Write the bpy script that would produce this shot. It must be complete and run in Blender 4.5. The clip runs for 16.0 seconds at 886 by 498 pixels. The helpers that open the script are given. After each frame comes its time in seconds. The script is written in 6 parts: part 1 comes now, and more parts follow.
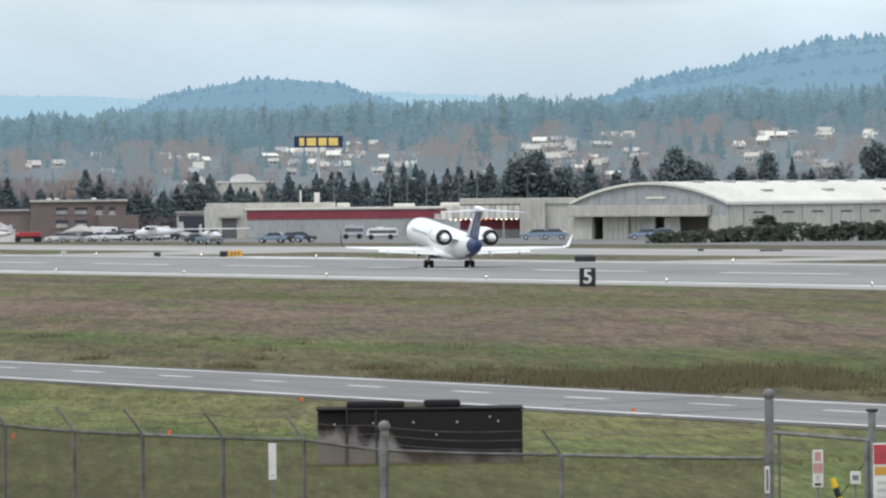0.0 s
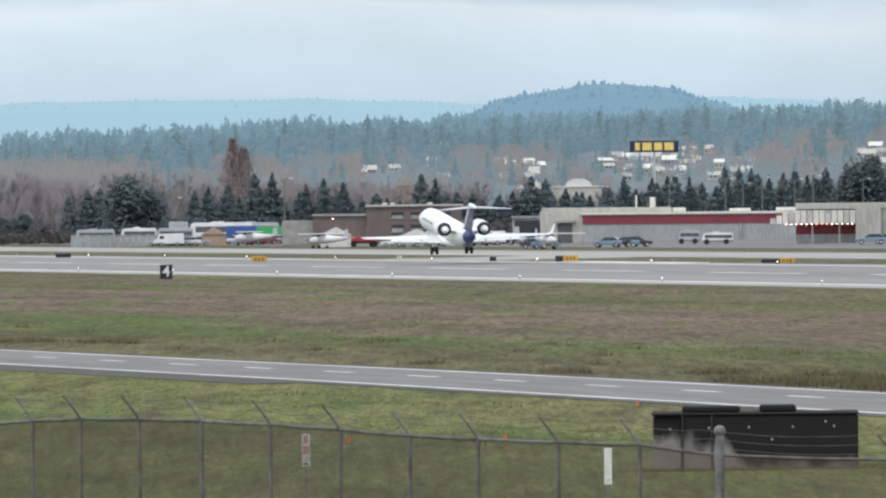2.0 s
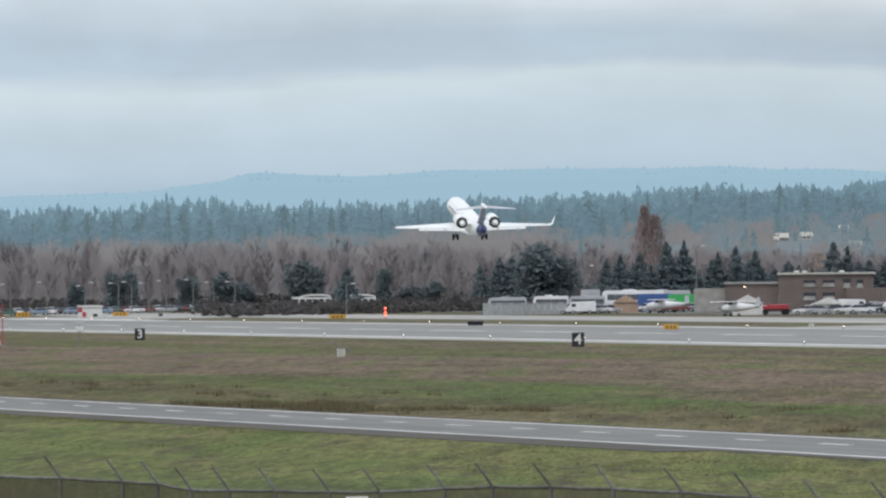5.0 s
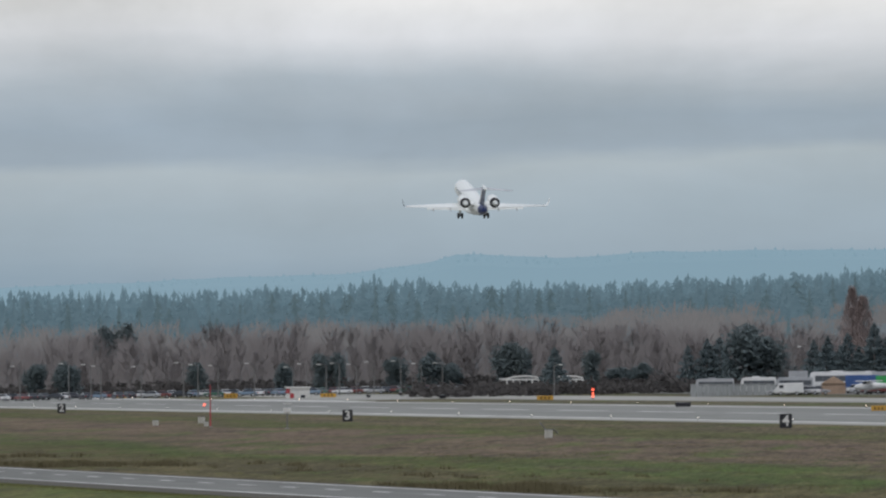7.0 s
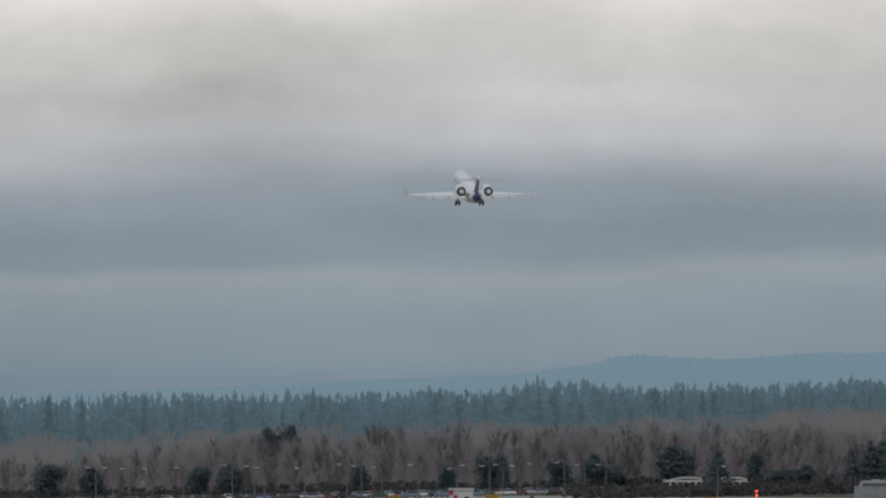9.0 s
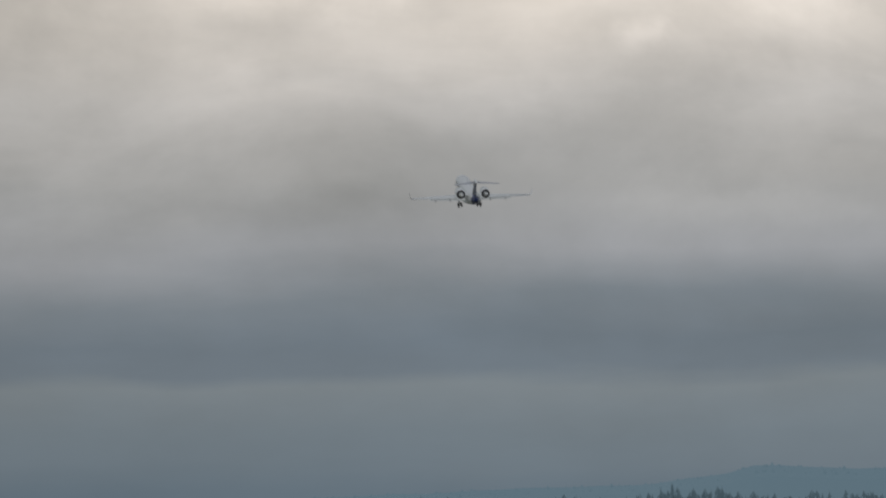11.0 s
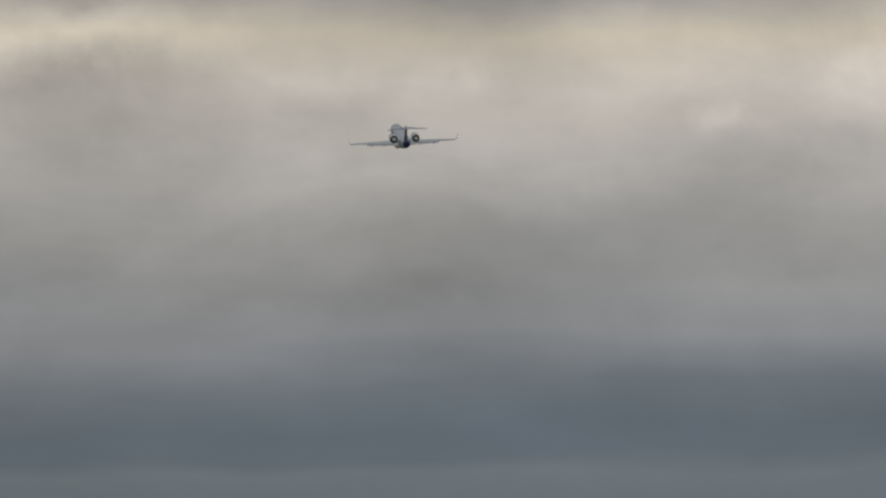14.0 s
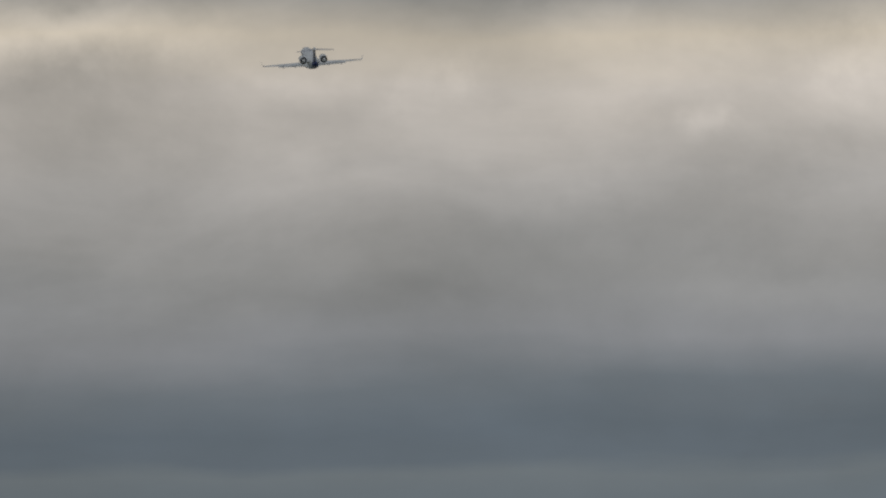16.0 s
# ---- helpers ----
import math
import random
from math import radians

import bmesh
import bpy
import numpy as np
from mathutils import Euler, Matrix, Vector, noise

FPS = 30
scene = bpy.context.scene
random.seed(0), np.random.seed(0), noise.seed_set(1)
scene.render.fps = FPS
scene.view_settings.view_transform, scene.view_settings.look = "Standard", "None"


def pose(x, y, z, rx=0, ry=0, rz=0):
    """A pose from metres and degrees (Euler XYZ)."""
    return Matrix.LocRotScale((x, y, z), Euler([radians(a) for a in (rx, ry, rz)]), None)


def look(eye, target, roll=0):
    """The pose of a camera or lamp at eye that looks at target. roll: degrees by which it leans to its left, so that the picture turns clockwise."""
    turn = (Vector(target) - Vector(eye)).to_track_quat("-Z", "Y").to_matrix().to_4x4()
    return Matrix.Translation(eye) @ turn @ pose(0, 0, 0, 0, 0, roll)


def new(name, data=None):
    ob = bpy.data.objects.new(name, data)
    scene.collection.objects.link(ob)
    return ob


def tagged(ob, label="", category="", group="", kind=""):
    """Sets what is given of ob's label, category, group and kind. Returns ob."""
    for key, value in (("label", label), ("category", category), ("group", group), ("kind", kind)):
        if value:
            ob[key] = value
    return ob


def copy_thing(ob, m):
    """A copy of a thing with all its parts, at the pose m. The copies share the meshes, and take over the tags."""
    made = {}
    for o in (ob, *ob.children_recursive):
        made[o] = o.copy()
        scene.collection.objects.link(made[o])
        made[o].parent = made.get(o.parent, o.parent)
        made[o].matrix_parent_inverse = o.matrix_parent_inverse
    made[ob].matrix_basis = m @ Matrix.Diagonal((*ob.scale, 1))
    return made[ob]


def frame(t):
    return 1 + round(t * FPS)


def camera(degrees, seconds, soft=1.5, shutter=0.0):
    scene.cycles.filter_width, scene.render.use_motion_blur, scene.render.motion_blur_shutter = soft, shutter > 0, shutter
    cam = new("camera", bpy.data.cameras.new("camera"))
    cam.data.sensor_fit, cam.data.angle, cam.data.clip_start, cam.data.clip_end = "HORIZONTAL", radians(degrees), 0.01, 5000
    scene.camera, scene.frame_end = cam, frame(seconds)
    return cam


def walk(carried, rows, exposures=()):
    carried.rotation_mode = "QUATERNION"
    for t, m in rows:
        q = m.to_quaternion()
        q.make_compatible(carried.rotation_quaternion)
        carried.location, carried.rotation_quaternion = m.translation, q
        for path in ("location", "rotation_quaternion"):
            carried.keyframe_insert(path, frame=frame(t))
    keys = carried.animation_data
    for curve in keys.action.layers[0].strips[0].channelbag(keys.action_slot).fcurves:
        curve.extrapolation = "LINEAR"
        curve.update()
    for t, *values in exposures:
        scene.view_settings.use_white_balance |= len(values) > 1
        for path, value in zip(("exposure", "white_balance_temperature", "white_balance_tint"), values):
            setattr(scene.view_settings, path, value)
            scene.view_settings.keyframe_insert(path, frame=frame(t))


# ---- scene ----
# The plan: x is the distance across from the standpoint to the runway, y runs along the runway, both in metres.
EYE_Z = 9.2


def ground_z(x, y):
    """Height of the airfield, which falls gently along the runway and rises across it; beyond it the land climbs."""
    z = 0.0111 * x - 0.00299 * y
    r = math.hypot(x, y)
    if r > 2350:
        k = min(1.0, (r - 2350) / 1150)
        side = min(1.18, max(0.3, (math.degrees(math.atan2(x, y)) - 2.5) / 11.5))
        z = z * (1 - 0.6 * k) + 21.8 * side * k * (1.6 - 0.6 * k)
    return z


def aim(bearing, rise, roll):
    """Camera pose: degrees to the right of the runway's direction, degrees above level."""
    return pose(0, 0, EYE_Z, 90 + rise, 0, -bearing) @ pose(0, 0, 0, 0, 0, roll)


cam = camera(4.99, 16.0, soft=2.3)
ROLL = -0.5
VIEW = [(0.0, 15.070, -0.420), (0.5, 14.573, -0.411), (1.0, 14.095, -0.397), (1.5, 13.627, -0.388), (2.0, 13.179, -0.377), (2.5, 12.755, -0.356), (3.0, 12.346, -0.289), (3.5, 11.942, -0.213), (4.0, 11.563, -0.141), (4.5, 11.203, -0.065), (7.0, 9.696, 0.494), (7.5, 9.454, 0.623), (8.0, 9.221, 0.767), (8.5, 8.992, 0.915), (9.0, 8.780, 1.074), (9.5, 8.576, 1.250), (10.0, 8.380, 1.399), (10.2, 8.300, 1.457), (11.2, 7.971, 1.755), (12.3, 7.744, 2.018), (12.5, 7.716, 2.051), (13.0, 7.647, 2.115), (13.5, 7.618, 2.150), (14.0, 7.603, 2.185), (14.5, 7.603, 2.198), (15.0, 7.625, 2.198), (15.5, 7.644, 2.198), (16.0, 7.676, 2.197)]
walk(cam, [(t, aim(b, e, ROLL)) for t, b, e in VIEW],
     exposures=[(0, 0.0), (2.5, 0.0), (3.5, -0.06), (4.5, -0.16), (7, -0.82), (8, -1.06), (9, -1.34), (10.2, -1.68), (12.3, -2.19), (16, -2.33)])

# ---- sky and light: a broken overcast, brighter high up, with the sun behind it ----
SUN_RISE, SUN_TURN = radians(55), radians(215)
world = bpy.data.worlds.new("sky")
scene.world = world
world.use_nodes = True
wn, wl = world.node_tree.nodes, world.node_tree.links
wn.clear()
w_out = wn.new("ShaderNodeOutputWorld")
w_sky = wn.new("ShaderNodeTexSky")
w_sky.sky_type, w_sky.sun_disc = "NISHITA", False
w_sky.sun_elevation, w_sky.sun_rotation = SUN_RISE, SUN_TURN
w_bg_sky = wn.new("ShaderNodeBackground")
w_bg_sky.inputs["Strength"].default_value = 0.05
wl.new(w_sky.outputs[0], w_bg_sky.inputs["Color"])
w_co = wn.new("ShaderNodeTexCoord")
w_map = wn.new("ShaderNodeMapping")
w_map.inputs["Scale"].default_value = (10, 10, 46)
wl.new(w_co.outputs["Generated"], w_map.inputs["Vector"])
w_no = wn.new("ShaderNodeTexNoise")
w_no.inputs["Scale"].default_value = 1.6
w_no.inputs["Detail"].default_value = 6
w_no.inputs["Roughness"].default_value = 0.5
wl.new(w_map.outputs[0], w_no.inputs["Vector"])
w_sep = wn.new("ShaderNodeSeparateXYZ")
wl.new(w_co.outputs["Generated"], w_sep.inputs[0])
# cloud layers by height above the horizon, their edges broken up by the noise
w_off = wn.new("ShaderNodeMath")
w_off.operation = "MULTIPLY_ADD"
w_off.inputs[1].default_value = 0.011
w_off.inputs[2].default_value = -0.0055
wl.new(w_no.outputs[0], w_off.inputs[0])
w_sum = wn.new("ShaderNodeMath")
w_sum.operation = "ADD"
wl.new(w_sep.outputs["Z"], w_sum.inputs[0])
wl.new(w_off.outputs[0], w_sum.inputs[1])
w_fit = wn.new("ShaderNodeMath")
w_fit.operation = "MULTIPLY"
w_fit.inputs[1].default_value = 12.5
wl.new(w_sum.outputs[0], w_fit.inputs[0])
w_ramp = wn.new("ShaderNodeValToRGB")
wl.new(w_fit.outputs[0], w_ramp.inputs[0])
CLOUDS = [(0.00, (0.22, 0.37, 0.52)), (0.06, (0.30, 0.445, 0.565)), (0.10, (0.385, 0.52, 0.625)), (0.15, (0.42, 0.55, 0.645)), (0.19, (0.47, 0.585, 0.665)), (0.212, (0.505, 0.61, 0.675)),
          (0.232, (0.36, 0.475, 0.59)), (0.262, (0.335, 0.445, 0.56)), (0.30, (0.455, 0.545, 0.635)), (0.37, (0.925, 0.94, 0.97)),
          (0.46, (1.08, 1.05, 1.0)), (0.56, (1.53, 1.42, 1.28)), (0.68, (2.08, 1.85, 1.56)), (0.74, (2.3, 1.97, 1.48)), (0.82, (1.3, 1.25, 1.17)), (1.0, (0.96, 1.0, 1.02))]
while len(w_ramp.color_ramp.elements) < len(CLOUDS):
    w_ramp.color_ramp.elements.new(0.5)
for e, (p, c) in zip(w_ramp.color_ramp.elements, CLOUDS):
    e.position, e.color = p, (c[0] * 0.497, c[1] * 0.5, c[2] * 0.535, 1)
# billows within the layers
w_map2 = wn.new("ShaderNodeMapping")
w_map2.inputs["Scale"].default_value = (25, 25, 58)
wl.new(w_co.outputs["Generated"], w_map2.inputs["Vector"])
w_no2 = wn.new("ShaderNodeTexNoise")
w_no2.inputs["Scale"].default_value = 1.0
w_no2.inputs["Detail"].default_value = 9
w_no2.inputs["Roughness"].default_value = 0.54
w_no2.inputs["Distortion"].default_value = 0.3
wl.new(w_map2.outputs[0], w_no2.inputs["Vector"])
w_mr = wn.new("ShaderNodeMapRange")
w_mr.inputs[1].default_value, w_mr.inputs[2].default_value, w_mr.inputs[3].default_value, w_mr.inputs[4].default_value = 0.3, 0.7, -0.22, 0.22
wl.new(w_no2.outputs[0], w_mr.inputs[0])


def sky_math(op, a, c, d=None):
    k = wn.new("ShaderNodeMath")
    k.operation = op
    for i, q in enumerate((a, c, d)):
        if isinstance(q, (int, float)):
            k.inputs[i].default_value = q
        elif q is not None:
            wl.new(q, k.inputs[i])
    return k.outputs[0]


# the billows are faint near the horizon and stronger higher up
w_high = wn.new("ShaderNodeMapRange")
w_high.inputs[1].default_value, w_high.inputs[2].default_value, w_high.inputs[3].default_value, w_high.inputs[4].default_value = 0.008, 0.045, 0.35, 1.1
wl.new(w_sep.outputs["Z"], w_high.inputs[0])
billow = sky_math("MULTIPLY", w_mr.outputs[0], w_high.outputs[0])
# single clouds: bearing, height in degrees, half width and half height, how much lighter or darker
w_bear = sky_math("MULTIPLY", sky_math("ARCTAN2", w_sep.outputs["X"], w_sep.outputs["Y"]), 57.3)
w_rise = sky_math("MULTIPLY", w_sep.outputs["Z"], 57.3)
w_no3 = wn.new("ShaderNodeTexNoise")
w_no3.inputs["Scale"].default_value, w_no3.inputs["Detail"].default_value, w_no3.inputs["Roughness"].default_value = 55.0, 6, 0.6
wl.new(w_co.outputs["Generated"], w_no3.inputs["Vector"])
w_rgb = wn.new("ShaderNodeSeparateColor")
wl.new(w_no3.outputs["Color"], w_rgb.inputs[0])
w_bear = sky_math("ADD", w_bear, sky_math("MULTIPLY_ADD", w_rgb.outputs[0], 1.5, -0.75))
w_rise = sky_math("ADD", w_rise, sky_math("MULTIPLY_ADD", w_rgb.outputs[1], 0.7, -0.35))
billow = sky_math("ADD", billow, sky_math("MULTIPLY", sky_math("MULTIPLY_ADD", w_rgb.outputs[2], 0.42, -0.21), w_high.outputs[0]))
PUFFS = [(5.5, 3.40, 0.8, 0.17, 0.48), (7.5, 3.12, 0.14, 0.16, 0.16), (6.9, 3.2, 0.3, 0.08, 0.12), (9.8, 2.75, 0.3, 0.12, -0.08), (9.12, 2.92, 0.17, 0.1, 0.22), (10.1, 3.25, 0.24, 0.3, 0.28), (9.2, 3.2, 0.5, 0.12, 0.1), (7.6, 2.72, 0.9, 0.25, 0.1),
         (9.1, 2.4, 0.7, 0.25, -0.15), (7.3, 1.95, 1.1, 0.12, -0.1), (5.3, 3.12, 0.4, 0.08, -0.06), (8.5, 3.6, 0.9, 0.14, -0.24), (8.0, 2.48, 0.5, 0.12, 0.12), (9.7, 1.96, 0.8, 0.1, 0.12), (5.8, 1.8, 0.9, 0.6, -0.13)]
for pb, pe, pw, ph, gain in PUFFS:
    db = sky_math("DIVIDE", sky_math("SUBTRACT", w_bear, pb), pw)
    de = sky_math("DIVIDE", sky_math("SUBTRACT", w_rise, pe), ph)
    rr = sky_math("ADD", sky_math("MULTIPLY", db, db), sky_math("MULTIPLY", de, de))
    bell = sky_math("POWER", 2.718, sky_math("MULTIPLY", rr, -1.0))
    billow = sky_math("MULTIPLY_ADD", bell, gain, billow)
w_mul = wn.new("ShaderNodeVectorMath")
w_mul.operation = "SCALE"
wl.new(w_ramp.outputs[0], w_mul.inputs[0])
wl.new(sky_math("ADD", billow, 1.0), w_mul.inputs["Scale"])
w_bg = wn.new("ShaderNodeBackground")
w_bg.inputs["Strength"].default_value = 2.0
wl.new(w_mul.outputs[0], w_bg.inputs["Color"])
w_add = wn.new("ShaderNodeAddShader")
wl.new(w_bg_sky.outputs[0], w_add.inputs[0])
wl.new(w_bg.outputs[0], w_add.inputs[1])
wl.new(w_add.outputs[0], w_out.inputs["Surface"])

sun = new("sun", bpy.data.lights.new("sun", "SUN"))
sun.data.energy, sun.data.angle, sun.data.color = 1.15, radians(14), (1.0, 0.95, 0.88)
sun.matrix_world = look((-160, -190, 360), (0, 0, 0))


# ---- materials ----
def material(name, color, rough=0.8, metal=0.0, color2=None, scale=1.0, stretch=(1, 1, 1), bump=0.0, fine=None, detail=5, glow=0.0, random_tint=0.0, spec=0.3):
    """A surface with large patches of color2 and a fine grain."""
    m = bpy.data.materials.new(name)
    m.use_nodes = True
    n, l = m.node_tree.nodes, m.node_tree.links
    b = n["Principled BSDF"]
    b.inputs["Roughness"].default_value, b.inputs["Metallic"].default_value = rough, metal
    b.inputs["Specular IOR Level"].default_value = spec
    b.inputs["Base Color"].default_value = (*color, 1)
    if glow:
        b.inputs["Emission Color"].default_value, b.inputs["Emission Strength"].default_value = (*color, 1), glow
    if color2 is None:
        color2 = tuple(c * 0.82 for c in color)
    co = n.new("ShaderNodeTexCoord")
    mp = n.new("ShaderNodeMapping")
    mp.inputs["Scale"].default_value = stretch
    l.new(co.outputs["Object"], mp.inputs["Vector"])
    no = n.new("ShaderNodeTexNoise")
    no.inputs["Scale"].default_value, no.inputs["Detail"].default_value = scale, detail
    l.new(mp.outputs[0], no.inputs["Vector"])
    ra = n.new("ShaderNodeValToRGB")
    ra.color_ramp.elements[0].position, ra.color_ramp.elements[1].position = 0.35, 0.68
    ra.color_ramp.elements[0].color, ra.color_ramp.elements[1].color = (*color, 1), (*color2, 1)
    l.new(no.outputs[0], ra.inputs[0])
    no2 = n.new("ShaderNodeTexNoise")
    no2.inputs["Scale"].default_value, no2.inputs["Detail"].default_value = fine or scale * 14, 3
    l.new(mp.outputs[0], no2.inputs["Vector"])
    mx = n.new("ShaderNodeMix")
    mx.data_type, mx.blend_type = "RGBA", "OVERLAY"
    mx.inputs[0].default_value = 0.35
    l.new(ra.outputs[0], mx.inputs[6])
    l.new(no2.outputs[0], mx.inputs[7])
    last = mx.outputs[2]
    if random_tint:
        oi = n.new("ShaderNodeObjectInfo")
        hs = n.new("ShaderNodeHueSaturation")
        mr = n.new("ShaderNodeMapRange")
        mr.inputs[3].default_value, mr.inputs[4].default_value = 1 - random_tint, 1 + random_tint
        l.new(oi.outputs["Random"], mr.inputs[0])
        l.new(mr.outputs[0], hs.inputs["Value"])
        l.new(last, hs.inputs["Color"])
        last = hs.outputs[0]
    l.new(last, b.inputs["Base Color"])
    if bump:
        bp = n.new("ShaderNodeBump")
        bp.inputs["Strength"].default_value = bump
        l.new(no2.outputs[0], bp.inputs["Height"])
        l.new(bp.outputs[0], b.inputs["Normal"])
    return m


def glowing(name, color, strength):
    m = bpy.data.materials.new(name)
    m.use_nodes = True
    b = m.node_tree.nodes["Principled BSDF"]
    b.inputs["Base Color"].default_value = (*color, 1)
    b.inputs["Emission Color"].default_value, b.inputs["Emission Strength"].default_value = (*color, 1), strength
    return m


ASPHALT = material("asphalt", (0.158, 0.16, 0.148), 0.9, color2=(0.198, 0.198, 0.184), scale=0.05, stretch=(1, 0.08, 1), bump=0.1, fine=0.7, spec=0.15)
RUNWAY = material("grooved runway surface", (0.21, 0.212, 0.196), 0.95, color2=(0.262, 0.262, 0.243), scale=0.06, stretch=(1, 0.05, 1), bump=0.1, fine=0.9, spec=0.12)
SHOULDER = material("pale concrete", (0.36, 0.35, 0.315), 0.9, color2=(0.27, 0.265, 0.24), scale=0.08, stretch=(1, 0.06, 1), bump=0.1, fine=0.8)
LINE = material("worn white paint", (0.68, 0.67, 0.64), 0.8, color2=(0.46, 0.45, 0.43), scale=0.5, stretch=(1, 0.2, 1))
GRAVEL = material("dark verge gravel", (0.05, 0.047, 0.042), 0.95, color2=(0.10, 0.09, 0.065), scale=0.3, bump=0.3)
CONCRETE = material("weathered concrete", (0.36, 0.35, 0.33), 0.9, color2=(0.24, 0.23, 0.21), scale=0.6, bump=0.2)
PALE_WALL = material("pale painted wall", (0.46, 0.45, 0.395), 0.8, color2=(0.38, 0.37, 0.33), scale=0.15, stretch=(1, 1, 0.25))
WHITE_ROOF = material("white membrane roof", (0.68, 0.665, 0.58), 0.7, color2=(0.58, 0.565, 0.49), scale=0.1)
GREY_WALL = material("grey metal wall", (0.33, 0.345, 0.345), 0.7, color2=(0.28, 0.295, 0.295), scale=0.2, stretch=(1, 1, 0.3))
MAROON = material("maroon painted metal", (0.22, 0.045, 0.06), 0.6, scale=0.3)
BRICK = material("brown brick", (0.17, 0.135, 0.122), 0.9, color2=(0.13, 0.108, 0.10), scale=0.3)
DARK_GLASS = material("dark window glass", (0.03, 0.035, 0.045), 0.15, scale=0.5, spec=0.5)
# dark colour painted in for interior shade; end door and louvres use it too
SHADOWED = material("painted interior shade", (0.12, 0.12, 0.125), 0.9)
WHITE_PAINT = material("aircraft white paint", (0.80, 0.82, 0.79), 0.35, color2=(0.76, 0.78, 0.75), scale=0.3, spec=0.5)
BLUE_PAINT = material("deep blue paint", (0.02, 0.045, 0.17), 0.35, color2=(0.015, 0.03, 0.12), scale=0.3, spec=0.5)
GREY_METAL = material("brushed grey metal", (0.5, 0.51, 0.52), 0.4, 0.7, scale=1.0)
DARK_METAL = material("dark metal", (0.05, 0.05, 0.055), 0.5, 0.5, scale=1.0)
RUBBER = material("black rubber", (0.025, 0.025, 0.027), 0.85, scale=2.0)
GALVANISED = material("galvanised steel", (0.22, 0.22, 0.215), 0.7, 0.2, color2=(0.13, 0.125, 0.12), scale=3.0)
SIGN_BLACK = material("black sign panel", (0.02, 0.02, 0.025), 0.5, scale=2.0)
SIGN_WHITE = material("white sign panel", (0.66, 0.65, 0.62), 0.5, scale=2.0)
SIGN_YELLOW = material("yellow sign panel", (0.56, 0.31, 0.05), 0.5, scale=2.0)
RED = material("red paint", (0.42, 0.06, 0.07), 0.5, scale=0.6)
YELLOW = material("yellow paint", (0.8, 0.5, 0.03), 0.5, scale=1.0)
SIGN_BLUE = material("blue sign panel", (0.02, 0.03, 0.09), 0.5, scale=0.5)
LAMP_WHITE = glowing("white airfield lamp", (1.0, 0.8, 0.62), 4.5)
MESH_RUST = material("rusty chain-link wire", (0.12, 0.09, 0.068), 0.9, 0.0, color2=(0.08, 0.06, 0.045), scale=2.0)
FENCE_STEEL = material("dull rusting steel", (0.16, 0.15, 0.145), 0.8, 0.1, color2=(0.09, 0.08, 0.075), scale=2.0)
LAMP_WARM = glowing("orange lamp", (1.0, 0.3, 0.12), 4.0)
LAMP_DIM = glowing("dim airfield lamp", (1.0, 0.93, 0.8), 2.0)
LAMP_RED = glowing("red beacon lamp", (1.0, 0.12, 0.06), 6.0)


# ---- mesh helpers ----
def part(name, bm, mat, parent=None, label="", smooth=False, loc=None):
    """Link a bmesh as one mesh object under a thing or part."""
    me = bpy.data.meshes.new(name)
    if smooth:
        for f in bm.faces:
            f.smooth = True
    bm.to_mesh(me)
    bm.free()
    for m in (mat if isinstance(mat, (list, tuple)) else [mat]):
        me.materials.append(m)
    ob = new(name, me)
    if parent:
        ob.parent = parent
    if loc is not None:
        ob.matrix_basis = loc
    if label:
        tagged(ob, label)
    return ob


def data_part(name, verts, faces, mat, parent=None, label=""):
    me = bpy.data.meshes.new(name)
    me.from_pydata(verts, [], faces)
    me.materials.append(mat)
    ob = new(name, me)
    if parent:
        ob.parent = parent
    if label:
        tagged(ob, label)
    return ob


def thing(name, x, y, turn=0, z=None, label="", category="", group="", kind=""):
    ob = new(name)
    ob.empty_display_size = 0.2
    ob.matrix_basis = pose(x, y, ground_z(x, y) if z is None else z, 0, 0, turn)
    return tagged(ob, label, category, group, kind)


def add_box(bm, x0, x1, y0, y1, z0, z1, bevel=0.0, taper=1.0, mat=0):
    cx, cy = (x0 + x1) / 2, (y0 + y1) / 2
    vs = []
    for z, k in ((z0, 1.0), (z1, taper)):
        for x, y in ((x0, y0), (x1, y0), (x1, y1), (x0, y1)):
            vs.append(bm.verts.new((cx + (x - cx) * k, cy + (y - cy) * k, z)))
    fs = [bm.faces.new([vs[i] for i in f]) for f in ((3, 2, 1, 0), (4, 5, 6, 7), (0, 1, 5, 4), (1, 2, 6, 5), (2, 3, 7, 6), (3, 0, 4, 7))]
    for f in fs:
        f.material_index = mat
    if bevel:
        es = list({e for f in fs for e in f.edges})
        bmesh.ops.bevel(bm, geom=es, offset=bevel, segments=1, affect="EDGES")
    return bm


def box(x0, x1, y0, y1, z0, z1, bevel=0.0, taper=1.0):
    return add_box(bmesh.new(), x0, x1, y0, y1, z0, z1, bevel, taper)


def add_rings(bm, rings, close=True, caps=True, mat=0):
    """Skin a row of rings, each a list of points."""
    rows = [[bm.verts.new(p) for p in r] for r in rings]
    n = len(rows[0])
    for a, b in zip(rows, rows[1:]):
        for i in range(n if close else n - 1):
            f = bm.faces.new((a[i], a[(i + 1) % n], b[(i + 1) % n], b[i]))
            f.material_index = mat
    if caps:
        bm.faces.new(rows[0][::-1]).material_index = mat
        bm.faces.new(rows[-1]).material_index = mat
    return bm


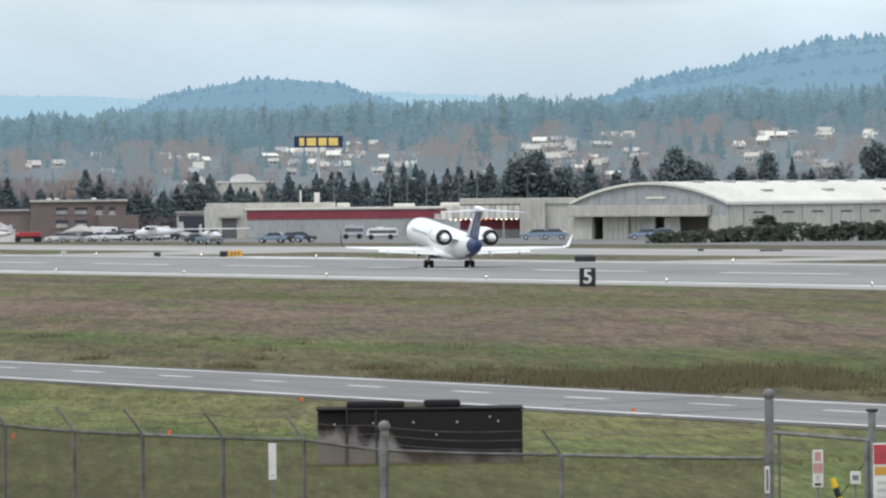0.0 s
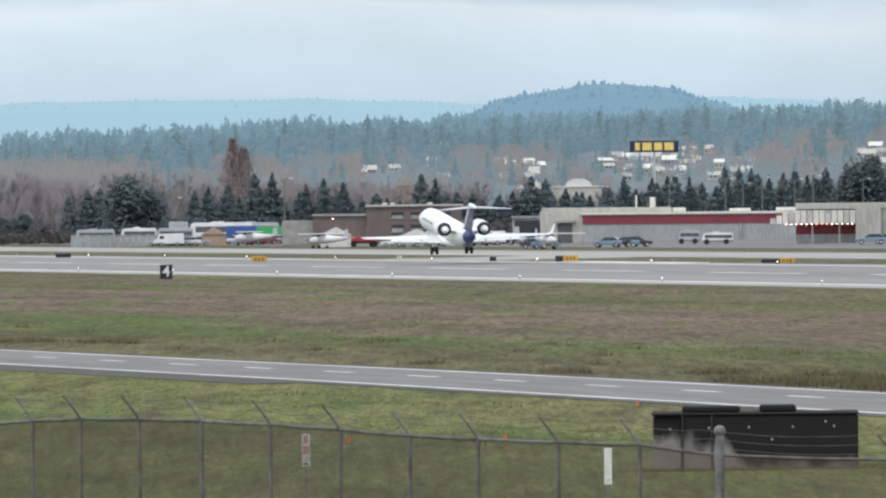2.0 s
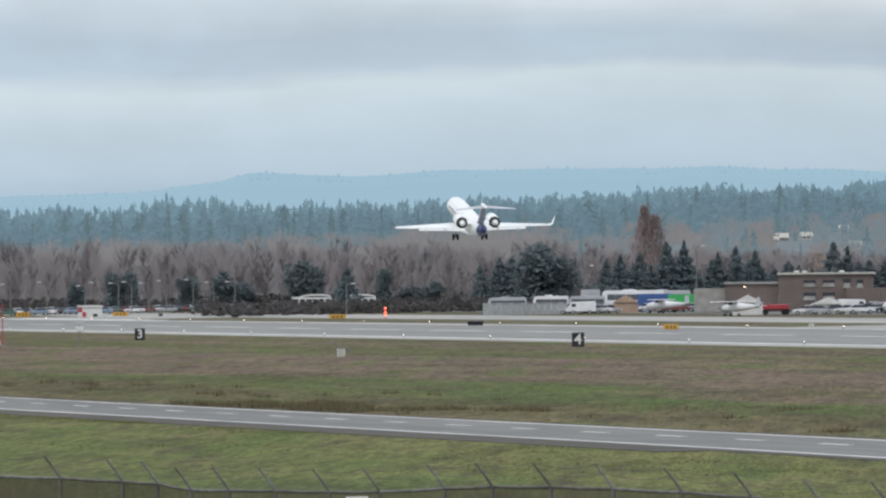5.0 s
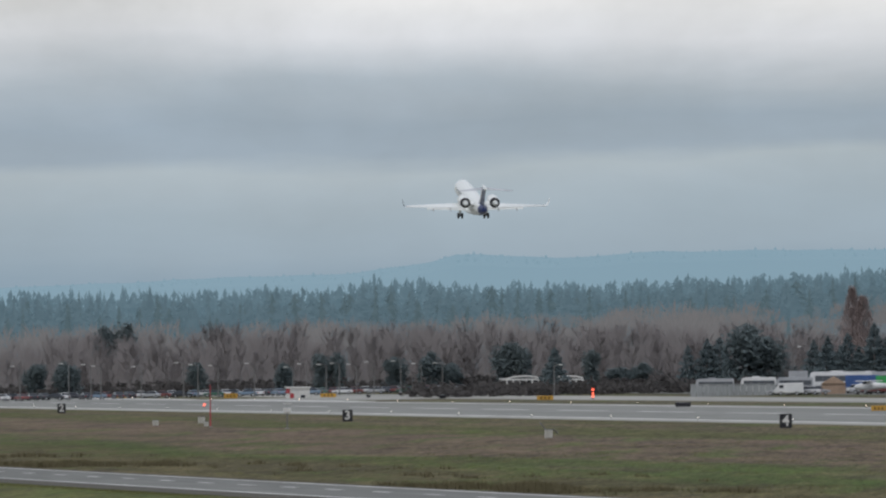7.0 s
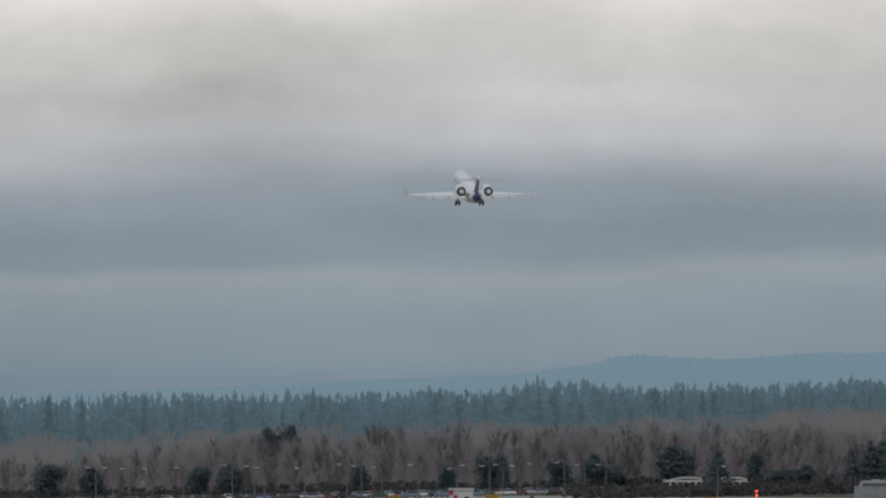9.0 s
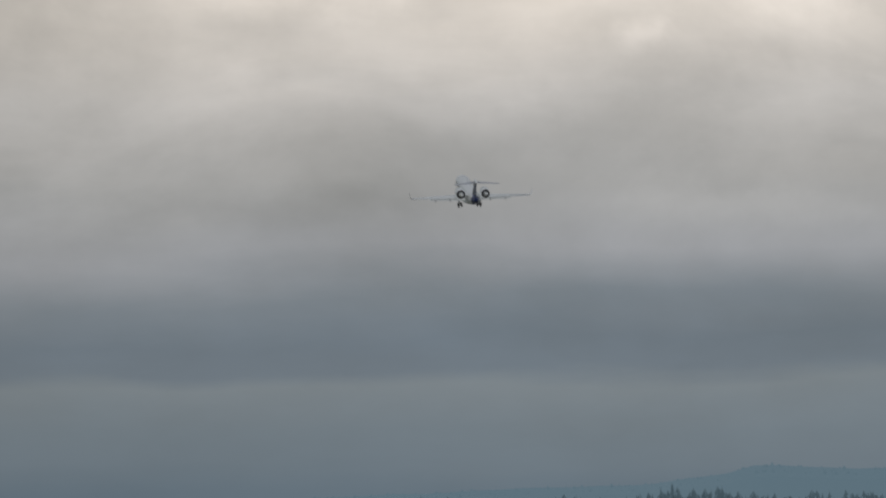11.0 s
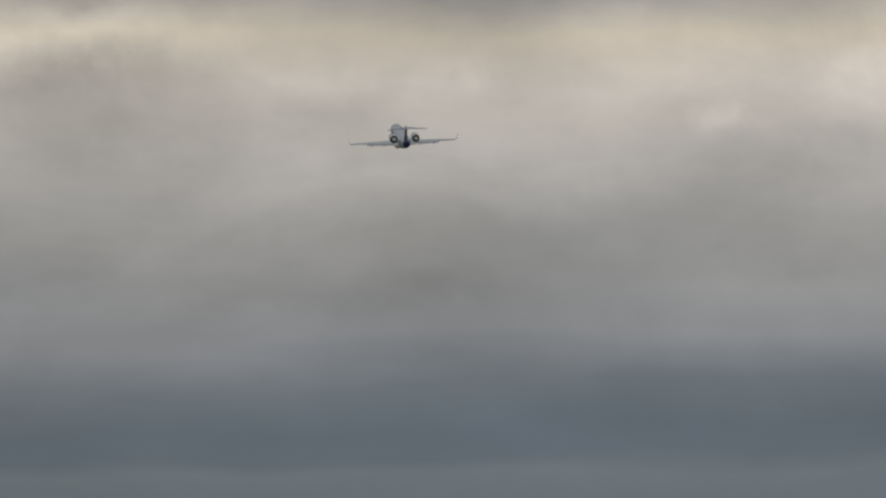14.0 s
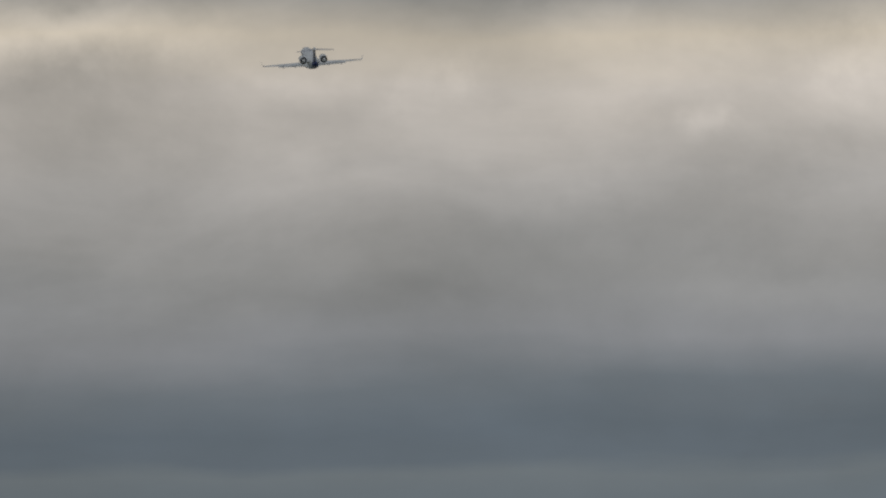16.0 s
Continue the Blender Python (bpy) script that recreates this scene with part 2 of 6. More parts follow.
def add_tube(bm, points, radii, n=8, mat=0):
    """A round bar along points."""
    pts = [Vector(p) for p in points]
    if not isinstance(radii, (list, tuple)):
        radii = [radii] * len(pts)
    rings = []
    for i, p in enumerate(pts):
        d = (pts[min(i + 1, len(pts) - 1)] - pts[max(i - 1, 0)]).normalized()
        u = d.orthogonal().normalized() if abs(d.z) > 0.99 else d.cross(Vector((0, 0, 1))).normalized()
        v = d.cross(u)
        rings.append([p + radii[i] * (math.cos(a) * u + math.sin(a) * v) for a in (2 * math.pi * k / n for k in range(n))])
    return add_rings(bm, rings, mat=mat)


def tube(points, radii, n=8):
    return add_tube(bmesh.new(), points, radii, n)


def strip(name, x0, x1, y0, y1, lift, mat, step=60, parent=None):
    """A paved band along the runway's direction, lying on the ground."""
    n = max(2, int((y1 - y0) / step))
    v, f = [], []
    for i in range(n + 1):
        y = y0 + (y1 - y0) * i / n
        for x, dz in ((x0, -0.3), (x0, 0), (x1, 0), (x1, -0.3)):
            v.append((x, y, ground_z(x, y) + dz + lift))
    for i in range(n):
        a = 4 * i
        for k in range(3):
            f.append((a + k, a + k + 4, a + k + 5, a + k + 1))
    f.append((0, 1, 2, 3))
    f.append((4 * n + 3, 4 * n + 2, 4 * n + 1, 4 * n))
    return data_part(name, v, f, mat, parent)


# ---- the land ----
def ground_material():
    m = bpy.data.materials.new("winter grass")
    m.use_nodes = True
    n, l = m.node_tree.nodes, m.node_tree.links
    b = n["Principled BSDF"]
    b.inputs["Roughness"].default_value = 0.95
    b.inputs["Specular IOR Level"].default_value = 0.1
    co = n.new("ShaderNodeTexCoord")
    sep = n.new("ShaderNodeSeparateXYZ")
    l.new(co.outputs["Object"], sep.inputs[0])

    def noise_of(scale, stretch, detail=5, rough=0.55, turn=0):
        tu = n.new("ShaderNodeMapping")
        tu.inputs["Rotation"].default_value = (0, 0, radians(turn))
        l.new(co.outputs["Object"], tu.inputs["Vector"])
        mp = n.new("ShaderNodeMapping")
        mp.inputs["Scale"].default_value = stretch
        l.new(tu.outputs[0], mp.inputs["Vector"])
        no = n.new("ShaderNodeTexNoise")
        no.inputs["Scale"].default_value, no.inputs["Detail"].default_value, no.inputs["Roughness"].default_value = scale, detail, rough
        l.new(mp.outputs[0], no.inputs["Vector"])
        return no.outputs[0]

    def math_of(op, a, c, d=None):
        k = n.new("ShaderNodeMath")
        k.operation = op
        for i, v in enumerate((a, c, d)):
            if v is None:
                continue
            if isinstance(v, (int, float)):
                k.inputs[i].default_value = v
            else:
                l.new(v, k.inputs[i])
        return k.outputs[0]

    big = noise_of(0.05, (1, 0.14, 1))
    across = math_of("MULTIPLY_ADD", big, 64.0, sep.outputs["X"])
    across = math_of("DIVIDE", math_of("SUBTRACT", across, 32.0), 400.0)
    ra = n.new("ShaderNodeValToRGB")
    bands = [(0.0, (0.105, 0.132, 0.04)), (0.18, (0.108, 0.138, 0.042)), (0.25, (0.15, 0.16, 0.055)), (0.285, (0.13, 0.112, 0.06)), (0.315, (0.105, 0.098, 0.045)), (0.345, (0.085, 0.118, 0.034)),
             (0.375, (0.15, 0.118, 0.082)), (0.46, (0.172, 0.128, 0.098)), (0.495, (0.105, 0.115, 0.045)), (0.525, (0.145, 0.118, 0.08)), (0.57, (0.115, 0.112, 0.055)), (0.7, (0.14, 0.13, 0.085)), (0.86, (0.13, 0.12, 0.08)), (0.95, (0.07, 0.066, 0.055))]
    while len(ra.color_ramp.elements) < len(bands):
        ra.color_ramp.elements.new(0.5)
    for e, (p, c) in zip(ra.color_ramp.elements, bands):
        e.position, e.color = p, (*c, 1)
    l.new(across, ra.inputs[0])
    patch = noise_of(0.11, (1, 0.16, 1), 6, 0.65)
    pr = n.new("ShaderNodeValToRGB")
    pr.color_ramp.elements[0].position, pr.color_ramp.elements[1].position = 0.38, 0.7
    pr.color_ramp.elements[0].color, pr.color_ramp.elements[1].color = (0.30, 0.30, 0.30, 1), (0.66, 0.62, 0.58, 1)
    l.new(patch, pr.inputs[0])
    m1 = n.new("ShaderNodeMix")
    m1.data_type, m1.blend_type = "RGBA", "OVERLAY"
    m1.inputs[0].default_value = 0.7
    l.new(ra.outputs[0], m1.inputs[6])
    l.new(pr.outputs[0], m1.inputs[7])
    # tussocks: long drifts of straw, bare soil and fresh green at two finer scales
    def over(below, fac_of, lo, hi, colour, strength):
        r = n.new("ShaderNodeMapRange")
        r.inputs[1].default_value, r.inputs[2].default_value = lo, hi
        r.inputs[3].default_value, r.inputs[4].default_value = 0.0, strength
        l.new(fac_of, r.inputs[0])
        k = n.new("ShaderNodeMix")
        k.data_type = "RGBA"
        l.new(r.outputs[0], k.inputs[0])
        l.new(below, k.inputs[6])
        k.inputs[7].default_value = (*colour, 1)
        return k.outputs[2]

    last = over(m1.outputs[2], noise_of(0.36, (1, 0.09, 1), 6, 0.7, 13), 0.50, 0.68, (0.19, 0.155, 0.075), 0.5)
    last = over(last, noise_of(0.34, (1, 0.09, 1.7), 6, 0.72, 13), 0.52, 0.68, (0.055, 0.046, 0.03), 0.7)
    last = over(last, noise_of(0.13, (1.1, 0.12, 2.3), 6, 0.68, 13), 0.53, 0.64, (0.085, 0.13, 0.03), 0.6)
    grain = n.new("ShaderNodeMapRange")
    grain.inputs[1].default_value, grain.inputs[2].default_value, grain.inputs[3].default_value, grain.inputs[4].default_value = 0.34, 0.68, 0.2, 0.85
    l.new(noise_of(1.7, (1, 0.06, 1), 6, 0.8, 13), grain.inputs[0])
    fine = grain.outputs[0]
    m2 = n.new("ShaderNodeMix")
    m2.data_type, m2.blend_type = "RGBA", "OVERLAY"
    m2.inputs[0].default_value = 0.7
    l.new(last, m2.inputs[6])
    l.new(fine, m2.inputs[7])
    blades = n.new("ShaderNodeMapRange")
    blades.inputs[1].default_value, blades.inputs[2].default_value, blades.inputs[3].default_value, blades.inputs[4].default_value = 0.36, 0.66, 0.18, 0.84
    l.new(noise_of(5.5, (1, 0.05, 1), 4, 0.75, 13), blades.inputs[0])
    m3 = n.new("ShaderNodeMix")
    m3.data_type, m3.blend_type = "RGBA", "OVERLAY"
    m3.inputs[0].default_value = 0.42
    l.new(m2.outputs[2], m3.inputs[6])
    l.new(blades.outputs[0], m3.inputs[7])
    # grey-green built-up land past the airfield, with distance haze put into its colour
    far_haze = over(m3.outputs[2], sep.outputs["Y"], 2200.0, 2330.0, (0.19, 0.225, 0.235), 0.85)
    l.new(far_haze, b.inputs["Base Color"])
    bp = n.new("ShaderNodeBump")
    bp.inputs["Strength"].default_value, bp.inputs["Distance"].default_value = 0.5, 0.3
    l.new(fine, bp.inputs["Height"])
    l.new(bp.outputs[0], b.inputs["Normal"])
    return m


def build_ground():
    xs = [-5200, -3000, -1500, -600, -200] + list(range(-100, 420, 20)) + list(range(450, 3000, 150)) + [3500, 5200]
    ys = [-5200, -2500, -800, -200, 0, 150] + list(range(200, 2400, 60)) + list(range(2400, 4400, 100)) + [4700, 5200]
    v = [(x, y, ground_z(x, y)) for y in ys for x in xs]
    w = len(xs)
    f = [(j * w + i, j * w + i + 1, (j + 1) * w + i + 1, (j + 1) * w + i) for j in range(len(ys) - 1) for i in range(w - 1)]
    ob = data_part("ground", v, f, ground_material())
    return tagged(ob, "flat winter grassland in olive green and brown", "ground", kind="structure")


build_ground()

# runway with pale shoulders, side stripes and centre dashes
runway = tagged(strip("runway", 226.5, 287, 100, 3400, 0.04, SHOULDER), "long grey runway with white side stripes", "runway", kind="structure")
strip("asphalt_surface", 233.0, 281, 100, 3400, 0.06, RUNWAY, parent=runway)
strip("side_stripe", 231.6, 233.2, 100, 3400, 0.075, LINE, parent=runway)
strip("side_stripe", 280.6, 281.6, 100, 3400, 0.075, LINE, parent=runway)
for i in range(34):
    strip("centre_dash", 256.4, 257.4, 640 + i * 61, 640 + i * 61 + 36, 0.075, LINE, step=36, parent=runway)
for a, b in ((1753.72, 1918.26), (1970.97, 2199.07), (1097.43, 1154.37)):
    strip("exit_marking", 283.5, 287.5, a, b, 0.08, LINE, parent=runway)
taxiway = tagged(strip("taxiway", 308, 332, 100, 3000, 0.04, SHOULDER), "pale concrete taxiway beside the runway", "taxiway", kind="structure")
apron = tagged(strip("apron", 352, 470, 700, 2050, 0.03, ASPHALT), "grey asphalt apron with parked vehicles", "apron", kind="structure")


# perimeter road, two lanes, with a slight bend
ROAD_Y = [100, 250, 350, 395, 450, 480, 510, 580, 620, 660, 750, 860, 1400]
ROAD_X = [124, 117.0, 112.4, 111.2, 110.2, 109.7, 108.5, 106.3, 105.1, 103.8, 101.5, 99.1, 87.5]


def road_x(y):
    return sum(np.interp(y + k * 12, ROAD_Y, ROAD_X) for k in (-2, -1, 0, 1, 2)) / 5


def road_band(name, a, b, y0, y1, lift, mat, parent=None, step=12):
    n = max(1, int((y1 - y0) / step))
    v, f = [], []
    for i in range(n + 1):
        y = y0 + (y1 - y0) * i / n
        c = road_x(y)
        for x, dz in ((c + a, -0.25), (c + a, 0), (c + b, 0), (c + b, -0.25)):
            v.append((x, y, ground_z(x, y) + dz + lift))
    for i in range(n):
        k = 4 * i
        for j in range(3):
            f.append((k + j, k + j + 4, k + j + 5, k + j + 1))
    return data_part(name, v, f, mat, parent)


road = tagged(road_band("road", -5.75, 5.75, 110, 1390, 0.05, ASPHALT), "grey two-lane perimeter road with white lines", "road", kind="structure")
road_band("verge", -6.7, -5.6, 110, 470, 0.03, GRAVEL, road)
road_band("verge", -9.2, -5.6, 470, 1390, 0.03, GRAVEL, road)
road_band("verge", 5.6, 7.0, 110, 1390, 0.03, GRAVEL, road)
road_band("edge_line", -5.5, -5.1, 110, 1390, 0.065, LINE, road)
road_band("edge_line", 5.1, 5.5, 110, 1390, 0.065, LINE, road)
for i in range(-8, 55):
    road_band("lane_dash", 0.95, 1.25, 408.7 + 16.4 * i, 414.3 + 16.4 * i, 0.065, LINE, road)


# paved links between runway and taxiway
for a, b in ((1203.58, 1263.22), (1807.90, 1955.61), (949.18, 983.29)):
    strip("taxiway_link", 286.5, 309, a, b, 0.045, SHOULDER, parent=taxiway)


# ---- trees ----
def leaf_material(name, a, b, rough=0.9, glow=None, vary=0.14):
    m = bpy.data.materials.new(name)
    m.use_nodes = True
    n, l = m.node_tree.nodes, m.node_tree.links
    p = n["Principled BSDF"]
    p.inputs["Roughness"].default_value = rough
    p.inputs["Specular IOR Level"].default_value = 0.1
    ge = n.new("ShaderNodeNewGeometry")
    oi = n.new("ShaderNodeObjectInfo")
    mx = n.new("ShaderNodeMix")
    mx.data_type = "RGBA"
    mx.inputs[6].default_value, mx.inputs[7].default_value = (*a, 1), (*b, 1)
    ad = n.new("ShaderNodeMath")
    ad.operation = "MULTIPLY_ADD"
    ad.inputs[1].default_value = 0.4
    hv = n.new("ShaderNodeMath")
    hv.operation = "MULTIPLY"
    hv.inputs[1].default_value = 0.6
    l.new(ge.outputs["Random Per Island"], hv.inputs[0])
    l.new(oi.outputs["Random"], ad.inputs[0])
    l.new(hv.outputs[0], ad.inputs[2])
    l.new(ad.outputs[0], mx.inputs[0])
    l.new(mx.outputs[2], p.inputs["Base Color"])
    if not glow:
        # thin leaves let light through
        tr = n.new("ShaderNodeBsdfTranslucent")
        ms = n.new("ShaderNodeMixShader")
        ms.inputs[0].default_value = 0.38
        l.new(mx.outputs[2], tr.inputs["Color"])
        l.new(p.outputs[0], ms.inputs[1])
        l.new(tr.outputs[0], ms.inputs[2])
        l.new(ms.outputs[0], n["Material Output"].inputs["Surface"])
    # distance haze is put in as emission, so far trees glow faintly
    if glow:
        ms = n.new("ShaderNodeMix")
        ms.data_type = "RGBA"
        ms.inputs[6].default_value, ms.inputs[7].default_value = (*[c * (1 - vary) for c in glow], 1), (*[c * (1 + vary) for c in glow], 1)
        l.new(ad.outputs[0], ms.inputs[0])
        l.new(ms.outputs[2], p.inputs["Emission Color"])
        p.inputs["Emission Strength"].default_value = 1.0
    return m


# needles and evergreen leaves: base paled and blued to paint in distance haze
NEEDLES = leaf_material("haze-lifted fir needles", (0.185, 0.235, 0.25), (0.2, 0.25, 0.26))
EVERGREEN = leaf_material("haze-lifted evergreen leaves", (0.185, 0.23, 0.24), (0.2, 0.242, 0.245))
SHRUB = leaf_material("dark green shrub leaves", (0.085, 0.105, 0.085), (0.11, 0.125, 0.09))
# bare twigs kept pale in place of distance haze
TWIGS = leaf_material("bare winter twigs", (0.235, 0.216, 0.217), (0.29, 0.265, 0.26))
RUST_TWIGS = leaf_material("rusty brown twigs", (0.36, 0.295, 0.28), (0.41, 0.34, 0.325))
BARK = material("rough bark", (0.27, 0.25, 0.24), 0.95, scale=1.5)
# far woods and hills: emission carries the blue and grey of haze
FAR_FIR = leaf_material("fir wood with blue haze glow", (0.03, 0.043, 0.048), (0.05, 0.066, 0.07), glow=(0.133, 0.212, 0.26), vary=0.06)
FAR_TWIGS = leaf_material("winter wood with grey haze glow", (0.02, 0.024, 0.026), (0.03, 0.035, 0.037), glow=(0.19, 0.242, 0.275), vary=0.08)
HILL_FIR = leaf_material("distant fir wood with blue haze glow", (0.03, 0.045, 0.05), (0.045, 0.06, 0.066), glow=(0.155, 0.285, 0.39))
HAZE_FIR = leaf_material("distant wood with pale haze glow", (0.03, 0.04, 0.05), (0.05, 0.06, 0.07), glow=(0.335, 0.525, 0.64), vary=0.02)
WEED = leaf_material("dead brown weeds", (0.105, 0.09, 0.054), (0.165, 0.145, 0.082))
TUFT = leaf_material("rough grass tufts", (0.13, 0.15, 0.05), (0.2, 0.175, 0.09))


def clump(v, f, p, size, rnd):
    """Three crossed leaf sprays round a point."""
    for _ in range(3):
        a = Vector((rnd.uniform(-1, 1), rnd.uniform(-1, 1), rnd.uniform(-0.7, 0.7))) * size
        b = Vector((rnd.uniform(-1, 1), rnd.uniform(-1, 1), rnd.uniform(-0.7, 0.7))) * size
        k = len(v)
        v += [p + a, p - a * 0.6 + b * 0.5, p - b]
        f.append((k, k + 1, k + 2))


def soft_normals(me, v, f, outward):
    """Leaves shade as one soft crown: their normals point out of it."""
    out, normals = [], []
    for tri in f:
        a, b, c = (Vector(v[i]) for i in tri)
        n = Vector(outward((a + b + c) / 3)).normalized()
        out.append(tri if (b - a).cross(c - a).dot(n) > 0 else tri[::-1])
        normals += [n] * 3
    me.from_pydata(v, [], out)
    me.polygons.foreach_set("use_smooth", [True] * len(out))
    me.normals_split_custom_set_from_vertices([tuple(n) for n in normals])


def make_tree(kind, seed):
    """A tree one unit high and about one unit wide, to be scaled: trunk with limbs, and a crown of small clumps."""
    rnd = random.Random(seed)
    bm = bmesh.new()
    v, f = [], []
    if kind == "fir":
        add_tube(bm, [(0, 0, -0.02), (0.005, 0, 0.5), (0, 0, 0.95)], [0.028, 0.018, 0.004], 6)
        lean = rnd.uniform(0.62, 0.95)
        for i in range(1100):
            h = 0.03 + 0.97 * (i / 1100) ** 0.95
            layer = 0.78 + 0.22 * math.sin(h * 46 + seed)
            r = (1 - h) ** lean * 0.5 * layer
            a = rnd.uniform(0, 6.283)
            q = r * math.sqrt(rnd.uniform(0.1, 1.05))
            clump(v, f, Vector((q * math.cos(a), q * math.sin(a), h - 0.08 * q)), 0.02 + 0.045 * (1 - h), rnd)
    elif kind == "round":
        add_tube(bm, [(0, 0, -0.02), (0.01, 0, 0.35), (0, 0.01, 0.7)], [0.045, 0.03, 0.008], 6)
        lobes = [(rnd.uniform(-0.2, 0.2), rnd.uniform(-0.2, 0.2), rnd.uniform(0.35, 0.8), rnd.uniform(0.17, 0.27)) for _ in range(9)] + [(0, 0, 0.83, 0.14), (0, 0, 0.4, 0.36), (0, 0, 0.18, 0.36), (0.1, 0, 0.1, 0.36), (-0.1, 0, 0.1, 0.36)]
        for x, y, z, r in lobes:
            for _ in range(170):
                d = Vector((rnd.gauss(0, 1), rnd.gauss(0, 1), rnd.gauss(0, 1))).normalized() * r * rnd.uniform(0.45, 1.08)
                if z + d.z > 0.02:
                    clump(v, f, Vector((x, y, z)) + d, 0.043, rnd)
    elif kind == "spindle":
        # a tall cone of fine upright twigs
        add_tube(bm, [(0, 0, -0.02), (0.004, 0, 0.5), (0, 0, 0.93)], [0.014, 0.009, 0.002], 5)
        for i in range(4200):
            h = rnd.uniform(0.04, 0.93)
            a, q = rnd.uniform(0, 6.283), 0.5 * (1 - h) ** 0.85 * math.sqrt(rnd.random()) * rnd.uniform(0.8, 1.15)
            c = Vector((q * math.cos(a), q * math.sin(a), h))
            e = Vector((0.35 * math.cos(a) + rnd.uniform(-0.4, 0.4), 0.35 * math.sin(a) + rnd.uniform(-0.4, 0.4), 1)).normalized() * rnd.uniform(0.03, 0.075)
            w = Vector((rnd.uniform(-1, 1), rnd.uniform(-1, 1), 0)).normalized() * 0.005
            k = len(v)
            v.extend([c - w, c + w, c + e])
            f.append((k, k + 1, k + 2))
    else:
        # several upright stems, with limbs that sweep up and carry fans of fine twigs all along
        for _ in range(rnd.choice((2, 3, 3, 4))):
            q = Vector((rnd.uniform(-0.16, 0.16), rnd.uniform(-0.16, 0.16), rnd.uniform(0.72, 0.97)))
            add_tube(bm, [(0, 0, -0.02), (q.x * 0.35, q.y * 0.35, 0.3), (q.x * 0.8, q.y * 0.8, 0.62), q], [0.008, 0.006, 0.004, 0.0015], 4)
            for _ in range(13):
                u = rnd.uniform(0.14, 0.95)
                a = rnd.uniform(0, 6.283)
                s0 = Vector((q.x * u, q.y * u, q.z * u))
                ln = rnd.uniform(0.16, 0.34) * (1.15 - 0.75 * u)
                d = Vector((math.cos(a), math.sin(a), rnd.uniform(0.5, 1.3))) * ln
                add_tube(bm, [s0, s0 + d * 0.5 + Vector((0, 0, -0.01)), s0 + d], [0.0028, 0.002, 0.001], 3)
                for _ in range(30):
                    c = s0 + d * rnd.uniform(0.15, 1.0)
                    e = (d.normalized() + Vector((rnd.uniform(-1, 1), rnd.uniform(-1, 1), rnd.uniform(-0.3, 1.0))) * 1.5).normalized() * rnd.uniform(0.07, 0.2)
                    w = Vector((rnd.uniform(-1, 1), rnd.uniform(-1, 1), 0)).normalized() * 0.0036
                    k = len(v)
                    v.extend([c - w, c + w, c + e])
                    f.append((k, k + 1, k + 2))
    trunk_me = bpy.data.meshes.new("trunk")
    bm.to_mesh(trunk_me)
    bm.free()
    trunk_me.materials.append(BARK)
    crown_me = bpy.data.meshes.new("crown")
    spread = 0.5 if kind in ("bare", "spindle") else 0.45
    soft_normals(crown_me, v, f, lambda c: (c.x * spread, c.y * spread, (c.z - 0.45) * 0.5 * spread + 0.4))
    top = max(p.z for p in v)
    return trunk_me, crown_me, top


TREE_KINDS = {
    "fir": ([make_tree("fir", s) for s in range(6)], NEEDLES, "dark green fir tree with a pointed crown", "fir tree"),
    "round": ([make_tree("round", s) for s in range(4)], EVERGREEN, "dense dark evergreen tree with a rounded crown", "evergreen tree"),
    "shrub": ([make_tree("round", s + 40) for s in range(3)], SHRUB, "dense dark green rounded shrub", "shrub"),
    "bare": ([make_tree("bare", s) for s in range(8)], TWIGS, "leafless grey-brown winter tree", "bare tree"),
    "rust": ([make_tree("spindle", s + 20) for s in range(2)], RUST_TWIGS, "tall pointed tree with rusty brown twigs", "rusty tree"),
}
for meshes, leaf, *_ in TREE_KINDS.values():
    for _, crown, _ in meshes:
        crown.materials.append(leaf)
tree_count = [0]


def plant(kind, x, y, height, width, group):
    meshes, leaf, label, category = TREE_KINDS[kind]
    tree_count[0] += 1
    k = tree_count[0]
    trunk, crown, top = meshes[k % len(meshes)]
    base = new(category.replace(" ", "_"))
    tagged(base, label, category, group)
    base.matrix_basis = pose(x, y, ground_z(x, y) - 0.1, 0, 0, (k * 67) % 360) @ Matrix.Diagonal((width, width, height / top, 1))
    for nm, me in (("trunk", trunk), ("crown", crown)):
        new(nm, me).parent = base


# firs and evergreens behind the hangars and the car park: bearing, height, width
def polar(bearing, d):
    return d * math.sin(radians(bearing)), d * math.cos(radians(bearing))


FIRS = [(13.06, 11.7, 4.9), (13.14, 10.9, 4.2), (13.68, 10.9, 4.7), (13.76, 10.4, 4.2), (14.2, 10.7, 3.6), (14.36, 10.1, 4.7), (14.49, 10.6, 5.1), (14.57, 10.2, 4.9), (14.77, 12.0, 4.7), (14.85, 11.8, 4.2), (14.92, 11.5, 4.9), (15.02, 10.2, 4.2), (15.16, 10.9, 4.9), (15.27, 10.0, 4.2), (15.34, 11.4, 5.1), (16.16, 12.3, 3.6), (15.9, 11.6, 6.4), (17.04, 11.4, 4.2), (11.25, 10.2, 6.4), (11.86, 10.2, 5.3), (11.97, 10.6, 5.3), (12.12, 12.4, 4.9), (12.22, 12.3, 4.9), (12.41, 10.3, 4.7), (12.51, 11.3, 5.3), (12.62, 10.5, 5.1), (10.32, 9.0, 4.2), (11.07, 8.9, 3.6), (11.18, 10.1, 5.3), (12.22, 12.6, 5.3), (13.26, 8.2, 4.2), (13.5, 7.5, 4.2), (16.05, 9.5, 5.3)]
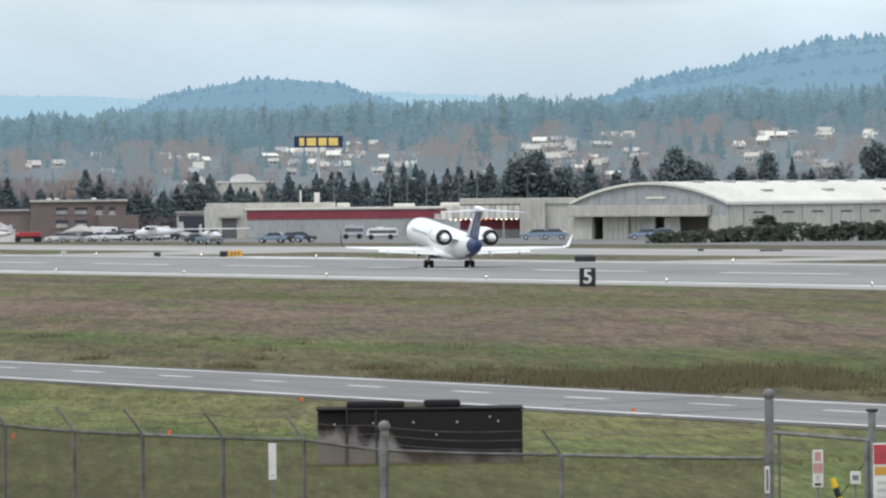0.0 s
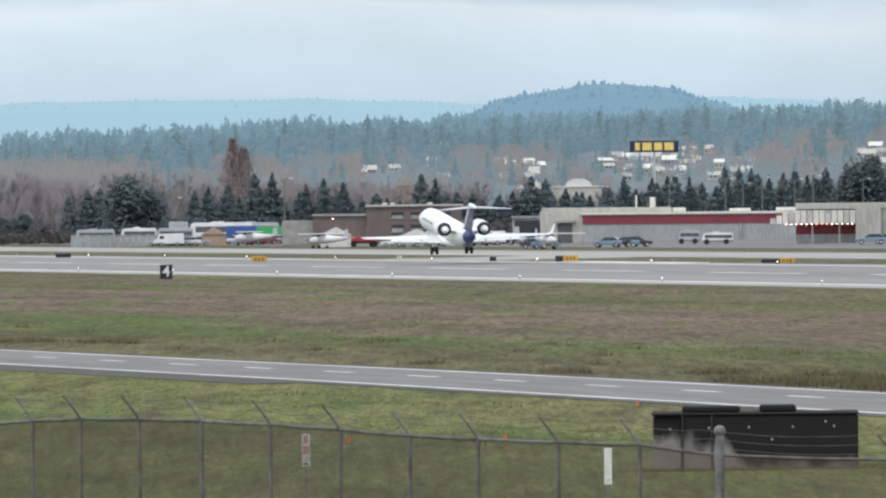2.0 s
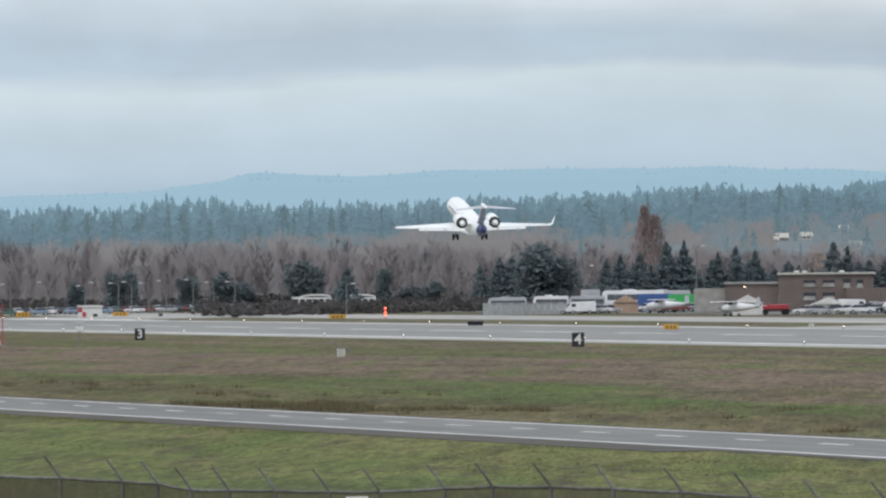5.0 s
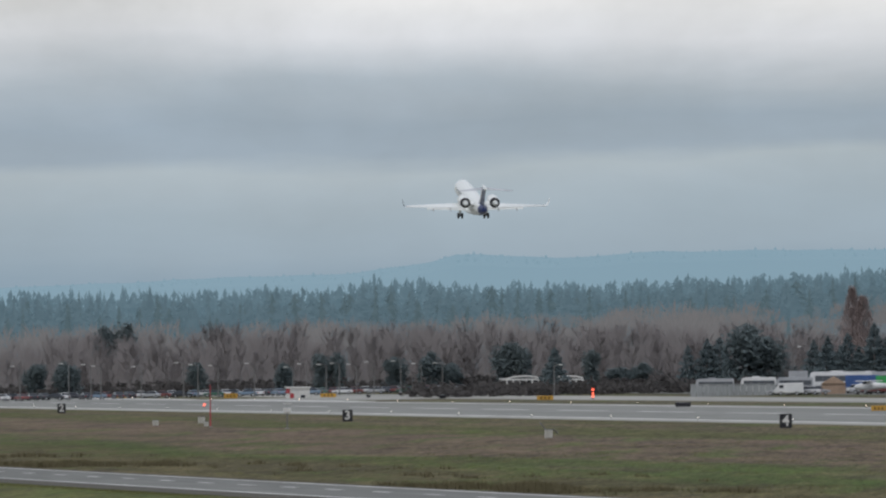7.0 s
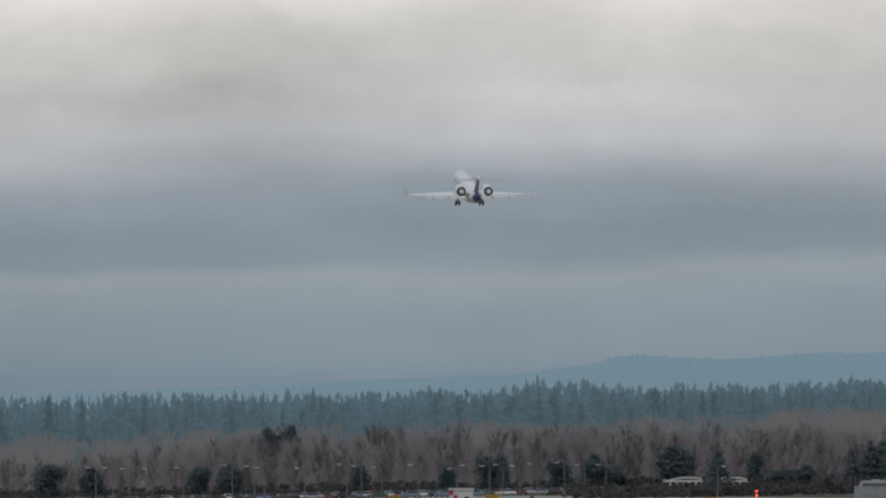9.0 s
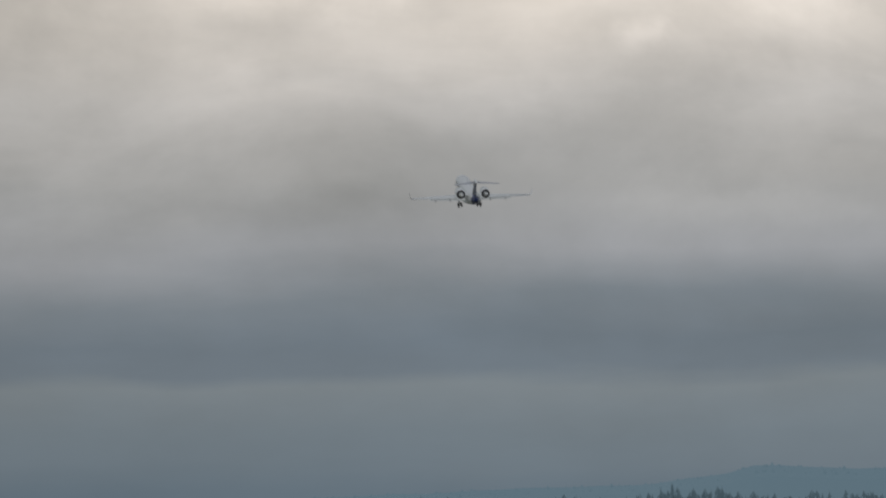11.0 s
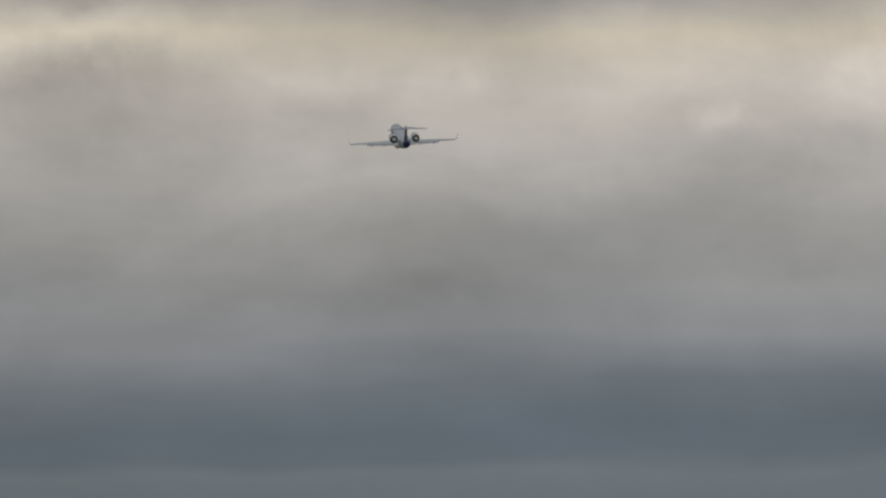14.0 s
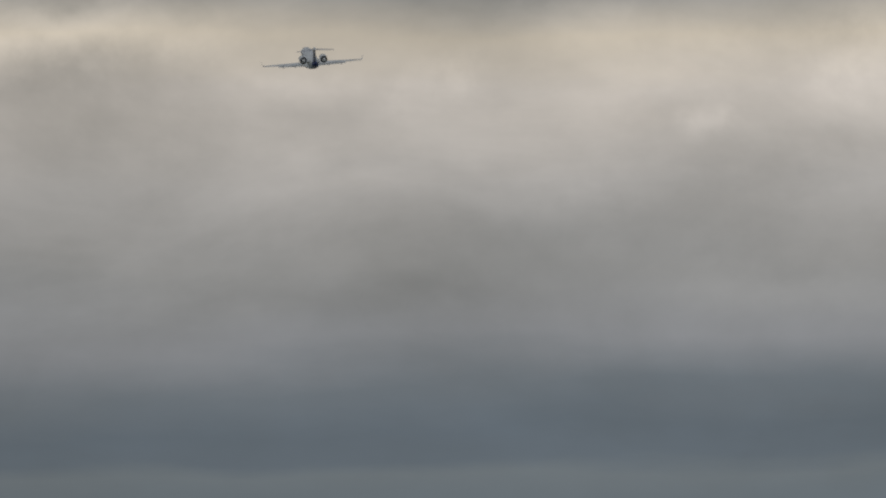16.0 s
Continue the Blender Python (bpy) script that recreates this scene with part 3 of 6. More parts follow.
ROUNDS = [(15.6, 13.8, 11.6), (15.46, 11.5, 7.3), (16.38, 13.9, 10.5), (16.51, 11.5, 8.4), (16.91, 12.8, 6.3), (17.51, 14.2, 9.4), (17.29, 9.7, 6.3), (11.41, 13.0, 12.6), (11.52, 10.0, 8.4), (15.78, 10.7, 7.3), (16.75, 10.1, 7.3)]
CAR_PARK_ROUNDS = [(10.05, 10.6, 8.8), (10.14, 9.1, 5.9), (10.53, 8.4, 5.4), (10.7, 4.6, 8.3), (10.85, 4.5, 7.1), (11.67, 4.1, 7.1), (7.39, 7.8, 7.1), (7.55, 8.2, 7.1), (9.01, 9.0, 5.9), (9.1, 8.9, 5.4), (9.42, 7.7, 7.1), (9.62, 8.8, 7.1), (9.74, 6.3, 7.1), (10.3, 5.9, 5.9), (10.7, 4.4, 9.5), (10.82, 5.5, 7.1), (7.38, 7.1, 5.9), (7.59, 7.3, 7.1), (6.55, 8.7, 9.5), (6.79, 8.3, 7.1), (8.79, 7.0, 5.9), (8.31, 7.4, 5.9)]
rnd = random.Random(19)
for b, h, w in FIRS:
    plant("fir", *polar(b, 1910), h, w * rnd.uniform(1.5, 2.3), "firs behind the airfield")
# close-set rows of lower firs: bearings from and to, how many, heights from and to, width
for b0, b1, n, h0, h1, w in (
        (14.19, 15.43, 20, 7.6, 10.8, 5.0), (12.51, 14.1, 22, 6.0, 8.6, 5.0), (13.81, 14.13, 7, 7.0, 8.6, 4.4), (11.8, 12.64, 13, 7.4, 9.6, 5.0), (15.2, 17.75, 40, 6.2, 9.9, 6.0)):
    for i in range(n):
        b = b0 + (b1 - b0) * (i + rnd.uniform(-0.35, 0.35)) / max(1, n - 1)
        plant("fir", *polar(b, 1912 + rnd.uniform(-6, 8)), rnd.uniform(h0, h1), w * rnd.uniform(1.5, 2.2), "firs behind the airfield")
for b, h, w in ROUNDS:
    plant("round", *polar(b, 1890), h, w, "evergreens behind the airfield")
for b, h, w in CAR_PARK_ROUNDS:
    plant("round", *polar(b, 2130), h, w, "evergreens behind the airfield")


def bare_height(b):
    return float(np.interp(b, (5, 6.7, 7.2, 8, 10.5, 11.5, 13.2), (11, 12, 15, 17.4, 17.0, 14.8, 11.5)))


# leafless trees in loose rows: bearings from and to, distance, how many, share of the full height
for b0, b1, d, n, lo, hi in ((4.9, 12.4, 2190, 84, 0.55, 0.86), (4.9, 13.5, 2310, 92, 0.8, 1.04)):
    for i in range(n):
        b = b0 + (b1 - b0) * (i + rnd.uniform(-0.45, 0.45)) / n
        h = bare_height(b) * rnd.uniform(lo, hi)
        plant("bare", *polar(b, d + rnd.uniform(-18, 18)), h, h * rnd.uniform(0.5, 0.85), "leafless trees behind the airfield")
for b0, b1, d, n, lo, hi in ((10.9, 13.9, 1990, 34, 7.0, 11.5), (14.9, 17.9, 1925, 52, 6.0, 10.4), (12.2, 17.8, 2080, 46, 7.5, 12.0)):
    for i in range(n):
        b = b0 + (b1 - b0) * (i + rnd.uniform(-0.45, 0.45)) / n
        h = rnd.uniform(lo, hi)
        plant("bare", *polar(b, d + rnd.uniform(-12, 12)), h, h * rnd.uniform(0.6, 1.0), "leafless trees behind the airfield")
for x, y, h, w in ((428.2, 2015.0, 20.7, 10.5), (430.0, 2013.0, 18.8, 11.5)):
    plant("rust", x, y, h, w, "leafless trees behind the airfield")
for x, y, h, w in ((314.6, 2304.0, 16.4, 8.0), (320.2, 2303.2, 16.8, 9.0)):
    plant("round", x, y, h, w, "evergreens behind the airfield")


# ---- far woods on the rising land, and the hills ----
def facing_mesh(name, v, f, mat, toward=(-0.2, -0.8, 0.55)):
    """Fine sprays that all shade softly the same way, as a mass of twigs does."""
    me = bpy.data.meshes.new(name)
    soft_normals(me, [tuple(p) for p in v], f, lambda c: toward)
    me.materials.append(mat)
    return new(name, me)


def add_fir(v, f, x, y, z, h, w, rnd, n=60):
    """A ragged fir: drooping boughs in uneven tiers round a thin core."""
    k = len(v)
    c = w * 0.24
    ring = [(x - c, y, z), (x + c, y + 0.2, z), (x, y - c, z)]
    for i in range(3):
        v += [ring[i], ring[(i + 1) % 3], (x, y, z + h * 0.93)]
        f.append((k + 3 * i, k + 3 * i + 1, k + 3 * i + 2))
    skew = rnd.uniform(0.55, 1.1)
    for i in range(n):
        u = rnd.uniform(0.0, 0.92)
        a = rnd.uniform(0, 6.283)
        r = w * 0.5 * ((1 - u) ** skew * rnd.uniform(0.45, 1.15) + 0.06)
        g = rnd.uniform(0.25, 0.6)
        zz = z + h * u
        k = len(v)
        v += [(x, y, zz + h * rnd.uniform(0.05, 0.13)), (x + r * math.cos(a - g), y + r * math.sin(a - g), zz - 0.02 * h), (x + r * math.cos(a + g), y + r * math.sin(a + g), zz + rnd.uniform(-0.03, 0.03) * h)]
        f.append((k, k + 1, k + 2))


def add_bare(v, f, x, y, z, h, w, rnd, n=90, t=0.07):
    """A leafless crown: twigs fanning up and out from the limbs."""
    k = len(v)
    v += [(x - 0.16, y, z), (x + 0.16, y, z), (x, y, z + h * 0.8)]
    f.append((k, k + 1, k + 2))
    for i in range(n):
        a, u = rnd.uniform(0, 6.283), rnd.uniform(0.08, 0.82)
        q = w * 0.5 * math.sqrt(rnd.random()) * math.sin(min(1.0, u + 0.25) * 2.6)
        px, py, pz = x + q * math.cos(a), y + q * math.sin(a), z + h * u
        ln, lean = h * rnd.uniform(0.1, 0.24), rnd.uniform(0.1, 0.8)
        k = len(v)
        tt = t * rnd.uniform(0.6, 1.5)
        v += [(px - tt, py, pz), (px + tt, py, pz), (px + ln * lean * math.cos(a), py + ln * lean * math.sin(a), pz + ln)]
        f.append((k, k + 1, k + 2))


# skyline of the far firs: bearing, degrees above level
CREST = [(5.0, 0.282), (7.0, 0.294), (7.7, 0.29), (8.2, 0.302), (8.5, 0.293), (8.8, 0.318), (9.05, 0.312), (9.27, 0.331), (9.57, 0.354), (9.72, 0.338), (9.85, 0.316), (10.3, 0.318), (10.6, 0.308), (10.9, 0.328), (11.3, 0.325), (11.7, 0.35), (11.9, 0.381), (12.5, 0.388), (13.1, 0.393), (13.7, 0.402), (14.65, 0.436), (14.8, 0.43), (15.1, 0.446), (15.6, 0.458), (16.1, 0.437), (16.4, 0.45), (16.66, 0.51), (17.0, 0.49), (17.6, 0.53), (19.5, 0.54)]
# stretches of the slope where houses stand in the open
HOUSE_BEARINGS = ((7.0, 7.15), (9.3, 9.9), (12.7, 13.2), (13.45, 13.75), (14.05, 14.95), (15.5, 16.15), (16.65, 17.75))


def built_up(b):
    return any(b0 < b < b1 for b0, b1 in HOUSE_BEARINGS)


def crest_z(b, d):
    return EYE_Z + d * math.tan(radians(float(np.interp(b, [c[0] for c in CREST], [c[1] for c in CREST]))))


def ridge_firs(name, label, n, d0, d1, lo, hi, mat, seed, width):
    """Firs whose tops keep below the skyline by shares lo to hi of the rise."""
    rnd = random.Random(seed)
    v, f = [], []
    for i in range(n):
        b, d = 4.6 + 14.2 * (i + rnd.random()) / n, rnd.uniform(d0, d1)
        x, y = polar(b, d)
        g = ground_z(x, y) - 1
        swell = 0.09 * noise.noise((b * 5.5, seed, d * 0.002))
        top = g + (crest_z(b, d) - g) * min(1.0, rnd.uniform(lo, hi) + swell) + rnd.choice((0, 0, 0, 0.6, 1.6))
        h = max(5.0, top - g)
        add_fir(v, f, x, y, g, h, width * rnd.uniform(0.55, 1.5), rnd)
    tagged(facing_mesh(name, v, f, mat), label, "wood", kind="stuff")


def slope_trees(name, label, n, d0, d1, h0, h1, mat, seed, fir, b0=4.6, b1=18.8):
    rnd = random.Random(seed)
    v, f = [], []
    for i in range(n):
        b, d = b0 + (b1 - b0) * rnd.random(), rnd.uniform(d0, d1)
        if noise.noise((b * 2.1, d * 0.004, seed)) < -0.22:
            continue
        h = rnd.uniform(h0, h1)
        if built_up(b) and d < 2990 and h > 4.5 and rnd.random() < 0.75:
            continue
        x, y = polar(b, d)
        if fir:
            add_fir(v, f, x, y, ground_z(x, y) - 0.3, h, h * rnd.uniform(0.35, 0.65), rnd)
        else:
            add_bare(v, f, x, y, ground_z(x, y) - 0.3, h, h * rnd.uniform(0.8, 1.4), rnd, 130, 0.15)
    tagged(facing_mesh(name, v, f, mat), label, "wood", kind="stuff")


# pale base again stands for haze over the twigs
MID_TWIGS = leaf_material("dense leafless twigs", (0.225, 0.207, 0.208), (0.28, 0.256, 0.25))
# slope and ridge trees, their haze likewise painted as emission
SOFT_FIR = leaf_material("firs with blue-green haze glow", (0.03, 0.043, 0.048), (0.05, 0.066, 0.07), glow=(0.11, 0.172, 0.2), vary=0.08)
PALE_FIR = leaf_material("firs with paler haze glow", (0.03, 0.043, 0.048), (0.05, 0.066, 0.07), glow=(0.155, 0.25, 0.31), vary=0.05)
FAR_BROWN = leaf_material("far wood with brownish haze glow", (0.03, 0.03, 0.03), (0.04, 0.038, 0.038), glow=(0.225, 0.222, 0.228), vary=0.14)


def car_park_wood():
    rnd = random.Random(41)
    v, f = [], []
    for i in range(420):
        b, d = rnd.uniform(3.8, 13.4), rnd.uniform(2215, 2400)
        x, y = polar(b, d)
        h = bare_height(b) * rnd.uniform(0.5, 0.92)
        add_bare(v, f, x, y, ground_z(x, y) - 0.2, h, h * rnd.uniform(0.5, 0.8), rnd, 240, 0.06)
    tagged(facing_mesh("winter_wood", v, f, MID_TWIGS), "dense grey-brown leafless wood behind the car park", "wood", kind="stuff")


car_park_wood()
ridge_firs("fir_wood", "fir wood with blue haze glow along the skyline", 1000, 3640, 3820, 0.80, 0.98, PALE_FIR, 1, 10.0)
ridge_firs("fir_wood", "dense fir wood with blue haze glow on rising land", 620, 3300, 3640, 0.45, 0.9, FAR_FIR, 2, 10.0)
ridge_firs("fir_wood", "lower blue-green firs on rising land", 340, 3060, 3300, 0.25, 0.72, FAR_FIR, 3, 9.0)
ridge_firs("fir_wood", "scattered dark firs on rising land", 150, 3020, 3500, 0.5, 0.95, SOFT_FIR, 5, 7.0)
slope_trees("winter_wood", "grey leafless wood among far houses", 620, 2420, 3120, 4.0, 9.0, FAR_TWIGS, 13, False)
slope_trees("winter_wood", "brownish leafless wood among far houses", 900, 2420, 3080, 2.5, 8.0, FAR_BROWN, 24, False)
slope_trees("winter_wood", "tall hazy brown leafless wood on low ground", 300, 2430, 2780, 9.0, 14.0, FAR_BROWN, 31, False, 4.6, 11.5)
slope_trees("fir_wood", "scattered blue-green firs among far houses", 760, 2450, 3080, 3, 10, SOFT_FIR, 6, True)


def hill(name, label, d, crest, mat, depth, seed, tree_h, step=0.014):
    """A wooded ridge: crest gives bearing and height of the skyline."""
    bs = [c[0] for c in crest]
    zs = [c[1] - tree_h * 0.35 for c in crest]
    top = lambda b: float(np.interp(b, bs, zs)) + 0.9 * noise.noise((b * 3.1, seed, 0)) + 0.5 * noise.noise((b * 11, seed, 4))
    n = 90
    v, f = [], []
    for i in range(n + 1):
        b = bs[0] + (bs[-1] - bs[0]) * i / n
        for k, (q, hh) in enumerate(((-depth, 0.0), (-depth * 0.6, 0.42), (-depth * 0.25, 0.85), (0, 1.0), (depth * 0.3, 0.6))):
            x, y = polar(b, d + q)
            g = ground_z(x, y) - 2
            v.append((x, y, g + (max(top(b), g + 1) - g) * hh))
    for i in range(n):
        for k in range(4):
            a = i * 5 + k
            f.append((a, a + 1, a + 6, a + 5))
    ob = tagged(data_part(name, v, f, mat), label, "hill", kind="structure")
    rnd = random.Random(seed)
    rows = []
    b = bs[0]
    while b < bs[-1]:
        for q, hh in ((0, 1.0), (-depth * 0.12, 0.93), (-depth * 0.25, 0.85), (-depth * 0.42, 0.63), (-depth * 0.6, 0.42))[:2 if tree_h < 2.5 else 5]:
            hgt = tree_h * rnd.uniform(0.7, 1.15) * rnd.choice((1, 1, 1, 1.3))
            rows.append((b + rnd.uniform(-step, step), d + q + rnd.uniform(-8, 8), hgt, hgt * rnd.uniform(0.9, 1.6), hh + rnd.uniform(-0.05, 0.0)))
        b += step
    vv, ff = [], []
    for b, dd, hgt, w, hh in rows:
        x, y = polar(b, dd)
        g = ground_z(x, y) - 2
        z = g + (max(top(b), g + 1) - g) * hh - 1
        for i in range(3):
            k = len(vv)
            lo = i / 3.4
            for s in range(4):
                a = s * 1.571 + i + b * 9
                r = w * 0.5 * (1.1 - lo) * rnd.uniform(0.7, 1.2)
                vv.append((x + r * math.cos(a), y + r * math.sin(a), z + hgt * lo))
            vv.append((x, y, z + hgt * min(1, lo + 0.45)))
            ff += [(k + s, k + (s + 1) % 4, k + 4) for s in range(4)]
    ob2 = data_part("hill_wood", vv, ff, mat)
    tagged(ob2, label, "wood", kind="stuff")


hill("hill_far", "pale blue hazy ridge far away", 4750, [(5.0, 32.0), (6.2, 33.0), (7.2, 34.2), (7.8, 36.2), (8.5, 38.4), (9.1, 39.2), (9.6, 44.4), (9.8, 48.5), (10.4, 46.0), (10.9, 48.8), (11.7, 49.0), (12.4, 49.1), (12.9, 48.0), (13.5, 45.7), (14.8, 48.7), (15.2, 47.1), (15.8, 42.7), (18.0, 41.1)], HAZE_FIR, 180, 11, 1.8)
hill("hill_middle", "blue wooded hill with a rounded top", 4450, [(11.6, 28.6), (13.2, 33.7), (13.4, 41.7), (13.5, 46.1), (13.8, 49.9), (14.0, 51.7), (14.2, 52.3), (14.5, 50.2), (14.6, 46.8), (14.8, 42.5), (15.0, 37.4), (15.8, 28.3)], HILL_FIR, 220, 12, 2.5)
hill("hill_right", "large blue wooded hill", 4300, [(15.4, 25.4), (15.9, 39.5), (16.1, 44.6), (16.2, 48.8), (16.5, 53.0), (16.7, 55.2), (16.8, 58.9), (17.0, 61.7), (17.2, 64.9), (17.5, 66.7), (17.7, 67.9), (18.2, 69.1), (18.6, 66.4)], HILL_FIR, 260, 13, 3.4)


# dark undergrowth under the trees
def undergrowth():
    rnd = random.Random(31)
    v, f = [], []
    for b0, b1, d0, d1, n, h in ((3.5, 12.5, 2120, 2240, 1500, 3.2), (9.5, 19, 1860, 1950, 1500, 2.6), (16.2, 19.5, 1330, 1345, 0, 2.0)):
        for _ in range(n):
            x, y = polar(rnd.uniform(b0, b1), rnd.uniform(d0, d1))
            k = rnd.uniform(0.4, 1.0) * h
            for _ in range(7):
                clump(v, f, Vector((x + rnd.gauss(0, 1), y + rnd.gauss(0, 1), ground_z(x, y) + k * rnd.uniform(0.1, 1))), 0.9, rnd)
    tagged(data_part("undergrowth", [tuple(p) for p in v], f, leaf_material("dark winter brush", (0.085, 0.08, 0.078), (0.13, 0.12, 0.115))), "dark tangled winter brush under the trees", "brush", kind="stuff")


undergrowth()


# rough weeds and tufts on the grass beside the road
def weeds():
    rnd = random.Random(8)
    for nm, label, mat, spots in (("weeds", "clumps of dead brown weeds along the road", WEED, 5200), ("grass_tufts", "rough straw and green grass tufts", TUFT, 9000)):
        v, f = [], []
        tall = nm == "weeds"
        for i in range(spots):
            y = 300 + 640 * rnd.random() ** 1.5
            c = road_x(y)
            x = c + 7.2 + abs(rnd.gauss(0, 8.0)) if tall else c + rnd.uniform(8, 95)
            if not tall and rnd.random() < 0.3:
                x = c - 9.3 - abs(rnd.gauss(0, 1.2)) if y > 540 else c - rnd.uniform(9.5, 30)
            d = noise.noise((x * 0.05, y * 0.02, 3 if tall else 9)) + 0.8 * noise.noise((x * 0.3, y * 0.11, 5)) + (0.12 if tall and 395 < y < 450 else -0.1 if tall and y > 470 else 0)
            if d < (0.24 if tall else 0.1):
                continue
            z = ground_z(x, y)
            top = (0.15 + 0.7 * min(0.8, d)) if tall else 0.11
            for _ in range(30 if tall else 12):
                a, h = rnd.uniform(0, 6.283), top * rnd.uniform(0.35, 1.05)
                w, sp = rnd.uniform(0.012, 0.035), rnd.uniform(0.05, 0.4)
                px, py = x + rnd.gauss(0, 0.35), y + rnd.gauss(0, 0.9)
                k = len(v)
                v += [(px - w, py, z - 0.02), (px + w, py, z - 0.02), (px + sp * math.cos(a), py + sp * math.sin(a), z + h)]
                f.append((k, k + 1, k + 2))
        tagged(facing_mesh(nm, v, f, mat, (0, -0.35, 1.0)), label, nm.replace("_", " "), kind="stuff")
    # hedge in front of the hangar's long wall
    v, f = [], []
    for _ in range(420):
        q = rnd.random()
        x, y = polar(16.25 + 2.1 * q + rnd.gauss(0, 0.01), 1275 - 45 * q + rnd.gauss(0, 0.8))
        k = 1.3 + 0.7 * noise.noise((q * 14, 0, 1)) + 0.8 * min(1, 3 * q)
        for _ in range(5):
            clump(v, f, Vector((x + rnd.gauss(0, 0.5), y + rnd.gauss(0, 0.5), ground_z(x, y) + k * rnd.uniform(0.05, 1.0))), 0.5, rnd)
    tagged(data_part("hedge", [tuple(p) for p in v], f, SHRUB), "long dark green hedge beside the apron", "hedge", kind="stuff")


weeds()


# ---- buildings. Each stands at a corner, faces the standpoint, and is sized in units of u metres ----
def build_hangar(x, y, turn, u):
    h = thing("hangar", x, y, turn - 42, label="large pale hangar with a curved white roof and open front", category="hangar")
    w, length = 262 * u * 1.38, 62.0
    eave, rise = 64 * u, 33 * u
    n = 18
    arc = [(w * i / n, eave + rise * (1 - ((i / n) * 2 - 1) ** 2)) for i in range(n + 1)]
    # gable wall over the door opening
    bm = bmesh.new()
    add_rings(bm, [[(px, -0.2, pz) for px, pz in arc] + [(w, -0.2, 42 * u), (0, -0.2, 42 * u)], [(px, 0.2, pz) for px, pz in arc] + [(w, 0.2, 42 * u), (0, 0.2, 42 * u)]])
    part("gable", bm, GREY_WALL, h, "grey corrugated gable")
    for i in range(1, 12):
        part("panel_rib", box(w * i / 12 - 0.05, w * i / 12 + 0.05, -0.28, -0.2, 42 * u, 62 * u + rise * (1 - ((i / 12) * 2 - 1) ** 2)), GREY_WALL, h)
    part("gable_vent", box(w * 0.48, w * 0.6, -0.34, -0.2, 72 * u, 76 * u), WHITE_ROOF, h)
    # curved roof with a pale edge
    bm = bmesh.new()
    over = [(-0.3, eave - 0.1)] + [(px, pz + 0.12) for px, pz in arc] + [(w + 0.3, eave - 0.1)]
    add_rings(bm, [[(px, -0.7, pz + 0.25) for px, pz in over] + [(px, -0.7, pz - 0.1) for px, pz in reversed(over)], [(px, length, pz + 0.25) for px, pz in over] + [(px, length, pz - 0.1) for px, pz in reversed(over)]])
    roof = part("roof", bm, WHITE_ROOF, h)
    for k in range(9):
        yy = 5 + k * 6.3
        part("roof_vent", box(w * 0.62 - 0.6, w * 0.62 + 0.6, yy, yy + 1.6, eave + rise * 0.93, eave + rise * 0.98 + 0.55, 0.1), GREY_WALL, roof)
        if k % 2:
            part("roof_vent", box(w * 0.86 - 0.5, w * 0.86 + 0.5, yy, yy + 1.8, eave + rise * 0.5, eave + rise * 0.52 + 0.5, 0.1), CONCRETE, roof)
    part("side_wall", box(w - 0.3, w, 0.2, length, 0, eave), PALE_WALL, h)
    part("side_wall", box(0, 0.3, 0.2, length, 0, eave), PALE_WALL, h)
    part("back_wall", box(0.3, w - 0.3, length - 0.3, length, 0, eave + 0.5), PALE_WALL, h)
    for i in range(10):
        part("downpipe", tube([(w + 0.08, 3 + i * 6.0, 0), (w + 0.08, 3 + i * 6.0, eave)], 0.09, 6), GREY_WALL, h)
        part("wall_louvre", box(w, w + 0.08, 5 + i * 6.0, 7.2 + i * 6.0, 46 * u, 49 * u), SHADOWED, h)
    part("eave_strip", box(w, w + 0.25, 0, length, eave - 0.35, eave - 0.05), GREY_WALL, h)
    # posts, door leaves and the dim inside
    part("door_post", box(0, w * 0.12, -0.3, 0.3, 0, 42 * u), PALE_WALL, h)
    for q0, q1, yy in ((0.17, 0.335, 0.45), (0.34, 0.50, 0.75), (0.57, 0.67, 0.45)):
        part("door_leaf", box(w * q0, w * q1, yy, yy + 0.25, 0, 40.5 * u), PALE_WALL, h)
        for k in range(1, 5):
            a = w * (q0 + (q1 - q0) * k / 5)
            part("door_rib", box(a - 0.04, a + 0.04, yy - 0.06, yy, 0, 40.5 * u), GREY_WALL, h)
    # flat fascia over the doors, standing a little proud of the gable
    part("fascia", box(w * 0.005, w * 0.9, -1.3, -0.32, 42 * u, 61 * u, 0.05), PALE_WALL, h, "weathered flat fascia over the doors")
    part("fascia_lip", box(0, w * 0.905, -1.4, -1.3, 41 * u, 43.5 * u), CONCRETE, h)
    part("corner_wall", box(w * 0.88, w, -0.3, 0.3, 0, 42 * u), PALE_WALL, h)
    part("inner_wall", box(0.4, w - 0.4, 7, 7.3, 0, eave), PALE_WALL, h)
    return h


build_hangar(373.8, 1319.7, -15.82, 0.0762)


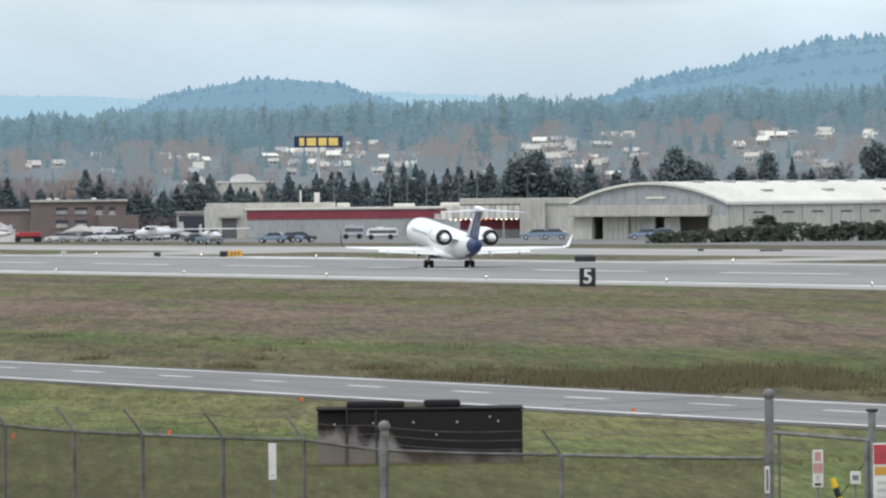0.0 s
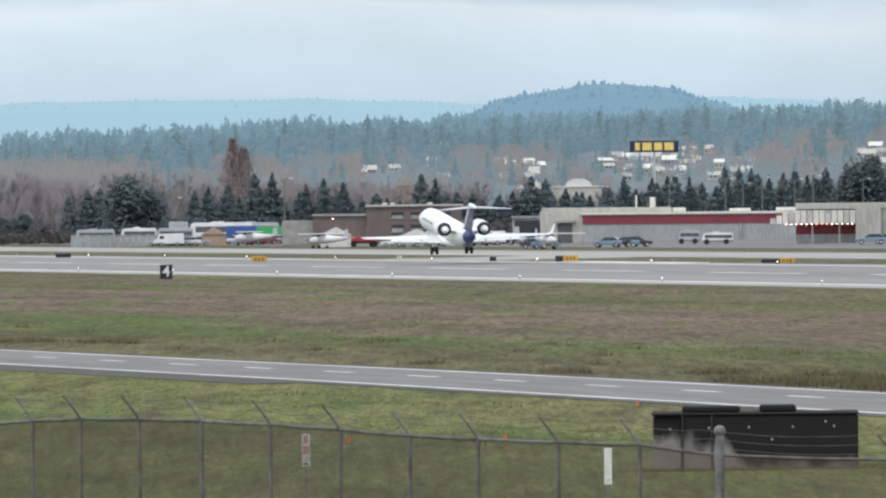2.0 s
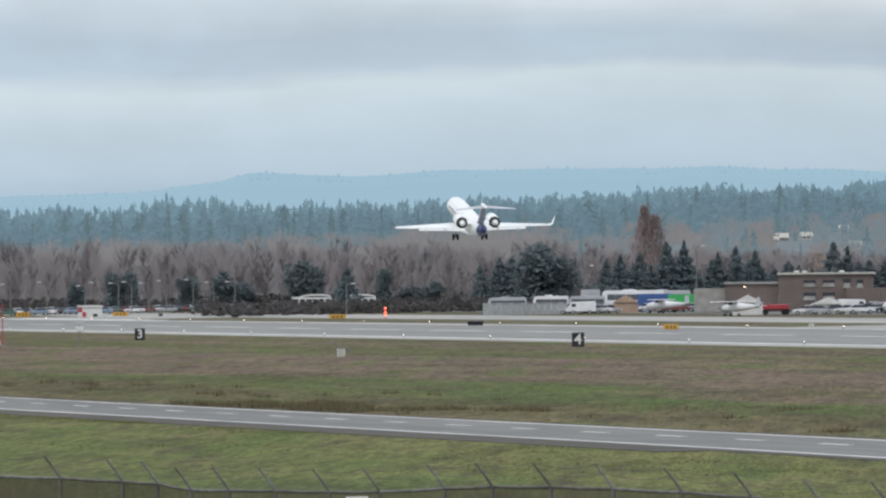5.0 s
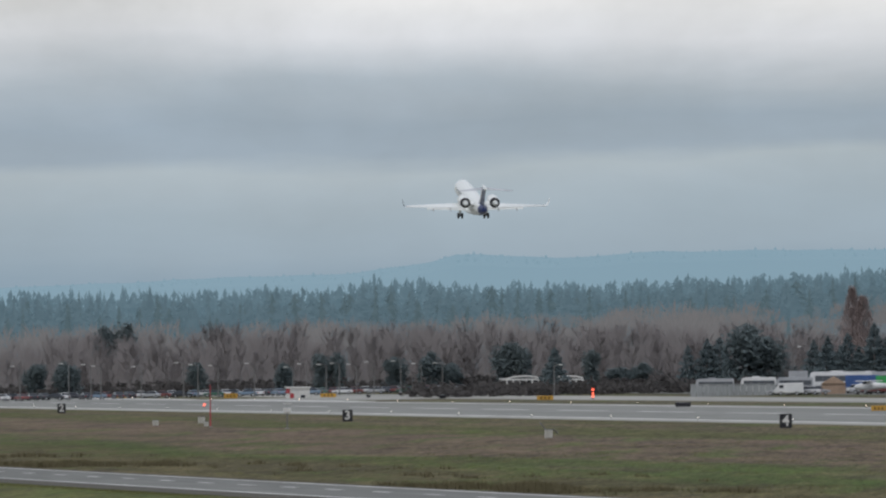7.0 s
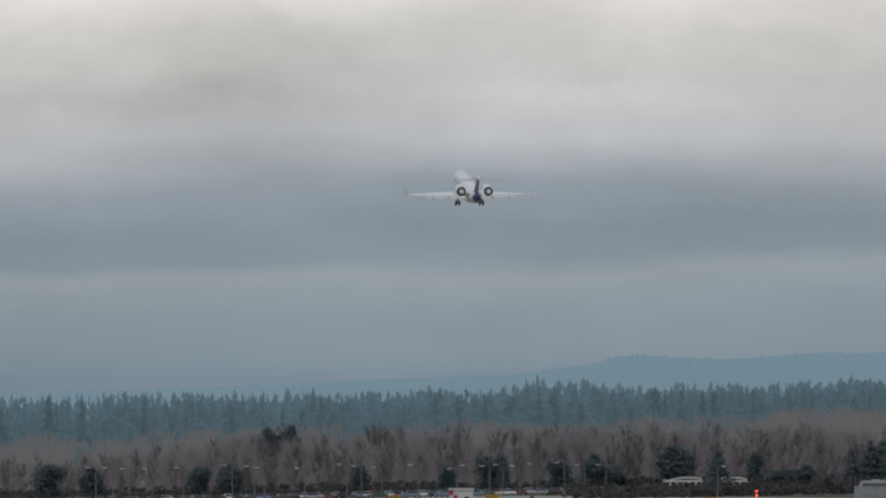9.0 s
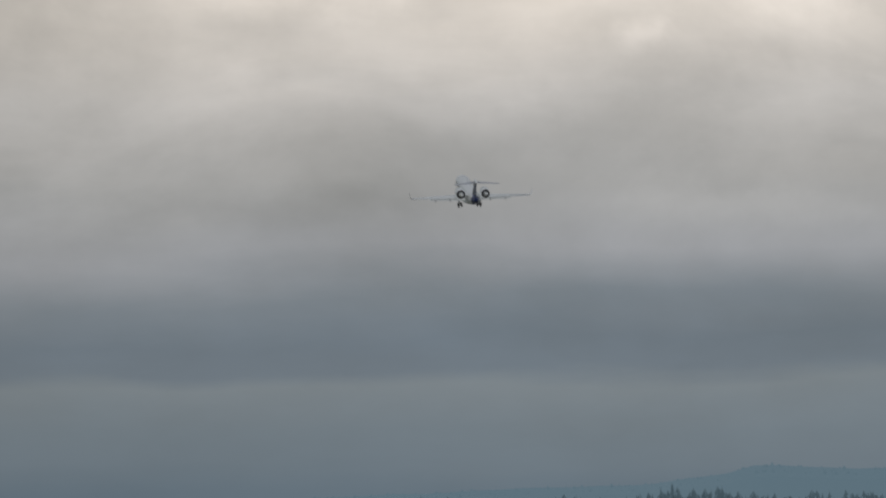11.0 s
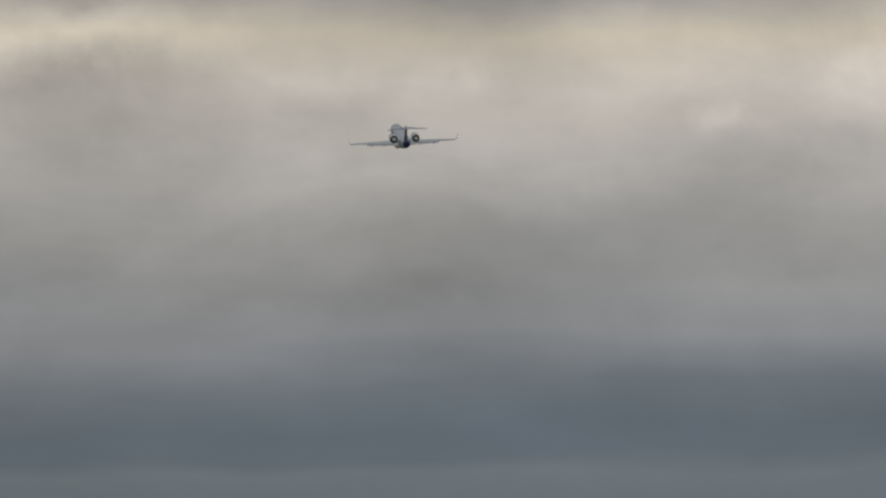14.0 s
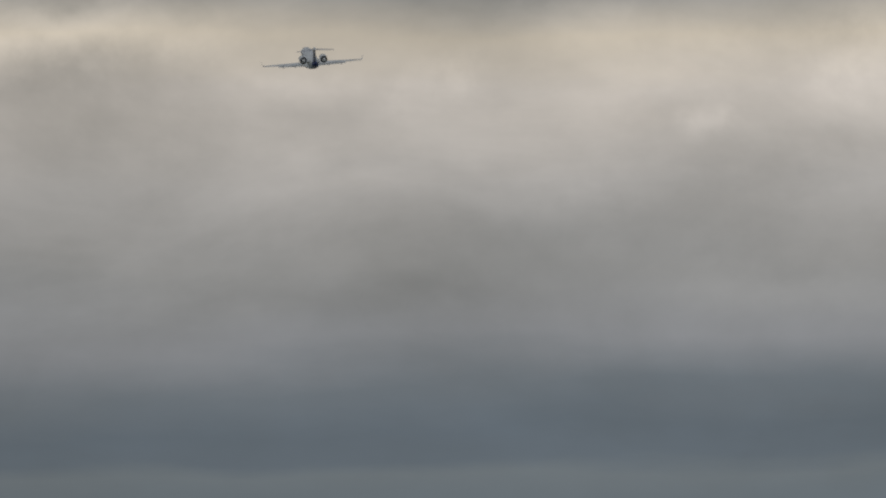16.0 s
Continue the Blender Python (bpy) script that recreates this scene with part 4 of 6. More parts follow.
def build_long_hall(x, y, turn, u):
    """Long grey hall with a maroon band, a pale block behind it and a low wing."""
    h = thing("long_hall", x, y, turn, label="long grey metal hall with a maroon band under the roof", category="hall")
    part("wall", box(0, 378 * u, 0, 20, 0, 50 * u), GREY_WALL, h)
    part("maroon_band", box(0.02, 378 * u - 0.02, -0.12, 0.0, 33 * u, 48 * u), MAROON, h, "maroon metal band")
    part("roof", box(-0.3, 378 * u + 0.3, -0.4, 20.4, 50 * u, 53 * u), WHITE_ROOF, h)
    part("pale_block", box(-72 * u, 158 * u, 4, 22, 50 * u + 0.2, 62 * u), PALE_WALL, h)
    part("end_wall", box(-75 * u, -0.05, 1.0, 20, 0, 56 * u), PALE_WALL, h)
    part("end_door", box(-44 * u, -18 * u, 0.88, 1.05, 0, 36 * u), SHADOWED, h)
    part("door_canopy", box(-50 * u, -12 * u, 0.2, 1.0, 36 * u, 40 * u), CONCRETE, h)
    for i in range(1, 16):
        part("wall_rib", box(i * 24 * u - 0.05, i * 24 * u + 0.05, -0.08, 0, 0, 33 * u), GREY_WALL, h)
    part("drain_pipe", tube([(280 * u, -0.1, 0), (280 * u, -0.1, 33 * u)], 0.25, 8), CONCRETE, h)
    part("chimney", box(120 * u, 130 * u, 8, 9, 62 * u, 80 * u), WHITE_ROOF, h)
    part("chimney", tube([(96 * u, 8, 62 * u), (96 * u, 8, 84 * u)], 0.14), WHITE_ROOF, h)
    for a, b, c in ((160, 184, 8), (262, 300, 6), (345, 380, 7), (20, 44, 5)):
        part("roof_unit", box(a * u, b * u, 9, 11.5, 53 * u, (53 + c) * u, 0.12), WHITE_ROOF, h)
    return h


build_long_hall(377.1, 1516.3, -13.97, 0.0868)


def build_open_shed(x, y, turn, u):
    h = thing("open_shed", x, y, turn, label="pale flat-roofed shed with an open front and lamps", category="shed")
    part("roof", box(0, 205 * u, -0.5, 18, 62 * u, 72 * u), PALE_WALL, h)
    # sloping eave of standing-seam panels
    for i in range(14):
        x0, x1 = (-45 + i * 10.8) * u, (-35.2 + i * 10.8) * u
        z1 = min(60, 46 + 5.0 * i) * u
        bm = bmesh.new()
        add_rings(bm, [[(q, -2.0, 36 * u), (q, -0.5, z1), (q, -0.35, z1), (q, -1.85, 35.6 * u)] for q in (x0, x1)])
        part("eave_panel", bm, PALE_WALL if i % 3 else CONCRETE, h)
    # back wall coloured dark to stand for the shade inside
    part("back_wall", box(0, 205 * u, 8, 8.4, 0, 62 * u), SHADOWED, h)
    part("recess_wall", box(0, 106 * u, 1.2, 1.5, 17 * u, 36 * u), MAROON, h, "dark maroon wall under the eave")
    # grey panel added to stand for pale dust drifting under the eave
    part("low_wall", box(0, 106 * u, 0.9, 1.2, 0, 17 * u), GREY_WALL, h)
    part("end_wall", box(106 * u, 150 * u, -1.7, 8, 0, 68 * u), PALE_WALL, h)
    part("side_wing", box(150 * u, 205 * u, -0.2, 8, 0, 62 * u), PALE_WALL, h)
    for i in range(14):
        part("eave_lamp", box((-18 + i * 9) * u, (-16 + i * 9) * u, -2.15, -2.0, 34.4 * u, 36 * u, 0.02), LAMP_WARM if i in (6, 7, 8) else LAMP_WHITE, h, "small glowing lamp")
    for i in (1, 3):
        part("post", box((4 + i * 24) * u, (6 + i * 24) * u, -1.3, -1.1, 0, 36 * u), PALE_WALL, h)
    return h


build_open_shed(374.7, 1382.2, -15.17, 0.0796)


def build_brick_office(x, y, turn, u):
    h = thing("brick_office", x, y, turn, label="two-storey brown brick office with deep windows", category="office building")
    part("wall", box(0, 168 * u, 0, 14, 0, 66 * u), BRICK, h)
    part("roof", box(-2 * u, 172 * u, -0.5, 14.5, 66 * u, 69 * u), PALE_WALL, h)
    part("low_wing", box(-95 * u, -0.05, 1, 13, 0, 50 * u), BRICK, h)
    part("wing_roof", box(-97 * u, -0.1, 0.6, 13.4, 50 * u, 53 * u), CONCRETE, h)
    part("grey_wing", box(-150 * u, -95.2 * u, 3, 14, 0, 42 * u), CONCRETE, h)
    part("corner_block", box(120 * u, 190 * u, -3.0, -0.05, 0, 42 * u), BRICK, h)
    for x0, x1, z0, z1 in ((44, 66, 46, 56), (78, 100, 46, 56), (114, 128, 44, 58), (138, 150, 44, 56), (44, 66, 22, 34), (78, 100, 22, 34)):
        w = part("window", box(x0 * u, x1 * u, -0.05, 0.1, z0 * u, z1 * u), DARK_GLASS, h)
        part("sill", box((x0 - 1) * u, (x1 + 1) * u, -0.2, -0.05, (z0 - 2) * u, z0 * u), CONCRETE, w)
        part("blind", box((x0 + 1) * u, (x1 - 1) * u, -0.08, -0.05, z0 * u, (z0 + (z1 - z0) * 0.45) * u), CONCRETE, w)
    for a in (28, 42, 108):
        part("roof_unit", box(a * u, (a + 9) * u, 4, 5, 69 * u, 72.5 * u, 0.08), WHITE_ROOF, h)
    part("wall_lamp", box(-61 * u, -59 * u, 0.85, 1.0, 44 * u, 46 * u), LAMP_WHITE, h, "small glowing lamp")
    return h


build_brick_office(364.9, 1612.7, -12.75, 0.0919)


def build_low_house(name, label, category, x, y, turn, u, w, h, depth, wall, roof, doors=(), pitch=0.0, group=""):
    b = thing(name, x, y, turn, label=label, category=category, group=group)
    part("wall", box(0, w * u, 0, depth, 0, h * u), wall, b)
    if pitch:
        bm = bmesh.new()
        o = 0.25
        add_rings(bm, [[(-o, -o, h * u), (-o, depth / 2, h * u + pitch), (-o, depth + o, h * u)], [(w * u + o, -o, h * u), (w * u + o, depth / 2, h * u + pitch), (w * u + o, depth + o, h * u)]])
        part("roof", bm, roof, b)
    else:
        part("roof", box(-0.2, w * u + 0.2, -0.3, depth + 0.2, h * u, h * u + 0.3), roof, b)
    # flat dark panes: windows, and the dark shed's shaded opening painted on
    for x0, x1, z0, z1 in doors:
        part("opening", box(x0 * u, x1 * u, -0.06, 0.05, z0 * u, z1 * u), DARK_GLASS, b)
    return b


build_low_house("dark_shed", "grey shed with a wide dark opening", "shed", 382.9, 1586.3, -13.57, 0.0907, 74, 42, 9, CONCRETE, CONCRETE, ((4, 70, 2, 38),))
build_low_house("far_warehouse", "pale warehouse among the trees", "warehouse", 404.1, 1641.0, -14, 0.095, 105, 34, 16, PALE_WALL, WHITE_ROOF)
build_low_house("far_warehouse", "low white building among the trees", "warehouse", 357.8, 1641.5, -14, 0.095, 150, 26, 12, GREY_WALL, PALE_WALL)
build_low_house("striped_hut", "small red and white chequered hut", "hut", 300.0, 1936.9, -8.80, 0.1089, 42, 17.9, 3, SIGN_WHITE, SIGN_WHITE, ((26, 34, 1, 6),))
hx, hy, h_turn, h_u, h_w, h_h = 300.0, 1936.9, -8.80, 0.1089, 42, 17.9
hut = [o for o in scene.objects if o.name.startswith("striped_hut")][0]
for i in range(6):
    for j in range(2):
        if (i + j) % 2 and i < 3 and j == 0 or (i, j) == (0, 1):
            part("red_square", box(h_w * h_u * i / 6, h_w * h_u * (i + 1) / 6, -0.08, -0.01, h_h * h_u * j / 2, h_h * h_u * (j + 1) / 2), RED, hut)

# far houses on the rising land
SHED_ROOFS = [WHITE_ROOF, PALE_WALL, PALE_WALL, CONCRETE, GREY_WALL]
rnd = random.Random(77)
for i in range(120):
    b0, b1 = rnd.choice(HOUSE_BEARINGS + HOUSE_BEARINGS[-3:] * 3)
    b = rnd.uniform(b0, b1)
    x, y = polar(b, rnd.choice((rnd.uniform(2560, 2990), rnd.uniform(2800, 3040))))
    build_low_house("far_house", "small pale house with a light roof", "house", x, y, -b + rnd.uniform(-25, 25), 1.0, rnd.uniform(1.9, 4.8), rnd.uniform(1.0, 1.8), rnd.uniform(2.5, 5), rnd.choice((PALE_WALL, CONCRETE, GREY_WALL, PALE_WALL)), rnd.choice(SHED_ROOFS), ((0.5, 0.9, 0.6, 1.1), (1.5, 1.9, 0.6, 1.1)), rnd.uniform(0.8, 1.5), "houses on the far slope")
for t_x, t_y, t_h, t_w, t_d in ((554.3, 2232.2, 8.3, 6.5, 3.0), (549.4, 2254.0, 8.1, 4.0, 1.8)):
    dome = thing("domed_hall", t_x, t_y, -14, label="white hall with a shallow domed roof", category="hall")
    part("wall", box(-t_w, t_w, 0, 12, 0, t_h), PALE_WALL, dome)
    part("flat_roof", box(-t_w - 0.2, t_w + 0.2, -0.2, 12.2, t_h, t_h + 0.3), SIGN_WHITE, dome)
    bm = bmesh.new()
    add_rings(bm, [[(t_d * math.cos(a), yy, t_h + 0.3 + 1.7 * math.sin(a)) for a in (math.pi * k / 12 for k in range(13))] for yy in (0.5, 11)])
    part("dome_roof", bm, SIGN_WHITE, dome)
yard = thing("yellow_house", 514.4, 2241.7, -13, label="ochre house with dark windows", category="house")
part("wall", box(0, 3.2, 0, 6, 0, 9.3), material("ochre render", (0.55, 0.36, 0.16), 0.9), yard)
part("roof", box(-0.3, 3.5, -0.3, 6.3, 9.3, 9.7), CONCRETE, yard)
for k in (0.5, 1.9):
    part("window", box(k, k + 0.7, -0.05, 0.1, 7.3, 8.6), DARK_GLASS, yard)

# tall shop sign on a mast: dark blue panel with four yellow blocks
sx, sy = 620.6, 2421.7
shop = thing("roadside_sign", sx, sy, -14.4, label="tall dark blue roadside sign with yellow blocks", category="sign")
sz = 17.52 - ground_z(sx, sy)
part("mast", tube([(0, 0.4, 0), (0, 0.4, sz)], 0.28), GREY_METAL, shop)
part("panel", box(-6.0, 6.0, -0.3, 0.3, sz - 1.4, sz + 1.4, 0.05), SIGN_BLUE, shop)
LOGO_YELLOW = material("bright yellow panel", (0.8, 0.6, 0.16), 0.5, scale=0.8)
for a, b in ((-4.7, -3.5), (-2.9, -0.6), (0.0, 2.0), (2.5, 4.8)):
    part("yellow_block", box(a, b, -0.36, -0.3, sz - 0.95, sz + 0.95), LOGO_YELLOW, shop)


# ---- airfield signs, lamps and small equipment ----
def numeral(text, size, mat, parent, loc):
    cu = bpy.data.curves.new("numeral", "FONT")
    cu.body, cu.size, cu.align_x, cu.align_y, cu.extrude, cu.offset = text, size, "CENTER", "CENTER", 0.02, 0.02 * size
    tmp = bpy.data.objects.new("numeral", cu)
    me = bpy.data.meshes.new_from_object(tmp)
    bpy.data.objects.remove(tmp)
    me.materials.append(mat)
    ob = new("numeral", me)
    ob.parent = parent
    ob.matrix_basis = loc
    return ob


def distance_sign(text, x, y):
    s = thing("distance_sign", x, y, -11, label="black runway distance sign with white number " + text, category="sign", group="distance signs beside the runway")
    part("panel", box(-0.64, 0.64, -0.12, 0.12, 0.12, 1.6, 0.02), SIGN_BLACK, s)
    for k in (-0.45, 0.45):
        part("leg", tube([(k, 0, -0.1), (k, 0, 0.15)], 0.05), GALVANISED, s)
    numeral(text, 1.55, SIGN_WHITE, s, pose(0, -0.125, 0.86, 90, 0, 0))
    return s


distance_sign("5", 219.81, 772.53)
distance_sign("4", 213.13, 1036.61)
distance_sign("3", 204.41, 1269.11)
distance_sign("2", 209.68, 1584.16)


PRINT_DARK = material("dark sign print", (0.16, 0.10, 0.03), 0.6, scale=2.0)


def guidance_sign(x, y, turn, u, w, h, dark, label):
    """A low lit panel; dark gives the share of its width that is black."""
    s = thing("guidance_sign", x, y, turn, label=label, category="sign", group="airfield guidance signs")
    w, h = w * u, h * u
    if dark > 0:
        part("black_panel", box(0, w * dark, -0.12, 0.12, 0.15, h, 0.02), SIGN_BLACK, s)
        part("face_edge", box(0.04, w * dark - 0.04, -0.135, -0.12, h - 0.08, h - 0.04), GREY_METAL, s)
    if dark < 1:
        part("yellow_panel", box(w * dark + 0.004, w, -0.12, 0.12, 0.15, h, 0.02), SIGN_YELLOW, s)
        for k in range(3):
            a = w * dark + (w - w * dark) * (0.2 + 0.24 * k)
            part("plain_bar", box(a, a + (w - w * dark) * 0.12, -0.135, -0.12, h * 0.35, h * 0.8), PRINT_DARK, s)
    for k in (0.12, 0.5, 0.88):
        part("leg", tube([(w * k, 0, -0.1), (w * k, 0, 0.18)], 0.05), GALVANISED, s)


YB, YY, BB = "black and yellow guidance sign on the grass", "yellow guidance sign on the grass", "black guidance sign on the grass"
guidance_sign(282.4, 1148.7, -13.81, 0.0657, 40, 13, 0.35, YB)
guidance_sign(269.0, 1254.9, -12.10, 0.0713, 27, 11, 0, YY)
guidance_sign(284.7, 1064.5, -14.97, 0.0612, 58, 11, 0.56, YB)
guidance_sign(321.5, 1061.2, -16.86, 0.0616, 40, 6, 1, BB)
guidance_sign(279.0, 985.2, -15.81, 0.0569, 37, 14, 1, BB)
guidance_sign(275.8, 1419.2, -11.00, 0.0803, 27, 10, 1, BB)
guidance_sign(301.0, 1669.9, -10.22, 0.0943, 29, 9, 0.0, YY)
guidance_sign(291.9, 1963.7, -8.45, 0.1103, 24, 10, 0, YY)
guidance_sign(287.7, 2088.0, -7.85, 0.1171, 20, 10, 0, YY)
guidance_sign(305.2, 1927.4, -9.00, 0.1084, 28, 8, 0, YY)
guidance_sign(322.0, 1086.6, -16.51, 0.0630, 10, 7, 1, BB)
guidance_sign(305.3, 1790.8, -9.68, 0.1009, 9, 8, 1, BB)
guidance_sign(308.0, 1889.7, -9.26, 0.1064, 7, 6, 1, BB)
guidance_sign(305.3, 1791.9, -9.67, 0.1010, 8, 8, 1, BB)
guidance_sign(281.7, 1178.7, -13.44, 0.0673, 12, 10, 1, BB)


def cabinet(x, y, turn, u, w, h, label="pale metal equipment cabinet on the grass"):
    c = thing("equipment_cabinet", x, y, turn, label=label, category="cabinet")
    part("body", box(0, w * u, 0, 0.6, 0.02, h * u, 0.03), SIGN_WHITE, c)
    part("door", box(0.08, w * u - 0.08, -0.03, 0, 0.12, h * u - 0.1), PALE_WALL, c)
    part("lid", box(-0.04, w * u + 0.04, -0.06, 0.66, h * u, h * u + 0.06), GALVANISED, c)
    return c


cab = cabinet(180.0, 994.4, -10.26, 0.0561, 14, 15)
part("slanted_arm", tube([(0.1, 0.3, 0.85), (-0.5, 0.3, 1.6)], 0.06), GALVANISED, cab)
part("slanted_arm", tube([(0.8, 0.3, 0.9), (1.3, 0.3, 0.45)], 0.07), GALVANISED, cab)
cabinet(281.9, 1229.0, -12.92, 0.0701, 9, 10)
cabinet(190.7, 1305.9, -8.31, 0.0733, 12, 12, "grey metal equipment cabinet on the grass")
cabinet(181.4, 1282.3, -8.05, 0.0719, 10, 9)
cabinet(183.8, 1253.4, -8.34, 0.0704, 7, 8, "grey metal equipment cabinet on the grass")


def lit_mast(x, y, turn, u, h, colour, lamps, name, label):
    m = thing(name, x, y, turn, label=label, category="mast")
    part("pole", tube([(0, 0, -0.1), (0, 0, h * u)], [0.09, 0.06]), colour, m)
    part("base", box(-0.25, 0.25, -0.25, 0.25, 0, 0.15, 0.03), CONCRETE, m)
    for z in lamps:
        bm = bmesh.new()
        bmesh.ops.create_icosphere(bm, subdivisions=2, radius=0.16)
        part("lamp", bm, LAMP_RED, m, "glowing red lamp", loc=pose(0, -0.1, z * u))
    return m


lit_mast(181.5, 1232.5, -8.38, 0.0692, 76, RED, (), "marker_pole", "thin red marker pole on the grass")
lit_mast(310.2, 1668.2, -10.53, 0.0943, 20, RED, (6, 11, 18), "red_beacon", "short mast with glowing red lamps")
lit_mast(245.9, 1676.6, -8.35, 0.0941, 6, RED, (5,), "red_beacon", "low red glowing runway lamp")
wp = lit_mast(182.9, 1180.1, -8.81, 0.0663, 40, GALVANISED, (), "weather_mast", "short white weather instrument mast")
part("head", box(-0.45, 0.45, -0.15, 0.15, 1.9, 2.5, 0.06), SIGN_WHITE, wp)
part("cross_arm", tube([(-0.5, 0, 3.0), (0.5, 0, 3.0)], 0.05), SIGN_WHITE, wp)

# runway edge lamps
lamp0 = thing("runway_lamp", 231, 788.5 - 55.2 * 8, label="small glowing white runway edge lamp", category="lamp", group="runway edge lamps")
part("stem", tube([(0, 0, -0.05), (0, 0, 0.25)], 0.04), GALVANISED, lamp0)
bm = bmesh.new()
bmesh.ops.create_icosphere(bm, subdivisions=2, radius=0.05)
part("bulb", bm, LAMP_DIM, lamp0, loc=pose(0, 0, 0.34))
for i in range(-7, 32):
    copy_thing(lamp0, pose(231, 788.5 + 55.2 * i, ground_z(231, 788.5 + 55.2 * i) + 0.04))
lamp1 = thing("runway_lamp", 283, 1106 - 54.3 * 9, label="small bright white runway edge lamp", category="lamp", group="runway edge lamps")
part("stem", tube([(0, 0, -0.05), (0, 0, 0.25)], 0.04), GALVANISED, lamp1)
bm = bmesh.new()
bmesh.ops.create_icosphere(bm, subdivisions=2, radius=0.055)
part("bulb", bm, LAMP_WHITE, lamp1, loc=pose(0, 0, 0.34))
for i in range(-8, 30):
    copy_thing(lamp1, pose(283, 1106 + 54.3 * i, ground_z(283, 1106 + 54.3 * i) + 0.04))


# street lamps of the car park
def street_lamp(x, y, turn, h, arm):
    s = thing("street_lamp", x, y, turn, label="grey street lamp with a single arm", category="street lamp", group="car park lamps")
    part("pole", tube([(0, 0, -0.1), (0, 0, h)], [0.13, 0.08]), GALVANISED, s)
    part("arm", tube([(0, 0, h - 0.05), (arm * 0.7, 0, h + 0.15), (arm * 1.4, 0, h + 0.2)], 0.06), GALVANISED, s)
    part("lamp_head", box(min(arm * 1.2, arm * 2.2), max(arm * 1.2, arm * 2.2), -0.2, 0.2, h + 0.1, h + 0.28, 0.04), SIGN_WHITE, s)


for x, y, h in [(271.8, 2042.0, 7.3), (276.2, 2041.4, 7.0), (278.2, 2041.1, 6.7), (286.3, 2040.0, 6.4), (294.8, 2038.8, 7.0), (297.7, 2038.4, 6.6), (301.7, 2037.8, 6.3), (309.0, 2036.7, 6.6), (316.8, 2035.5, 5.7), (319.5, 2035.1, 6.3), (323.4, 2034.5, 6.1), (326.0, 2034.0, 6.3), (329.4, 2033.5, 6.0), (332.9, 2032.9, 6.4), (338.3, 2032.0, 6.5), (342.4, 2031.4, 5.9), (346.6, 2030.6, 5.9), (244.4, 2045.5, 7.4), (255.7, 2044.1, 6.9), (247.8, 2045.0, 7.3), (262.0, 2043.3, 7.0), (251.2, 2044.6, 7.0)]:
    street_lamp(x, y, -10, h, -0.9)
for x, y, h in [(459.4, 1781.7, 10.0), (469.2, 1779.2, 9.3), (472.2, 1778.4, 8.4), (475.6, 1777.5, 9.4), (481.3, 1775.9, 9.0), (484.5, 1775.1, 9.5), (371.9, 1802.0, 7.9), (391.6, 1797.8, 11.0), (329.5, 1810.3, 5.5), (493.2, 1772.7, 8.8)]:
    street_lamp(x, y, -13, h, 0.7)


# ---- perimeter fence with barbed-wire arms, the gate and its notices ----
FENCE = [(75.29, 247.82, 1.90), (70.74, 251.23, 1.97), (67.12, 255.32, 2.05), (65.67, 258.07, 2.28), (64.16, 260.83, 2.30), (62.63, 263.56, 2.35), (61.38, 266.22, 2.39), (60.06, 268.87, 2.52), (58.70, 271.53, 2.62), (57.33, 274.17, 2.68), (56.20, 277.26, 2.68), (55.15, 280.33, 2.64), (54.30, 283.04, 2.54), (52.92, 285.64, 2.41), (51.85, 287.87, 2.37), (50.67, 290.11, 2.37), (49.76, 292.80, 2.34), (49.09, 295.45, 2.30), (48.51, 298.08, 2.44), (47.96, 301.21, 2.45), (46.87, 306.44, 2.46), (45.87, 312.65, 2.41)]


